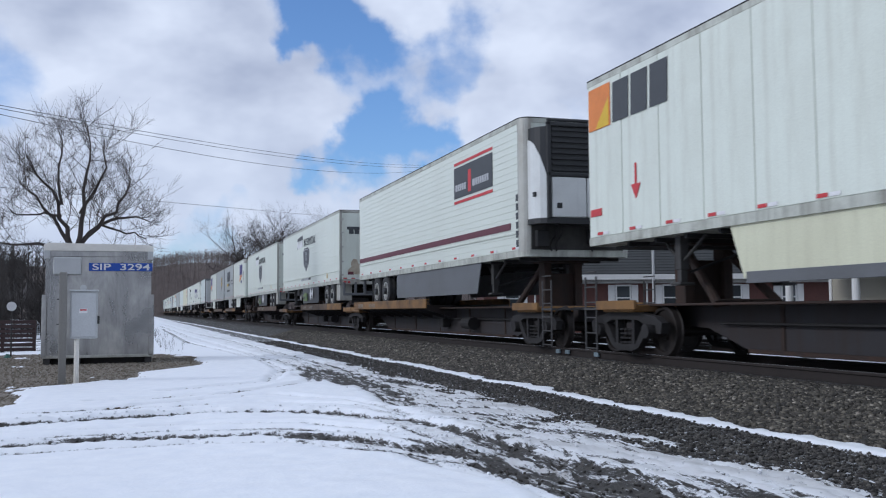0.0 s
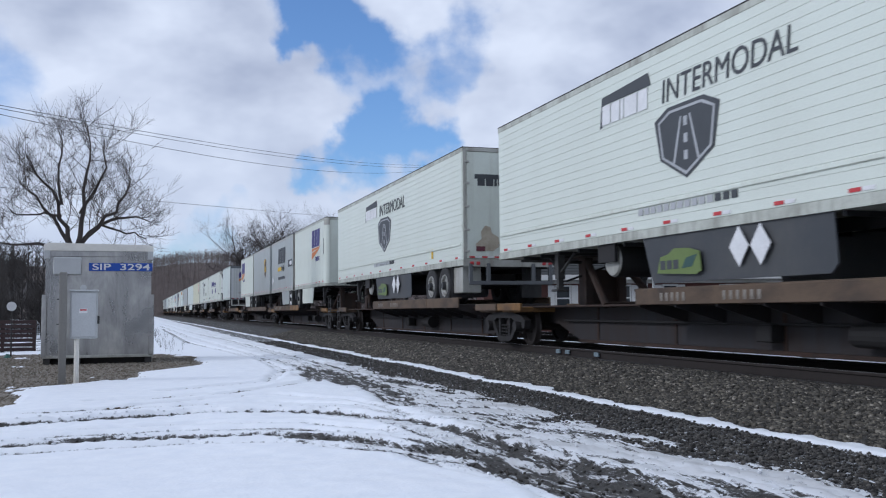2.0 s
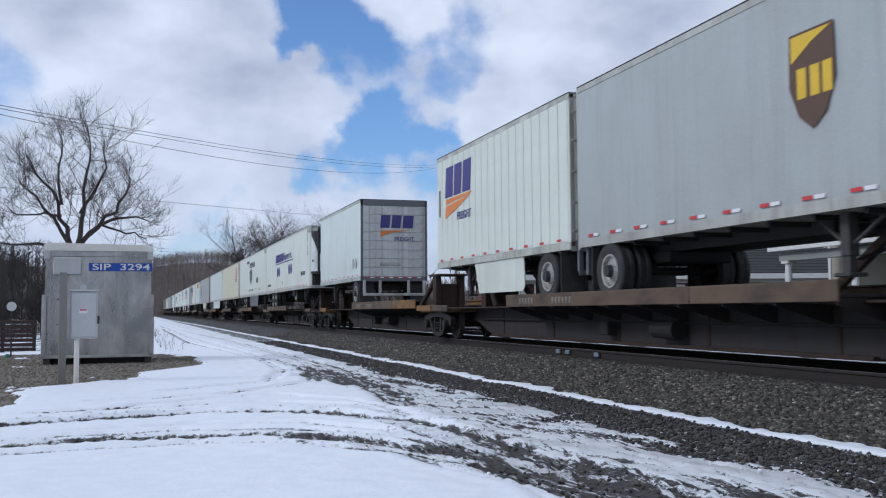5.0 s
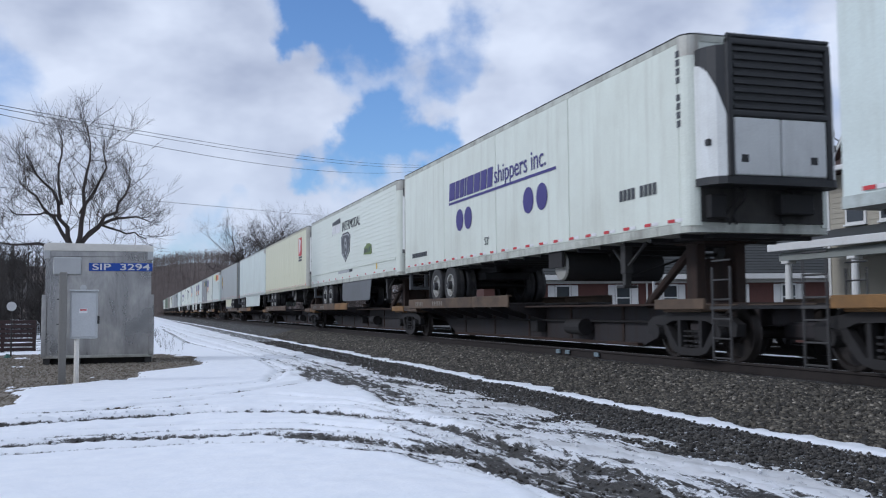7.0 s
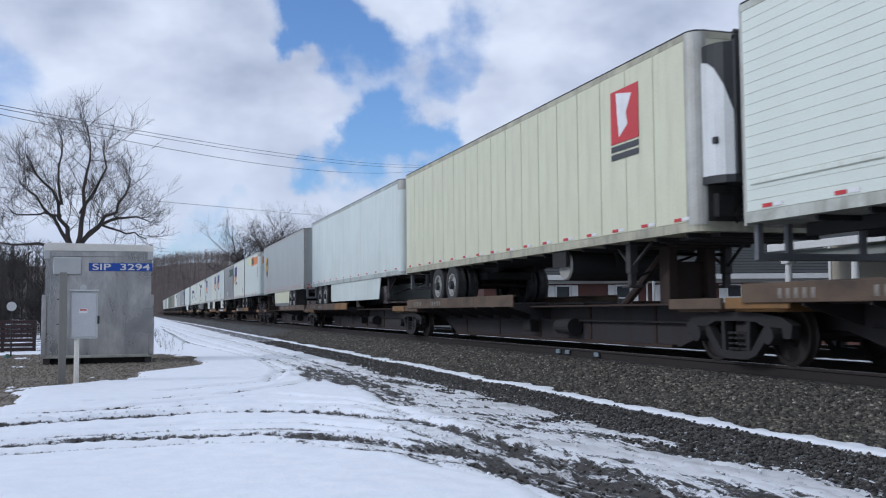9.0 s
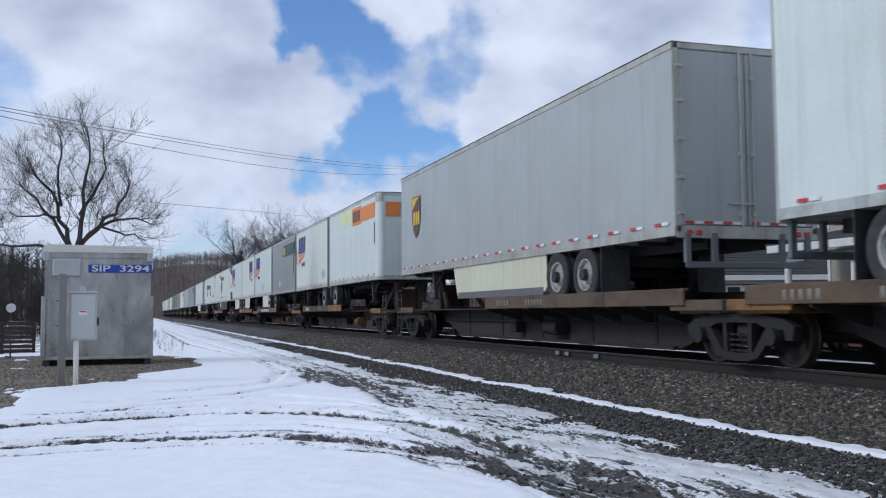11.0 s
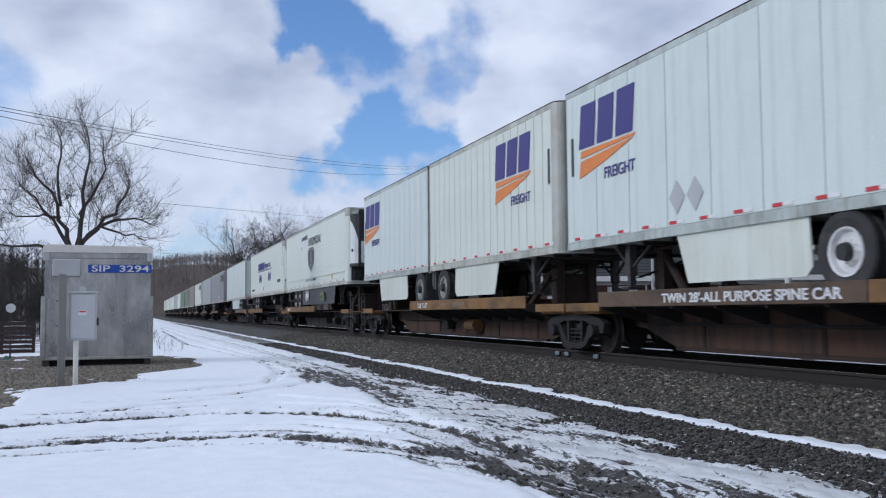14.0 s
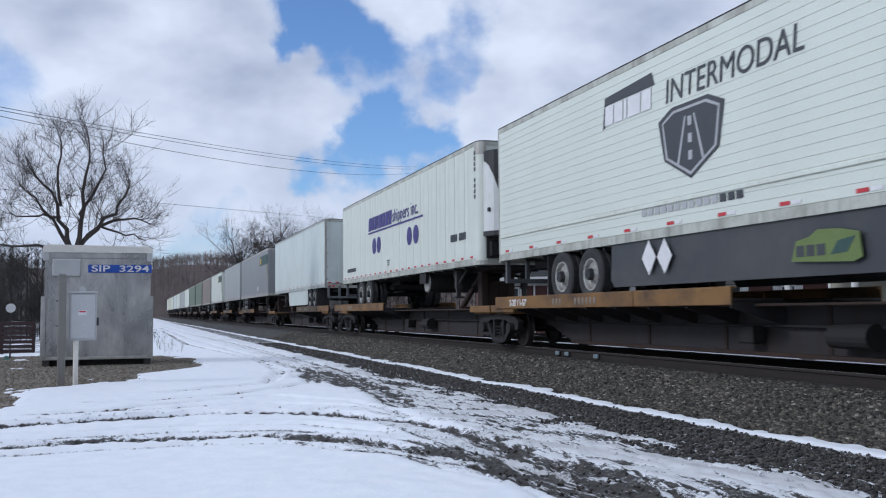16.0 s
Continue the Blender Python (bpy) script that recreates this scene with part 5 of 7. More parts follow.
def hitch(car, y, s, h):
    """Trailer hitch: two upright legs, a raked pair of struts and the plate that holds the kingpin."""
    bm = B()
    top = DECK + FLOOR - 0.13
    for x in (-0.38, 0.38):
        box(bm, x - 0.09, x + 0.09, y - 0.16, y + 0.16, h, top - 0.05, 0.015)
        tube(bm, (x, y + s * 0.05, top - 0.1), (x * 1.5, y + s * 1.25, h + 0.02), 0.075, n=8)
    box(bm, -0.5, 0.5, y - 0.45, y + 0.45, top - 0.06, top, 0.02)
    box(bm, -0.55, 0.55, y + s * 1.15 - 0.12, y + s * 1.15 + 0.12, h - 0.02, h + 0.10, 0.02)
    box(bm, -0.40, 0.40, y - 0.05, y + 0.05, h, top - 0.30, 0.01)
    part("hitch", bm, RUST, car, "dark rusty trailer hitch")


LONG_WORDS = "TWIN 28'-ALL PURPOSE SPINE CAR"


def deck(car, a, b, bright, words=""):
    """Wheel deck from a to b: two runways on outriggers with raised yellow-brown side lips."""
    z = DECK
    for s in (-1, 1):
        bm = B()
        x0, x1 = sorted((s * 0.42, s * 1.27))
        box(bm, x0, x1, a, b, z - 0.05, z - 0.004, 0.008)
        n = int((b - a) / 1.1)
        for i in range(n + 1):
            yy = a + 0.06 + (b - a - 0.12) * i / n
            slab(bm, [(s * 0.3, z - 0.05), (s * 1.26, z - 0.05), (s * 1.26, z - 0.14), (s * 0.3, z - 0.42)], "y", yy - 0.02, yy + 0.02)
        part("runway", bm, SILL, car, "dark runway plate")
        mid = a + (b - a) * 0.30
        for k, (p, q, mat) in enumerate(((a, mid - 0.01, DECK_YELLOW if bright else DECK_DULL), (mid + 0.01, b, DECK_YELLOW if bright > 1 else DECK_DULL))):
            bm = B()
            x0, x1 = sorted((s * 1.262, s * 1.30))
            box(bm, x0, x1, p, q, z - 0.10, z + 0.15, 0.008)
            box(bm, min(s * 1.20, s * 1.295), max(s * 1.20, s * 1.295), p, q, z + 0.13, z + 0.165, 0.006)
            part("side_lip", bm, mat, car, "weathered yellow-brown deck edge")
    if words:
        me = lettering(words, 0.20, 0.003, 0.004)
        part("lettering", me, PRINT_WHITE, car, "white stencil lettering", Matrix(((0, 0, -1, -1.306), (-1.3 if words == LONG_WORDS else -1, 0, 0, b - (2.2 if words == LONG_WORDS else 0.9)), (0, 1, 0, z - 0.045), (0, 0, 0, 1))))
    if words != LONG_WORDS:
        for (p, w) in ((b - (3.2 if words else 0.8), 0.6 if words else 0.85), (b - (4.2 if words else 2.5), 1.0)):
            for k in range(int(w / 0.16)):
                part("number_bar", cached("stencil_bar", lambda: box(B(), -0.004, 0.0, -0.075, 0.0, -0.045, 0.085)), FADED, car, "stencilled car number as plain bars", pose(-1.302, p - 0.16 * k, z))


def spine_car(u0, u1, layout, span=None, lead_coupler=False, tail_coupler=False, bright=1, words="", lite=False, brown=False):
    """One platform of an articulated spine car from joint u0 to joint u1 along the train."""
    n = u1 - u0
    car = thing("spine_car", "dark rust-brown articulated spine car with weathered yellow deck", "rail car", "spine cars of the train", m=pose(XC, u0, 0))
    rolling.append((car, u0, 0))
    top, low = 1.26, 0.57
    a, b = (2.05 if lead_coupler else 0.0), (n - 2.05 if tail_coupler else n)
    # fish-belly centre sill
    bm = B()
    prof = [(a - (1.1 if lead_coupler else -0.1), top - 0.30), (a - (1.1 if lead_coupler else -0.1), top), (b + (1.1 if tail_coupler else -0.1), top), (b + (1.1 if tail_coupler else -0.1), top - 0.30),
            (b - 1.5, top - 0.36), (b - 2.6, low), (a + 2.6, low), (a + 1.5, top - 0.36)]
    slab(bm, prof, "x", -0.36, 0.36)
    part("centre_sill", bm, SILL_BROWN if brown else SILL, car, "dark fish-belly centre sill")
    bm = B()
    box(bm, -0.88, 0.88, a - 0.5 if lead_coupler else a + 0.15, b + 0.5 if tail_coupler else b - 0.15, top, top + 0.04, 0.01)
    for s in (-1, 1):
        box(bm, s * 0.40 - 0.06, s * 0.40 + 0.06, a + 2.7, b - 2.7, low - 0.03, low + 0.03)
        for k in range(5):
            y = a + 3.4 + (b - a - 6.8) * k / 4
            box(bm, s * 0.36 - 0.02, s * 0.36 + 0.05, y - 0.04, y + 0.04, low, top)
    part("sill_flange", bm, RUST, car, "rusty sill flanges")
    if not lite:
        part("brake_cylinder", tube(B(), (-0.55, n * 0.37, 0.86), (-0.55, n * 0.37 + 0.75, 0.86), 0.17, 0.15, 16), DECK_YELLOW if brown else SILL_GREY, car, "air brake cylinder")
        bm = B()
        box(bm, -0.62, -0.38, n * 0.5, n * 0.5 + 0.35, 0.72, 0.98, 0.02)
        tube(bm, (-0.44, a + 2.0, 0.98), (-0.44, b - 2.0, 0.98), 0.022, n=6)
        part("brake_gear", bm, SILL_GREY, car, "air brake valve and pipe")
    if layout == "rear":
        deck(car, *(span or (1.0, 9.7)), bright, words)
        hitch(car, n - 2.9, -1, top)
    elif layout == "nose":
        deck(car, *(span or (n - 9.3, n - 0.6)), bright, words)
        hitch(car, 2.9, 1, top)
    else:
        deck(car, *(span or (n / 2 - 5.2, n / 2 + 5.2)), bright, words)
        hitch(car, 2.2, 1, top)
        hitch(car, n - 2.2, -1, top)
    # end platforms over the trucks
    ends = ((a, lead_coupler, 1), (b, tail_coupler, -1))
    for y, coupled, s in ends:
        bm = B()
        c = y if coupled else y + s * 0.75
        box(bm, -1.2, 1.2, c - 0.55, c + 0.55, top - 0.10, top + 0.02, 0.02)
        box(bm, -1.26, -1.20, c - 0.7, c + 0.7, top - 0.06, top + 0.10, 0.01)
        box(bm, 1.20, 1.26, c - 0.7, c + 0.7, top - 0.06, top + 0.10, 0.01)
        part("end_platform", bm, DECK_YELLOW if bright else DECK_DULL, car, "worn yellow end platform")
        if coupled and not lite:
            bm = B()
            e = y - s * 1.05
            for x in (-1.18, 1.18):
                for dy in (-0.22, 0.22):
                    tube(bm, (x, e + dy, 0.45), (x, e + dy, top + 0.55), 0.018, n=6)
                for k in range(6):
                    tube(bm, (x, e - 0.22, 0.50 + 0.28 * k), (x, e + 0.22, 0.50 + 0.28 * k), 0.014, n=6)
            box(bm, -1.2, 1.2, e - 0.26, e + 0.26, top - 0.06, top - 0.02)
            part("ladder", bm, LADDER, car, "steel end ladders and step")
            bm = B()
            box(bm, -0.12, 0.12, *sorted((y - s * 1.0, y - s * 2.0)), 0.75, 1.0, 0.04)
            part("coupler", bm, SILL, car, "knuckle coupler")
    truck(car, a)
    if tail_coupler:
        truck(car, b)
    return car


JOINTS = [-1.9, 17.05, 36.75, 55.2, 74.9, 94.85, 113.8, 132.6, 150.65, 167.85, 184.95, 202.7, 221.6, 241.3, 259.6, 278.4, 296.75, 315.7, 335.4, 354.0, 371.0, 388.0]
LAYOUT = ["rear", "nose", "rear", "rear", "twin", "twin", "twin", "nose", "nose", "nose", "rear", "rear", "twin", "twin", "twin", "nose", "nose", "rear", "nose", "nose", "nose"]
DECKS = [None, (9.3, 18.9), (1.75, 11.85), (2.65, 12.1), (9.0, 18.4), (2.3, 13.0), (1.5, 10.4), (9.05, 17.3), (8.4, 16.7), (7.9, 16.6), (8.5, 17.2), (1.0, 9.7),
         (7.8, 17.2), (7.3, 16.8), (1.9, 11.0), (8.7, 17.9), (10.2, 18.5), (1.0, 9.7), None, None, None]
COUPLED = {17.05, 74.9, 132.6, 221.6, 278.4, 315.7, 371.0}
for k, (u0, u1) in enumerate(zip(JOINTS[:-1], JOINTS[1:])):
    spine_car(u0, u1, LAYOUT[k], DECKS[k], u0 in COUPLED, u1 in COUPLED, 2 if k in (1, 14, 15, 16) else (1 if k % 2 == 0 or k > 11 else 0),
              LONG_WORDS if k == 13 else ("2-28' / 1-57'" if k in (12, 14, 15) else ""), k > 17, k in (12, 13, 14))
for k in range(10):
    spine_car(388.0 + 17.3 * k, 405.3 + 17.3 * k, "nose", bright=0, lite=True)


# ---- beside the track: signal shed, boxes, fence ----
DARK_GAP = worn("shed_base_dark", (0.035, 0.034, 0.033), (0.06, 0.055, 0.05), 0.85, 0, 0.6, 2.0)
BLUE_SIGN = plain("sign_blue", (0.012, 0.075, 0.42))
POST_WOOD = worn("grey_post", (0.24, 0.23, 0.21), (0.15, 0.14, 0.13), 0.8, 0, 0.6, 2.0, (1, 1, 0.3), streak=True)
FENCE_WOOD = worn("fence_wood", (0.038, 0.020, 0.019), (0.022, 0.014, 0.013), 0.8, 0, 0.6, 2.0)
SNOW_CAP = worn("snow_patch", (0.85, 0.87, 0.91), (0.7, 0.72, 0.76), 0.6, 0, 0.3, 3.0)


def build_shed():
    """Aluminium equipment shed on a skid, with a number sign and a pale hood over a vent."""
    x0, x1, y0, y1, z0, z1 = -2.19, 0.33, 24.8, 27.2, 0.16, 2.86
    shed = thing("signal_shed", "grey aluminium railway equipment shed on gravel", "shed")
    part("body", box(B(), x0 + 0.04, x1 - 0.04, y0 + 0.02, y1, z0, z1 - 0.1, 0.02), STEEL_GREY, shed)
    seams = [x0 + 0.04, -1.72, -1.05, -0.52, -0.02, x1 - 0.04]
    for a, b in zip(seams[:-1], seams[1:]):
        part("wall_panel", box(B(), a + 0.002, b - 0.002, y0 + 0.012, y0 + 0.03, z0 + 0.02, 2.58, 0.002), STEEL_GREY, shed)
    part("header_panel", box(B(), x0 + 0.05, x1 - 0.05, y0 - 0.004, y0 + 0.03, 2.585, z1 - 0.12, 0.005), STEEL_GREY, shed)
    bm = B()
    slab(bm, [(x0 - 0.0, z1 - 0.14), (x1 + 0.0, z1 - 0.14), (x1 + 0.0, z1 - 0.02), (x1 - 0.1, z1 + 0.02), (x0 + 0.1, z1 + 0.05), (x0 - 0.0, z1 + 0.0)], "y", y0 - 0.06, y1 + 0.06)
    part("roof", bm, ALU_PALE, shed, "pale metal roof cap")
    for x in (x0, x1 - 0.14):
        part("lift_bracket", box(B(), x, x + 0.14, y0 - 0.05, y0 + 0.04, 2.52, 2.78, 0.01), BOX_GREY, shed, "grey lifting bracket")
    for a, b in ((x0 - 0.03, x0 + 0.09), (x1 - 0.10, x1 + 0.03)):
        part("corner_sheet", box(B(), a, b, y0 - 0.03, y0 + 0.05, z0 + 0.0, 1.66, 0.01), STEEL_GREY, shed)
    part("vent_hood", box(B(), -1.97, -1.34, y0 - 0.10, y0 + 0.03, 2.14, 2.56, 0.02), BOX_GREY, shed, "pale grey vent hood")
    part("base_rail", box(B(), x0, x1, y0 - 0.03, y0 + 0.05, z0 - 0.03, z0 + 0.04, 0.008), ALU, shed)
    for x in (x0 + 0.02, -1.5, x1 - 0.18):
        part("skid_foot", box(B(), x, x + 0.16, y0, y1, -0.06, z0 - 0.02, 0.01), DARK_GAP, shed)
    # a solid dark block fills the gap and stands in for its shade
    part("skid", box(B(), x0 + 0.1, x1 - 0.1, y0 + 0.25, y1, -0.06, z0), DARK_GAP, shed, "dark block in place of the shaded gap under the shed")
    for z in (0.95, 1.55):
        part("door_latch", box(B(), -1.88, -1.74, y0 - 0.03, y0, z - 0.012, z + 0.012), DARK_GAP, shed)
    sign = part("sign", box(B(), -1.17, 0.31, y0 - 0.025, y0 - 0.008, 2.235, 2.43, 0.004), BLUE_SIGN, shed, "blue sign with white letters")
    me = lettering("SIP  3294", 0.215, 0.002, 0.003)
    xs = [v.co.x for v in me.vertices]
    k = 1.34 / (max(xs) - min(xs))
    part("lettering", me, PRINT_WHITE, sign, "white letters", Matrix(((k, 0, 0, -1.10), (0, 0, -1, y0 - 0.036), (0, 1, 0, 2.263), (0, 0, 0, 1))))


ALU_PALE = worn("pale_roof_metal", (0.82, 0.79, 0.72), (0.55, 0.51, 0.45), 0.5, 0.0, 0.4, 1.5)
build_shed()


def build_box():
    t = thing("meter_box", "grey metal utility box on a round pipe post", "utility box")
    y = 18.2
    part("cabinet", box(B(), -1.155, -0.70, y - 0.12, y + 0.12, 0.76, 1.60, 0.015), BOX_GREY, t)
    part("cabinet_door", box(B(), -1.135, -0.72, y - 0.135, y - 0.118, 0.79, 1.575, 0.012), BOX_GREY, t)
    part("hood", box(B(), -1.17, -0.685, y - 0.15, y + 0.13, 1.595, 1.625, 0.008), BOX_GREY, t)
    part("label_plate", box(B(), -1.00, -0.865, y - 0.14, y - 0.133, 1.21, 1.29), PRINT_WHITE, t, "white label plate")
    part("label_bar", box(B(), -0.99, -0.875, y - 0.143, y - 0.139, 1.255, 1.28), RED, t, "red bar of unreadable print")
    bm = B()
    tube(bm, (-0.68, y - 0.10, 1.02), (-0.68, y - 0.10, 1.16), 0.018, n=8)
    part("handle", bm, DARK_GAP, t)
    bm = B()
    tube(bm, (-0.945, y - 0.02, 1.66), (-0.945, y + 0.02, 1.66), 0.055, n=14)
    part("top_eye", bm, BOX_GREY, t, "round lifting eye")
    bm = B()
    tube(bm, (-1.04, y, -0.08), (-1.04, y, 0.78), 0.045, n=14)
    part("pipe_post", bm, ALU_PALE, t, "pale round pipe post")
    p = thing("wooden_post", "weathered grey square post with a flat board", "post")
    part("post", box(B(), -1.33, -1.205, 17.98, 18.10, -0.08, 1.93, 0.012), POST_WOOD, p)


build_box()


def build_fence():
    t = thing("fence", "dark red-brown horizontal slat fence", "fence")
    y = 34.0
    for x in (-8.4, -7.0, -5.6, -4.2, -3.25):
        part("post", box(B(), x - 0.05, x + 0.05, y, y + 0.1, -0.45, 0.98, 0.01), FENCE_WOOD, t)
    me = cached("fence_slat", lambda: box(B(), -8.5, -3.2, -0.03, 0.0, 0, 0.11, 0.008))
    for i in range(9):
        part("slat", me, FENCE_WOOD, t, m=pose(0, y, -0.30 + 0.148 * i))
    s = thing("round_sign", "white round sign on a thin dark pole", "sign")
    bm = B()
    tube(bm, (-3.48, 29.96, 1.42), (-3.48, 30.0, 1.42), 0.13, n=24)
    part("disc", bm, PRINT_WHITE, s, "white round plate")
    bm = B()
    tube(bm, (-3.48, 30.03, -0.5), (-3.48, 30.03, 1.5), 0.022, n=8)
    part("pole", bm, DARK_GAP, s)
    h = thing("hydrant", "small dark green hydrant among gravel", "hydrant")
    bm = B()
    tube(bm, (-3.45, 29.0, -0.35), (-3.45, 29.0, 0.02), 0.09, 0.08, n=12)
    tube(bm, (-3.45, 29.0, 0.0), (-3.45, 29.0, 0.10), 0.10, 0.03, n=12)
    tube(bm, (-3.6, 29.0, -0.10), (-3.30, 29.0, -0.10), 0.05, n=8)
    part("barrel", bm, worn("hydrant_green", (0.03, 0.11, 0.09), (0.03, 0.05, 0.04), 0.6), h)


build_fence()


# ---- trees ----
BARK = worn("bark", (0.060, 0.048, 0.042), (0.030, 0.025, 0.023), 0.9, 0, 0.7, 4.0, (1, 1, 0.3))
# far twigs: distance haze is put into the colour, paler than near bark
TWIG_HAZY = worn("hazy_far_bark", (0.18, 0.150, 0.138), (0.12, 0.10, 0.095), 0.9, 0, 0.8, 0.08)
BRUSH = worn("dry_brush", (0.030, 0.025, 0.022), (0.017, 0.015, 0.014), 0.9, 0, 0.8, 1.5)


class Twigs:
    """Tapered limbs gathered into one mesh."""

    def __init__(self, seed):
        self.v, self.f, self.rng = [], [], random.Random(seed)

    def limb(self, pts, r0, r1, n=5):
        base = len(self.v)
        m = len(pts)
        for i, p in enumerate(pts):
            d = (pts[min(i + 1, m - 1)] - pts[max(i - 1, 0)]).normalized()
            side = d.cross(Vector((0.3, 1, 0.2))).normalized()
            other = d.cross(side)
            r = r0 + (r1 - r0) * i / (m - 1)
            for k in range(n):
                a = 2 * math.pi * k / n
                self.v.append(p + side * (r * math.cos(a)) + other * (r * math.sin(a)))
        for i in range(m - 1):
            for k in range(n):
                a, b = base + i * n + k, base + i * n + (k + 1) % n
                self.f.append((a, b, b + n, a + n))

    def branch(self, start, way, length, r, depth, rise=0.25, spread=0.75):
        """A crooked limb that forks into thinner ones."""
        rng = self.rng
        steps = 5 if depth > 1 else 3
        pts, d = [start], way.normalized()
        for i in range(steps):
            d = (d + Vector((rng.gauss(0, 0.13), rng.gauss(0, 0.13), rng.gauss(0, 0.11) + rise * 0.22))).normalized()
            pts.append(pts[-1] + d * (length / steps))
        self.limb(pts, r, r * 0.45, 5 if r > 0.03 else 3)
        self.shoots(pts, length, r, depth, rise, spread)

    def shoots(self, pts, length, r, depth, rise=0.25, spread=0.75, many=None):
        if depth <= 0:
            return
        rng = self.rng
        count = many or rng.randint(5, 7)
        for i in range(count):
            k = rng.uniform(0.15, 1.0) * (len(pts) - 1)
            a = int(min(k, len(pts) - 2))
            p = pts[a].lerp(pts[a + 1], k - a)
            d = (pts[a + 1] - pts[a]).normalized()
            away = Vector((rng.gauss(0, 1), rng.gauss(0, 0.8), rng.gauss(0, 0.7) + rise)).normalized()
            self.branch(p, d * (1 - spread * 0.55) + away * spread, length * rng.uniform(0.40, 0.72), max(r * 0.50 * (1 - 0.4 * k / len(pts)), 0.006), depth - 1, rise, spread)

    def mesh(self, name):
        me = bpy.data.meshes.new(name)
        me.from_pydata([tuple(p) for p in self.v], [], self.f)
        me.update()
        return me


def build_big_tree():
    """The old bare tree behind the shed: forked trunk, a long low limb to each side."""
    tree = thing("tree", "large bare dark-barked tree with crooked limbs", "tree")
    y = 45.0
    w = Twigs(11)
    P = lambda *xz: [Vector((x, y + 0.25 * math.sin(3.1 * x + z), z)) for x, z in xz]
    trunk = P((-2.75, -0.5), (-2.85, 1.5), (-2.80, 3.2), (-2.75, 4.2))
    w.limb(trunk, 0.36, 0.26, 9)
    part("trunk", w.mesh("trunk"), BARK, tree)
    c = Twigs(5)
    limbs = [(P((-2.85, 4.0), (-3.05, 5.0), (-3.45, 6.1), (-4.1, 7.0), (-4.6, 7.7)), 0.16, 1),
             (P((-2.65, 4.1), (-2.45, 5.3), (-2.4, 6.6), (-2.15, 8.1), (-2.3, 9.6)), 0.16, 1),
             (P((-2.50, 4.3), (-1.75, 5.0), (-1.0, 5.7), (-0.6, 6.5), (-0.4, 7.2)), 0.15, 1),
             (P((-2.50, 4.2), (-1.7, 5.1), (-0.9, 5.45), (-0.2, 5.5), (0.45, 5.3)), 0.13, 1),
             (P((-2.95, 4.2), (-3.6, 5.4), (-4.3, 6.3), (-5.0, 6.9)), 0.12, 1),
             (P((-3.0, 4.0), (-4.2, 4.25), (-5.3, 4.2), (-6.6, 4.4)), 0.11, 1),
             (P((-2.5, 5.6), (-1.95, 6.6), (-1.45, 7.7), (-1.55, 8.9)), 0.11, 1),
             (P((-3.3, 6.0), (-3.45, 7.0), (-3.3, 8.2), (-3.45, 9.2)), 0.09, 1),
             (P((-3.3, 5.5), (-4.0, 5.6), (-4.8, 5.5), (-5.4, 5.7)), 0.08, 1),
             (P((-1.6, 5.1), (-0.9, 4.9), (-0.2, 4.8), (0.3, 4.5)), 0.07, 1)]
    for pts, r, _ in limbs:
        n = []
        for a, b in zip(pts[:-1], pts[1:]):
            n += [a, a.lerp(b, 0.5) + Vector((c.rng.gauss(0, 0.07), c.rng.gauss(0, 0.1), c.rng.gauss(0, 0.07)))]
        n.append(pts[-1])
        c.limb(n, r * 0.78, 0.022, 7)
        c.shoots(n, 2.7, r * 0.32, 3, 0.34, 0.72, 11)
        c.shoots(n[-3:], 2.3, r * 0.26, 2, 0.30, 0.6, 6)
    part("crown", c.mesh("crown"), BARK, tree, "bare crooked limbs and fine twigs")


build_big_tree()


def build_tree(x, y, z, h, seed, mat, spread=0.8, lean=0.0):
    tree = thing("tree", "bare leafless tree beyond the railway", "tree", m=pose(x, y, z))
    w = Twigs(seed)
    trunk = [Vector((lean * k * h * 0.1, 0, k * h * 0.11)) for k in range(4)]
    w.limb(trunk, h * 0.030, h * 0.022, 7)
    part("trunk", w.mesh("trunk"), mat, tree)
    c = Twigs(seed + 1)
    for i in range(6):
        a = 2 * math.pi * i / 6 + c.rng.uniform(-0.3, 0.3)
        c.branch(trunk[-1] - Vector((0, 0, 0.04 * h * (i % 3))), Vector((0.65 * math.cos(a), 0.65 * math.sin(a), 1.0)), h * c.rng.uniform(0.42, 0.58), h * 0.011, 4, 0.30, spread)
    part("crown", c.mesh("crown"), mat, tree, "bare branches and twigs")


MID_BARK = worn("mid_bark", (0.060, 0.049, 0.045), (0.036, 0.031, 0.029), 0.9, 0, 0.7, 2.0)
build_tree(17.3, 152, 0.0, 15.2, 31, MID_BARK)
build_tree(22.8, 156, 0.0, 15.8, 41, MID_BARK)
build_tree(20.3, 163, 0.0, 14.5, 47, MID_BARK)


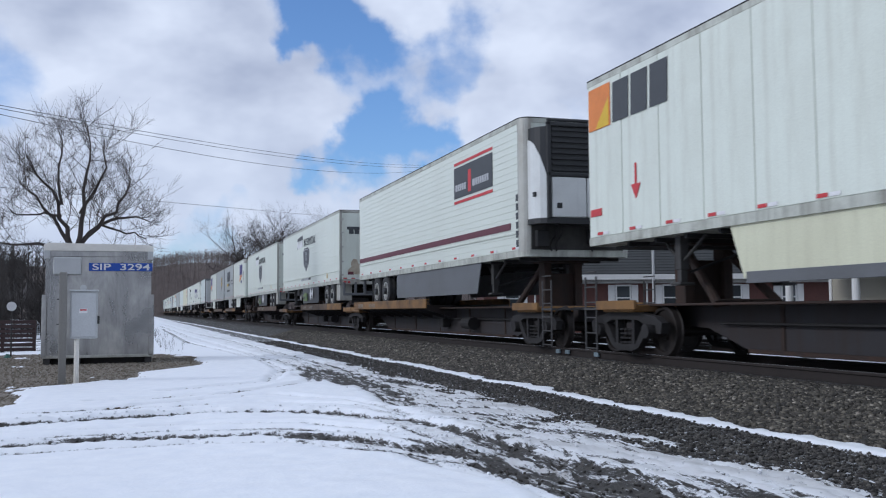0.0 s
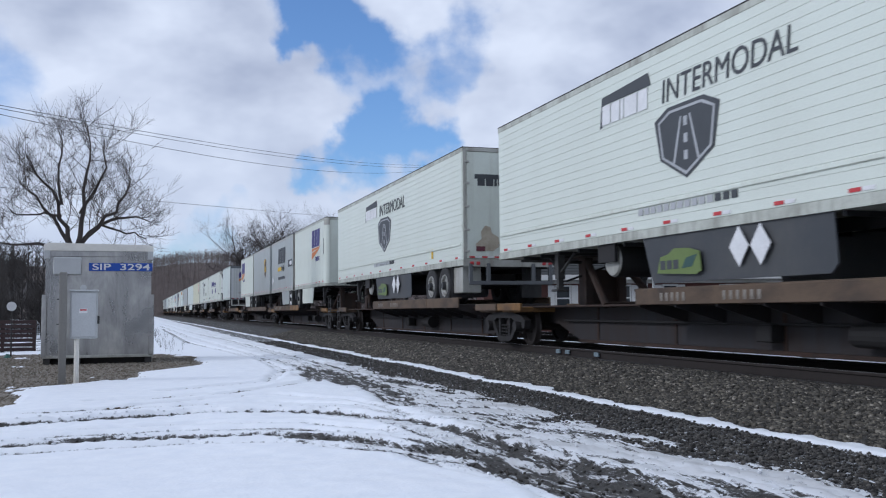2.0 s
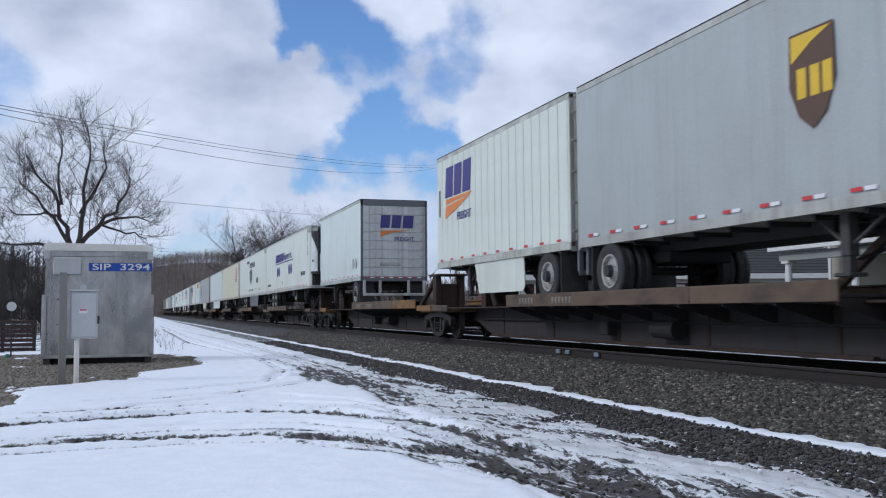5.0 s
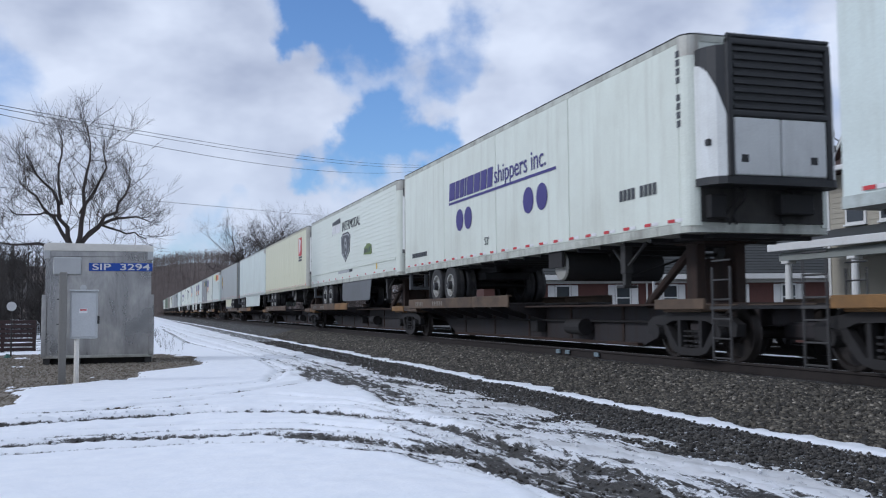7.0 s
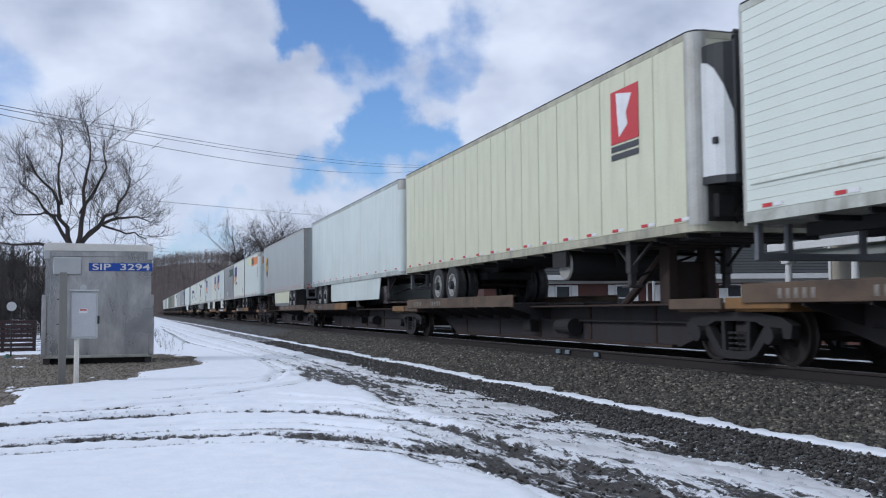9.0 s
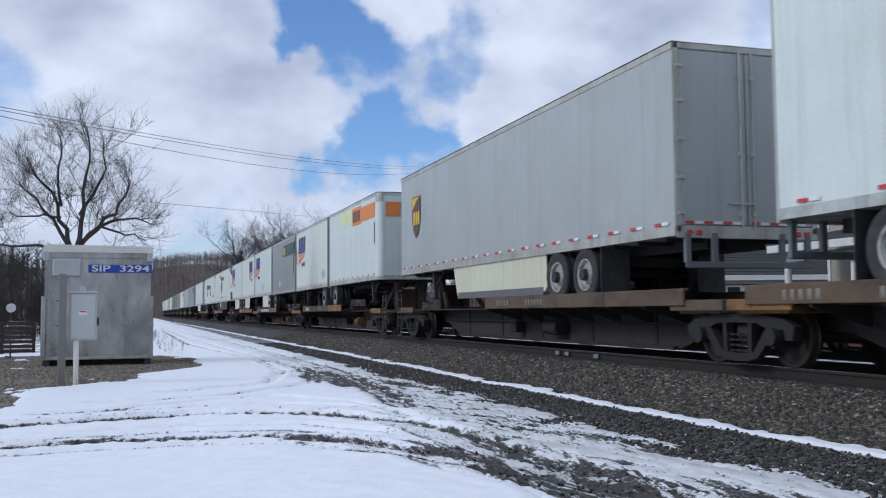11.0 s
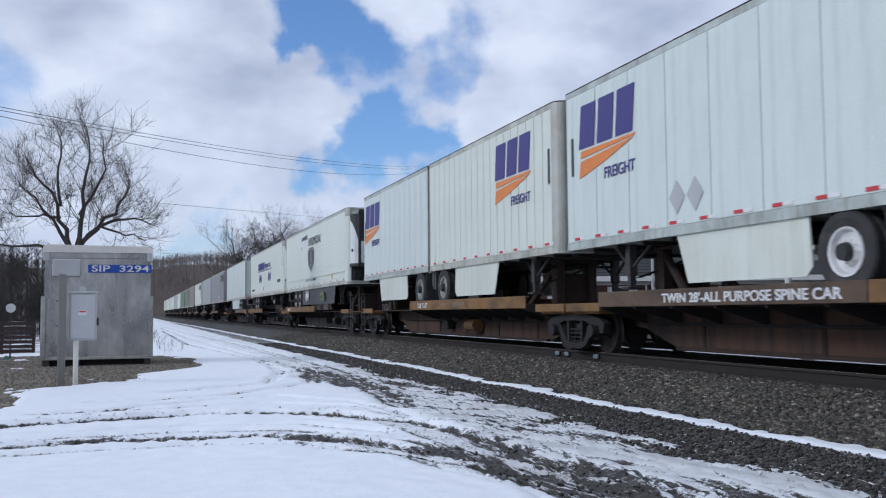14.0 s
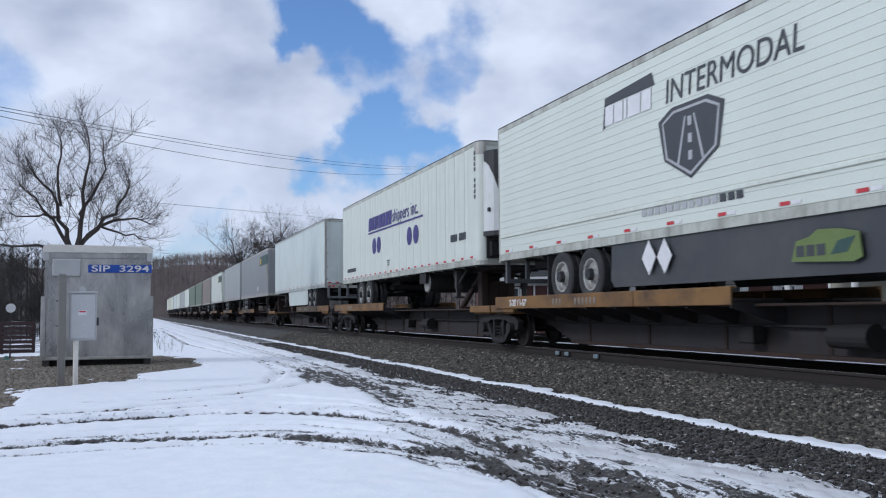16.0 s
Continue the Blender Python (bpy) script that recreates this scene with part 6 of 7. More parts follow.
def build_hills():
    """Wooded ridges that close the valley, and the bare woods on them."""
    def ridge(name, x0, x1, y0, y1, top, mat, label, nx=90, ny=14):
        v, f = [], []
        for j in range(ny):
            for i in range(nx):
                x, y = x0 + (x1 - x0) * i / (nx - 1), y0 + (y1 - y0) * j / (ny - 1)
                k = math.sin(min(1.0, 1.15 * j / (ny - 1)) * math.pi / 2)
                v.append((x, y, -1.0 + k * (top(x) + 0.8 * noise.noise((x * 0.03, y * 0.03, 0)))))
        for j in range(ny - 1):
            for i in range(nx - 1):
                a = j * nx + i
                f.append((a, a + 1, a + nx + 1, a + nx))
        me = bpy.data.meshes.new(name)
        me.from_pydata(v, [], f)
        me.update()
        me.materials.append(mat)
        tagged(new(name, me), label, "hill", kind="structure")

    far_top = lambda x: 19.0 + 4.0 * math.exp(-((x - 27) / 20) ** 2) + 2.0 * math.exp(-((x + 40) / 40) ** 2) - 8.0 * max(0, min(1, (x - 42) / 60))
    near_top = lambda x: 7.0 + 1.5 * math.sin(x * 0.05)
    ridge("hill_far", -300, 330, 330, 430, far_top, HILL_HAZY, "brown wooded hill across the valley, paled for haze")
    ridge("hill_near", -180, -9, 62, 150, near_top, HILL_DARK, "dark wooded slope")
    rng = random.Random(8)

    def woods(name, spots, mat, label):
        v, f = [], []

        def spike(p, q, r):
            b = len(v)
            d = Vector(q) - Vector(p)
            s = d.cross(Vector((0.2, 1, 0.1))).normalized() * r
            o = d.cross(s).normalized() * r
            v.extend([Vector(p) + s, Vector(p) - s * 0.5 + o, Vector(p) - s * 0.5 - o, Vector(q)])
            f.extend([(b, b + 1, b + 3), (b + 1, b + 2, b + 3), (b + 2, b, b + 3)])

        for x, y, z, h, twigs, fat in spots:
            spike((x, y, z - 0.5), (x + rng.gauss(0, 0.04) * h, y, z + h), 0.011 * h * fat)
            for i in range(twigs):
                k = rng.uniform(0.25, 0.9)
                a = rng.uniform(0, 2 * math.pi)
                ln = h * rng.uniform(0.22, 0.42) * (1.25 - k)
                spike((x, y, z + h * k), (x + ln * 0.75 * math.cos(a), y + ln * 0.75 * math.sin(a), z + h * k + ln * rng.uniform(0.5, 1.0)), 0.007 * h * fat)
        me = bpy.data.meshes.new(name)
        me.from_pydata([tuple(p) for p in v], [], f)
        me.update()
        me.materials.append(mat)
        tagged(new(name, me), label, "woods", kind="stuff")

    spots = []
    for i in range(5200):
        x, j = rng.uniform(-20, 130), rng.random()
        y = 332 + 90 * j
        k = math.sin(min(1.0, 1.15 * j) * math.pi / 2)
        spots.append((x, y, -1.0 + k * far_top(x), rng.uniform(3.2, 6.0), 16, 1.1))
    woods("far_woods", spots, TWIG_HAZY, "bare brown woods on the far hill, paled for haze")
    spots = []
    for i in range(1500):
        x, j = rng.uniform(-48, -2.8), rng.random() ** 1.3
        y = 56 + 80 * j
        z = -0.8 if y < 62 else -1.0 + math.sin(min(1.0, 1.15 * (y - 62) / 88) * math.pi / 2) * near_top(x)
        if x > -9:
            z = -0.6
        spots.append((x, y, z, rng.uniform(2.5, 5.5), 34, 0.8))
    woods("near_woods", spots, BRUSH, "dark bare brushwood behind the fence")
    spots = []
    for i in range(70):
        y = rng.uniform(29, 62)
        spots.append((1.15 - 0.012 * (y - 29) + rng.gauss(0, 0.22), y, 0, rng.uniform(0.15, 0.42), 26, 0.8))
    woods("brush", spots, BRUSH, "dry brush along the lane beyond the shed")
    spots = []
    for i in range(260):
        y = rng.uniform(70, 300)
        spots.append((rng.uniform(19, 60), y, 0, rng.uniform(3, 7), 16, 1.2))
    woods("trackside_woods", spots, MID_BARK, "bare shrubs and young trees beyond the tracks")


# the far hill's colour is lightened and greyed to carry the distance haze
HILL_HAZY = worn("hazy_hill_woods", (0.15, 0.122, 0.110), (0.095, 0.078, 0.072), 0.95, 0, 0.9, 0.12, (1, 1, 1), grain=1.2, relief=0)
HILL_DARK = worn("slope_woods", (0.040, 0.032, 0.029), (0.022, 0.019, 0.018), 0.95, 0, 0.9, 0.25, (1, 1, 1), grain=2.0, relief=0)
build_hills()


# ---- overhead wires ----
def build_wires():
    def along(a, b, sag, q):
        p = Vector(a).lerp(Vector(b), q)
        return Vector((p.x, p.y, p.z - sag * 4 * q * (1 - q)))

    lo, hi = -0.62, 1.34
    for q in (lo, hi):
        top = along(*WIRES[0], q)
        p = thing("utility_pole", "tall wooden utility pole with a crossarm", "utility pole", m=pose(top.x, top.y, 0))
        bm = B()
        tube(bm, (0, 0, -0.5), (0, 0, top.z + 0.2), 0.16, 0.11, 12)
        part("pole", bm, POST_WOOD, p)
        part("crossarm", box(B(), -1.1, 1.1, -0.06, 0.06, top.z - 0.2, top.z - 0.05, 0.01), POST_WOOD, p)
    for a, b, sag in WIRES:
        cu = bpy.data.curves.new("wire", "CURVE")
        cu.dimensions, cu.bevel_depth, cu.bevel_resolution = "3D", 0.009, 1
        sp = cu.splines.new("POLY")
        n = 60
        sp.points.add(n)
        for i in range(n + 1):
            sp.points[i].co = (*along(a, b, sag, lo + (hi - lo) * i / n), 1)
        cu.materials.append(DARK_GAP)
        tagged(new("overhead_wire", cu), "thin dark overhead power wire", "wire", "overhead wires")


WIRES = [((-3.70, 28.00, 6.85), (21.62, 75.00, 13.14), 0.396), ((-3.70, 28.00, 6.76), (21.62, 75.00, 12.95), 0.424), ((-3.69, 28.00, 6.60), (21.62, 75.00, 12.67), 0.728), ((-3.62, 28.00, 4.61), (14.18, 75.00, 8.76), 0.002)]
build_wires()


# ---- houses beyond the tracks ----
SIDING = worn("beige_siding", (0.42, 0.385, 0.31), (0.30, 0.275, 0.23), 0.6, 0, 0.35, 0.6)
BROWN_ROOF = worn("brown_shingle", (0.085, 0.052, 0.045), (0.045, 0.032, 0.03), 0.9, 0, 0.7, 1.2, grain=14.0, relief=0.4)
GREEN_ROOF = worn("grey_green_shingle", (0.040, 0.043, 0.043), (0.025, 0.027, 0.027), 0.9, 0, 0.7, 1.0, grain=14.0, relief=0.3)
TRIM_WHITE = worn("white_trim", (0.76, 0.76, 0.74), (0.55, 0.54, 0.5), 0.5, 0, 0.3, 2.0)
PANE = worn("window_glass", (0.035, 0.042, 0.05), (0.06, 0.065, 0.07), 0.08, 0, 0.4, 0.8, relief=0)
BRICK = worn("red_brick", (0.12, 0.052, 0.043), (0.075, 0.038, 0.032), 0.85, 0, 0.6, 0.9, grain=9.0, relief=0.2)


def window_on(house, x, y, z, w, h, group=""):
    """A sash window on a wall that faces the track: frame, two panes, rail and sill."""
    win = part("window", box(B(), x - 0.05, x + 0.02, y - w / 2 - 0.09, y + w / 2 + 0.09, z - 0.06, z + h + 0.10, 0.01), TRIM_WHITE, house, "white-framed sash window")
    for k in (0, 1):
        part("pane", box(B(), x - 0.058, x - 0.052, y - w / 2 + 0.02, y + w / 2 - 0.02, z + 0.03 + k * h / 2, z + (k + 1) * h / 2 - 0.02), PANE, win)
    part("sill", box(B(), x - 0.12, x, y - w / 2 - 0.13, y + w / 2 + 0.13, z - 0.12, z - 0.05, 0.01), TRIM_WHITE, win)


def build_house():
    """Two-storey house with beige lap siding, hipped brown roof with a front gable, and a porch towards the track."""
    xf, xb, ya, yb, eave = 24.0, 33.0, 17.0, 29.0, 6.12
    h = thing("house", "beige-sided two-storey house with steep brown roof", "house")
    part("wall", box(B(), xf + 0.03, xb, ya, yb, -0.2, eave), SIDING, h, "beige house walls")
    n = 32
    bd = (eave - 0.1) / n
    me = cached("lap_board", lambda: slab(B(), [(-0.028, 0.0), (0.0, 0.0), (0.0, bd), (-0.008, bd)], "y", 0, yb - ya))
    me2 = cached("lap_board_end", lambda: slab(B(), [(0.028, 0.0), (0.0, 0.0), (0.0, bd), (0.008, bd)], "x", 0, xb - xf))
    for i in range(n):
        part("siding_board", me, SIDING, h, m=pose(xf + 0.028, ya, 0.1 + bd * i))
        part("siding_board", me2, SIDING, h, m=pose(xf + 0.03, yb, 0.1 + bd * i))
    part("corner_board", box(B(), xf - 0.03, xf + 0.12, yb - 0.10, yb + 0.05, 0, eave, 0.01), TRIM_WHITE, h)
    # hipped roof
    o, rz = 0.85, 10.2
    bm = B()
    c = [bm.verts.new(p) for p in ((xf - o, ya - o, eave), (xf - o, yb + o, eave), (xb + o, yb + o, eave), (xb + o, ya - o, eave))]
    r = [bm.verts.new(p) for p in (((xf + xb) / 2, ya + 3.2, rz), ((xf + xb) / 2, yb - 2.6, rz))]
    lo = [bm.verts.new((v.co.x, v.co.y, eave - 0.10)) for v in c]
    for f in ((c[0], c[1], r[1], r[0]), (c[1], c[2], r[1]), (c[2], c[3], r[0], r[1]), (c[3], c[0], r[0]), lo):
        bm.faces.new(f)
    for i in range(4):
        bm.faces.new((c[i], c[(i + 1) % 4], lo[(i + 1) % 4], lo[i]))
    bmesh.ops.recalc_face_normals(bm, faces=bm.faces[:])
    roof = part("roof", bm, BROWN_ROOF, h, "steep brown shingle roof")
    part("gutter", box(B(), xf - o - 0.12, xf - o + 0.02, ya - o, yb + o, eave - 0.14, eave + 0.03, 0.02), TRIM_WHITE, h, "white gutter")
    bm = B()
    for a, b in (((xf - o, yb + 0.7, eave - 0.1), (xf - 0.05, yb + 0.15, eave - 0.6)), ((xf - 0.05, yb + 0.15, eave - 0.6), (xf - 0.05, yb + 0.15, 3.4))):
        tube(bm, a, b, 0.05, n=8)
    part("downpipe", bm, TRIM_WHITE, h, "white downpipe")
    # front gable
    bm = B()
    slab(bm, [(23.2, eave - 0.05), (28.0, eave - 0.05), (25.6, 9.0)], "x", xf - 0.25, xf + 4.2)
    part("gable", bm, SIDING, h, "beige gable wall")
    for s, (p, q) in enumerate((((22.9, eave - 0.15), (25.6, 9.15)), ((28.3, eave - 0.15), (25.6, 9.15)))):
        bm = B()
        slab(bm, [p, q, (q[0], q[1] + 0.16), (p[0] - (0.06 if s == 0 else -0.06), p[1] + 0.16)], "x", xf - 0.6, xf + 4.3)
        part("gable_roof", bm, BROWN_ROOF, h)
        bm = B()
        slab(bm, [p, q, (q[0], q[1] + 0.17), (p[0], p[1] + 0.17)], "x", xf - 0.66, xf - 0.60)
        part("barge_board", bm, TRIM_WHITE, h)
    window_on(h, xf - 0.25, 26.2, 6.75, 0.9, 0.9)
    for y in (27.55, 25.9, 22.5, 19.5):
        window_on(h, xf, y, 4.20, 0.85, 1.05)
    bm = B()
    bmesh.ops.create_uvsphere(bm, u_segments=16, v_segments=8, radius=0.26, matrix=Matrix.Translation((xf - 0.9, 27.7, 7.3)) @ Matrix.Diagonal((0.4, 1, 1, 1)))
    tube(bm, (xf - 0.9, 27.7, 7.3), (xf - 0.3, 27.6, 6.9), 0.025, n=6)
    part("dish", bm, BOX_GREY, h, "grey satellite dish")
    # porch
    xp = 21.5
    bm = B()
    slab(bm, [(xp - 0.35, 3.30), (xf, 3.95), (xf, 4.05), (xp - 0.35, 3.42)], "y", ya, 28.6)
    part("porch_roof", bm, GREEN_ROOF, h, "dark low porch roof")
    part("porch_fascia", box(B(), xp - 0.42, xp - 0.33, ya, 28.65, 3.18, 3.44, 0.015), TRIM_WHITE, h, "white porch fascia")
    part("porch_beam", box(B(), xp - 0.12, xp + 0.12, ya, 28.4, 2.84, 3.14, 0.01), TRIM_GREY, h, "grey-green porch beam")
    for y in (28.05, 24.8, 21.5, 18.3):
        bm = B()
        tube(bm, (xp, y, 0.9), (xp, y, 2.74), 0.14, 0.115, 18)
        box(bm, xp - 0.18, xp + 0.18, y - 0.18, y + 0.18, 2.74, 2.84, 0.015)
        box(bm, xp - 0.18, xp + 0.18, y - 0.18, y + 0.18, 0.80, 0.92, 0.015)
        part("porch_column", bm, TRIM_WHITE, h, "round white porch column")
    part("porch_floor", box(B(), xp - 0.3, xf, ya, 28.5, 0.55, 0.80, 0.01), TRIM_GREY, h)
    part("porch_base", box(B(), xp - 0.2, xf, ya, 28.4, -0.2, 0.55), BRICK, h, "brick porch base")


TRIM_GREY = worn("grey_trim", (0.30, 0.32, 0.30), (0.2, 0.21, 0.2), 0.6, 0, 0.3, 1.0)
build_house()


def build_brick_building():
    """Low brick building set askew to the track: white eaves, shuttered windows, dark shingle roof."""
    t = thing("brick_building", "low red-brick building with white trim and dark shingle roof", "building", m=pose(15.4, 48.6, 0, 0, 0, -17.6))
    xa, xb, deep, eave = 2.2, 21.5, 11.0, 2.78
    part("wall", box(B(), xa, xb, 0, deep, -0.2, eave), BRICK, t, "red brick walls")
    part("fascia", box(B(), xa - 0.4, xb + 0.4, -0.50, -0.38, eave - 0.02, eave + 0.30, 0.015), TRIM_WHITE, t, "white eaves board")
    part("frieze", box(B(), xa, xb, -0.06, 0.0, eave - 0.20, eave - 0.02, 0.01), TRIM_WHITE, t, "white board under the eaves")
    part("soffit", box(B(), xa - 0.3, xb + 0.3, -0.4, 0.0, eave - 0.012, eave + 0.03), TRIM_WHITE, t)
    n, run, rise = 20, deep / 2 + 0.5, 3.3
    me = cached("roof_course", lambda: slab(B(), [(0.0, 0.0), (0.0, 0.05), (run / n + 0.03, rise / n + 0.035), (run / n + 0.03, rise / n - 0.02)], "x", xa - 0.5, xb + 0.5))
    for i in range(n):
        part("roof_course", me, GREEN_ROOF, t, m=pose(0, -0.5 + run * i / n, eave + 0.27 + rise * i / n))
    part("roof", slab(B(), [(0, eave), (deep / 2, eave + rise + 0.2), (deep, eave)], "x", xa - 0.3, xb + 0.3), GREEN_ROOF, t, "dark shingle roof")
    for x in (3.7, 6.4, 9.6, 12.1, 15.5, 18.4):
        win = part("window", box(B(), x - 0.42, x + 0.42, -0.07, 0.02, 1.10, 2.52, 0.01), TRIM_WHITE, t, "white-framed sash window")
        for k in (0, 1):
            part("pane", box(B(), x - 0.33, x + 0.33, -0.078, -0.072, 1.20 + 0.65 * k, 1.78 + 0.65 * k), PANE, win)
        for k in (-1, 1):
            part("shutter", box(B(), x + k * 0.62 - 0.18, x + k * 0.62 + 0.18, -0.05, 0.0, 1.10, 2.50, 0.01), TRIM_WHITE, win, "white shutter")
    for x in (10.85, 4.9):
        part("downpipe", tube(B(), (x, -0.10, 0), (x, -0.10, eave), 0.05, n=8), TRIM_WHITE, t, "white downpipe")
    p = thing("steel_pole", "plain grey steel pole before the brick building", "pole")
    part("pole", tube(B(), (25.0, 43.3, 0), (25.0, 43.3, 4.6), 0.07, n=10), BOX_GREY, p)


build_brick_building()


# ---- loose stone ----
def stone_mesh(name, places, sizes, mat, seed, label, flat=0.75):
    """Many angular stones in one mesh: twelve triangles each."""
    rng = np.random.RandomState(seed)
    n = len(places)
    cube = np.array([(-1, -1, -1), (1, -1, -1), (1, 1, -1), (-1, 1, -1), (-1, -1, 1), (1, -1, 1), (1, 1, 1), (-1, 1, 1)], float) * 0.5
    quads = np.array([(0, 3, 2, 1), (4, 5, 6, 7), (0, 1, 5, 4), (1, 2, 6, 5), (2, 3, 7, 6), (3, 0, 4, 7)])
    v = cube[None] * rng.uniform(0.6, 1.25, (n, 8, 3)) * sizes[:, None, None]
    v[:, :, 2] *= flat
    a, b = rng.uniform(0, 2 * np.pi, n), rng.uniform(-0.6, 0.6, n)
    ca, sa, cb, sb = np.cos(a), np.sin(a), np.cos(b), np.sin(b)
    x, y, z = v[:, :, 0], v[:, :, 1], v[:, :, 2]
    y, z = y * cb[:, None] - z * sb[:, None], y * sb[:, None] + z * cb[:, None]
    x, y = x * ca[:, None] - y * sa[:, None], x * sa[:, None] + y * ca[:, None]
    co = np.stack([x, y, z], -1) + places[:, None, :]
    faces = quads[None] + (np.arange(n) * 8)[:, None, None]
    me = bpy.data.meshes.new(name)
    me.vertices.add(n * 8), me.loops.add(n * 24), me.polygons.add(n * 6)
    me.vertices.foreach_set("co", co.ravel())
    me.loops.foreach_set("vertex_index", faces.ravel())
    me.polygons.foreach_set("loop_start", np.arange(n * 6) * 4)
    me.update(), me.validate()
    me.materials.append(mat)
    return tagged(new(name, me), label, "stones", kind="stuff")


def stone_nodes(stops):
    def build(nt, bsdf):
        g = nt.nodes.new("ShaderNodeNewGeometry")
        col = ramp(nt, g.outputs["Random Per Island"], stops)
        fine = noise_node(nt, 30, 4, 0.6)
        col = blend(nt, 1.0, col, ramp(nt, fine, [(0.3, (0.7, 0.7, 0.7)), (0.7, (1.1, 1.1, 1.1))]), "MULTIPLY")
        nt.links.new(col, bsdf.inputs["Base Color"])
        bsdf.inputs["Roughness"].default_value = 0.85
    return build


BALLAST = material("ballast_stone", stone_nodes([(0.0, (0.022, 0.020, 0.017)), (0.40, (0.052, 0.047, 0.039)), (0.78, (0.105, 0.094, 0.075)), (0.95, (0.17, 0.152, 0.12)), (1.0, (0.36, 0.33, 0.28))]))
# oily stone, its colour also blackened to hold the shade under the train
OILY_SHADED = material("oily_shaded_ballast", stone_nodes([(0.0, (0.010, 0.010, 0.010)), (0.7, (0.022, 0.021, 0.020)), (1.0, (0.045, 0.042, 0.040))]))
GRIT = material("grit_stone", stone_nodes([(0.0, (0.024, 0.022, 0.021)), (0.6, (0.055, 0.051, 0.046)), (1.0, (0.14, 0.13, 0.115))]))
CLOD = material("snow_clod", stone_nodes([(0.0, (0.55, 0.56, 0.58)), (0.4, (0.74, 0.76, 0.80)), (1.0, (0.85, 0.87, 0.90))]))
MUD_CLOD = material("mud_clod", stone_nodes([(0.0, (0.022, 0.020, 0.018)), (1.0, (0.06, 0.052, 0.045))]))


def scatter(n, x0, x1, y0, y1, seed, near=2.0):
    """Places more closely set towards the camera's end of the stretch."""
    rng = np.random.RandomState(seed)
    y = y0 + (y1 - y0) * rng.uniform(0, 1, n) ** near
    x = rng.uniform(x0, x1, n)
    return x, y


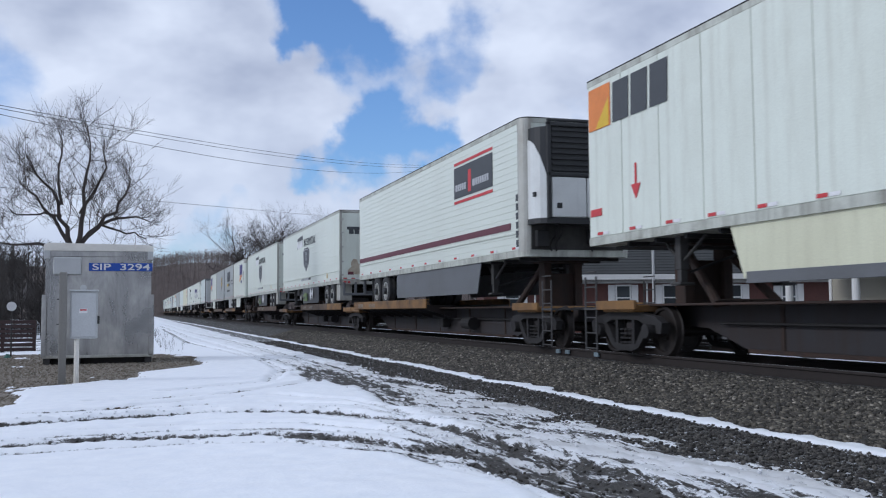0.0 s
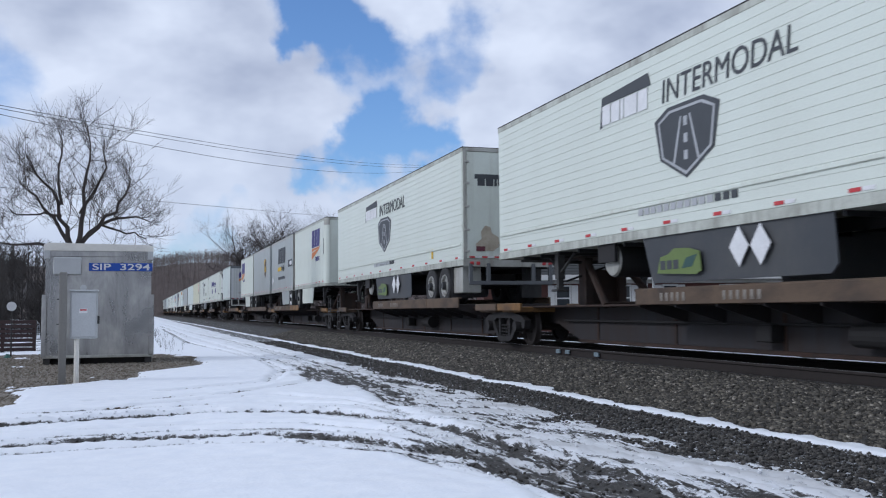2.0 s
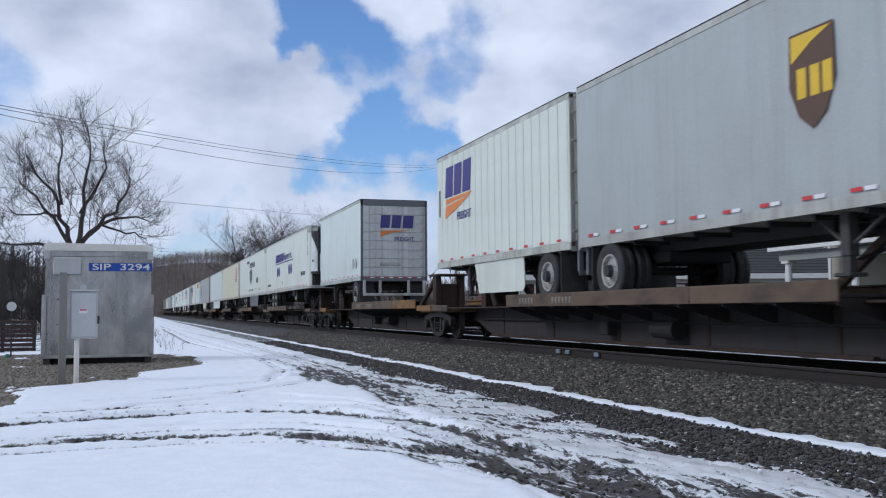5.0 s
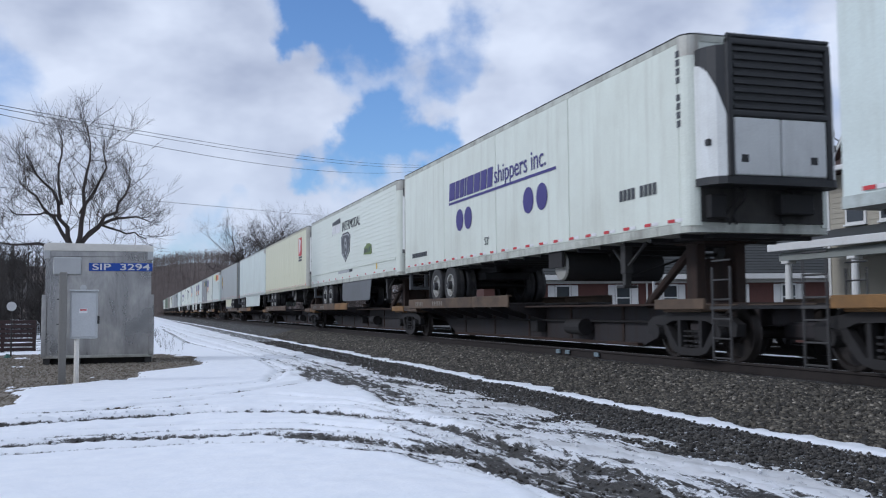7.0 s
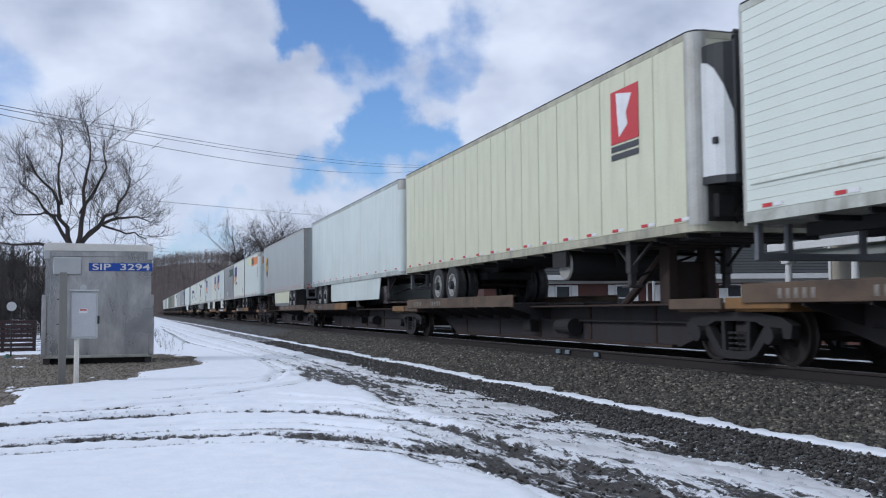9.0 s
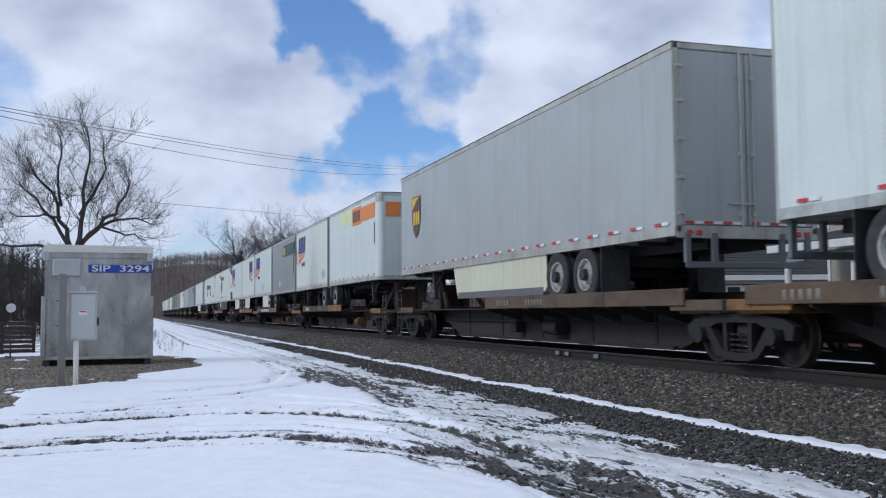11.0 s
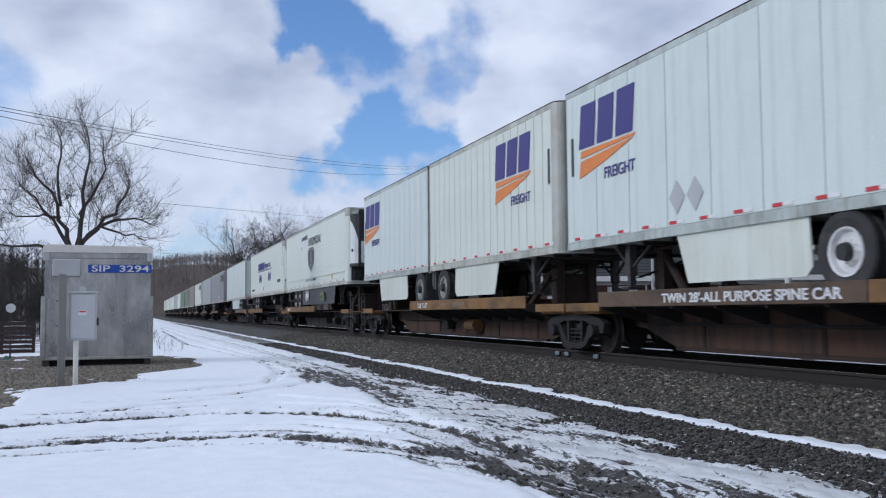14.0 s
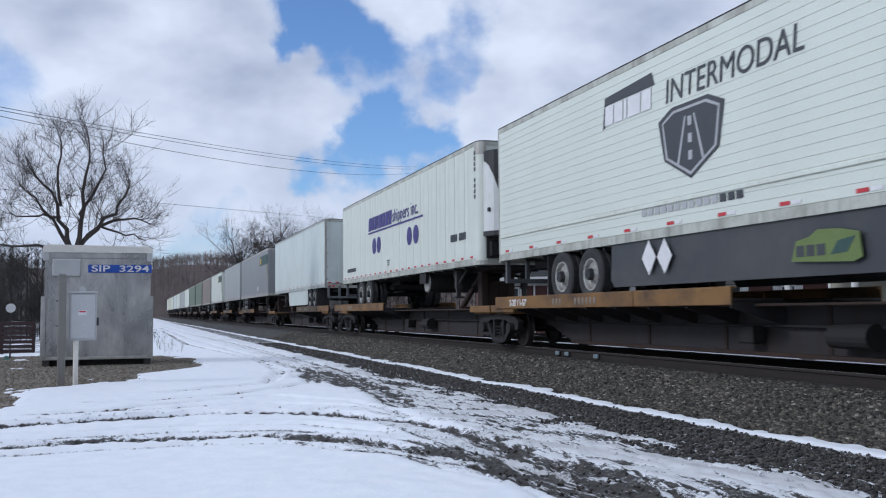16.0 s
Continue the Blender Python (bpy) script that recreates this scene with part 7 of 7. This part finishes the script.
def build_stones():
    x, y = scatter(88000, 6.10, 7.95, 2.5, 48.0, 3, 1.6)
    _, z, _, _ = snow_and_height(x, y)
    size = np.random.RandomState(1).uniform(0.022, 0.054, len(x)) * (1 + 0.45 * (y > 20))
    keep = np.abs(x - (XC - 0.755)) > 0.17
    stone_mesh("ballast", np.stack([x, y, z + size * 0.18], -1)[keep], size[keep], BALLAST, 5, "dark grey crushed stone ballast")
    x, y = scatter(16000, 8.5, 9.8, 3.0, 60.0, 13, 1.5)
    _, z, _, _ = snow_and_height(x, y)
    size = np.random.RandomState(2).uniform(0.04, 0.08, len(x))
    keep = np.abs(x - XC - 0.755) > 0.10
    stone_mesh("ballast", np.stack([x, y, z + size * 0.1 - 0.04], -1)[keep], size[keep], OILY_SHADED, 6, "oily crushed stone between the rails, blackened for the shade under the train")
    x, y = scatter(26000, 4.3, 6.05, 2.5, 40.0, 23, 1.8)
    s, z, _, _ = snow_and_height(x, y)
    keep = s < 0.35
    size = np.random.RandomState(3).uniform(0.010, 0.034, len(x))
    stone_mesh("grit", np.stack([x, y, z + size * 0.2], -1)[keep], size[keep], GRIT, 7, "loose grit and small stones beside the lane")
    x, y = scatter(16000, -4.0, 1.7, 13.0, 32.0, 33, 1.2)
    s, z, _, _ = snow_and_height(x, y)
    keep = s < 0.25
    size = np.random.RandomState(4).uniform(0.014, 0.034, len(x))
    stone_mesh("gravel", np.stack([x, y, z + size * 0.2], -1)[keep], size[keep], GRAVEL_STONE, 8, "brown-grey gravel round the shed")
    x, y = scatter(34000, -4.5, 5.8, 2.6, 26.0, 43, 1.6)
    s, z, _, _ = snow_and_height(x, y)
    d = np.min([np.abs(line_distance(x, y, pts) - w) for pts, w in WHEEL_RUTS[:2]], axis=0)
    pick = np.random.RandomState(9).uniform(0, 1, len(x))
    by_rut = (d < 0.22) & (pick < 0.5)
    worn_lane = ((x > 3.1) & (x < 4.8) & (pick < 0.14)) | ((x >= 4.8) & (pick < 0.06))
    keep = (by_rut | worn_lane) & ((s > 0.25) | (x > 4.8))
    size = np.random.RandomState(5).uniform(0.008, 0.026, len(x))
    stone_mesh("snow_clods", np.stack([x, y, z + size * 0.2], -1)[keep], size[keep], CLOD, 9, "crumbs of dirty snow thrown up by wheels")
    keep = (by_rut | worn_lane) & (s <= 0.12)
    stone_mesh("mud_clods", np.stack([x, y, z + size * 0.2], -1)[keep], size[keep], MUD_CLOD, 10, "crumbs of wet mud in the ruts")


GRAVEL_STONE = material("shed_gravel", stone_nodes([(0.0, (0.11, 0.094, 0.072)), (0.6, (0.22, 0.19, 0.148)), (1.0, (0.32, 0.29, 0.25))]))
build_stones()


SENSOR = worn("sensor_plastic", (0.20, 0.26, 0.29), (0.10, 0.12, 0.13), 0.5, 0, 0.5, 8.0)


def build_markers():
    """Small pale boxes fixed to the near rail."""
    t = thing("rail_sensor", "small pale blue-grey boxes clamped to the rail", "track sensor")
    for y in (16.6, 17.9, 18.35):
        part("sensor_box", box(B(), XC - 0.83, XC - 0.79, y - 0.09, y + 0.09, RAIL - 0.12, RAIL - 0.04, 0.008), SENSOR, t)


build_markers()


# ---- what moves ----
def motions():
    for ob, u, z in rolling:
        walk(ob, [(t, pose(XC, u - s, z)) for t, s in TRAVEL])
    # the wheelsets turn by the way travelled; those at the same place in their trucks turn alike
    times, ways = zip(*TRAVEL)
    first = {}
    for w in wheelsets:
        y = w.location.y
        if y not in first:
            first[y] = w
            walk(w, [(i / FPS, Matrix.Translation((0, y, 0)) @ Matrix.Rotation(float(np.interp(i / FPS, times, ways)) / 0.415, 4, "X")) for i in range(16 * FPS + 1)])
        else:
            w.rotation_mode = "QUATERNION"
            w.animation_data_create()
            w.animation_data.action = first[y].animation_data.action
            w.animation_data.action_slot = first[y].animation_data.action_slot


motions()
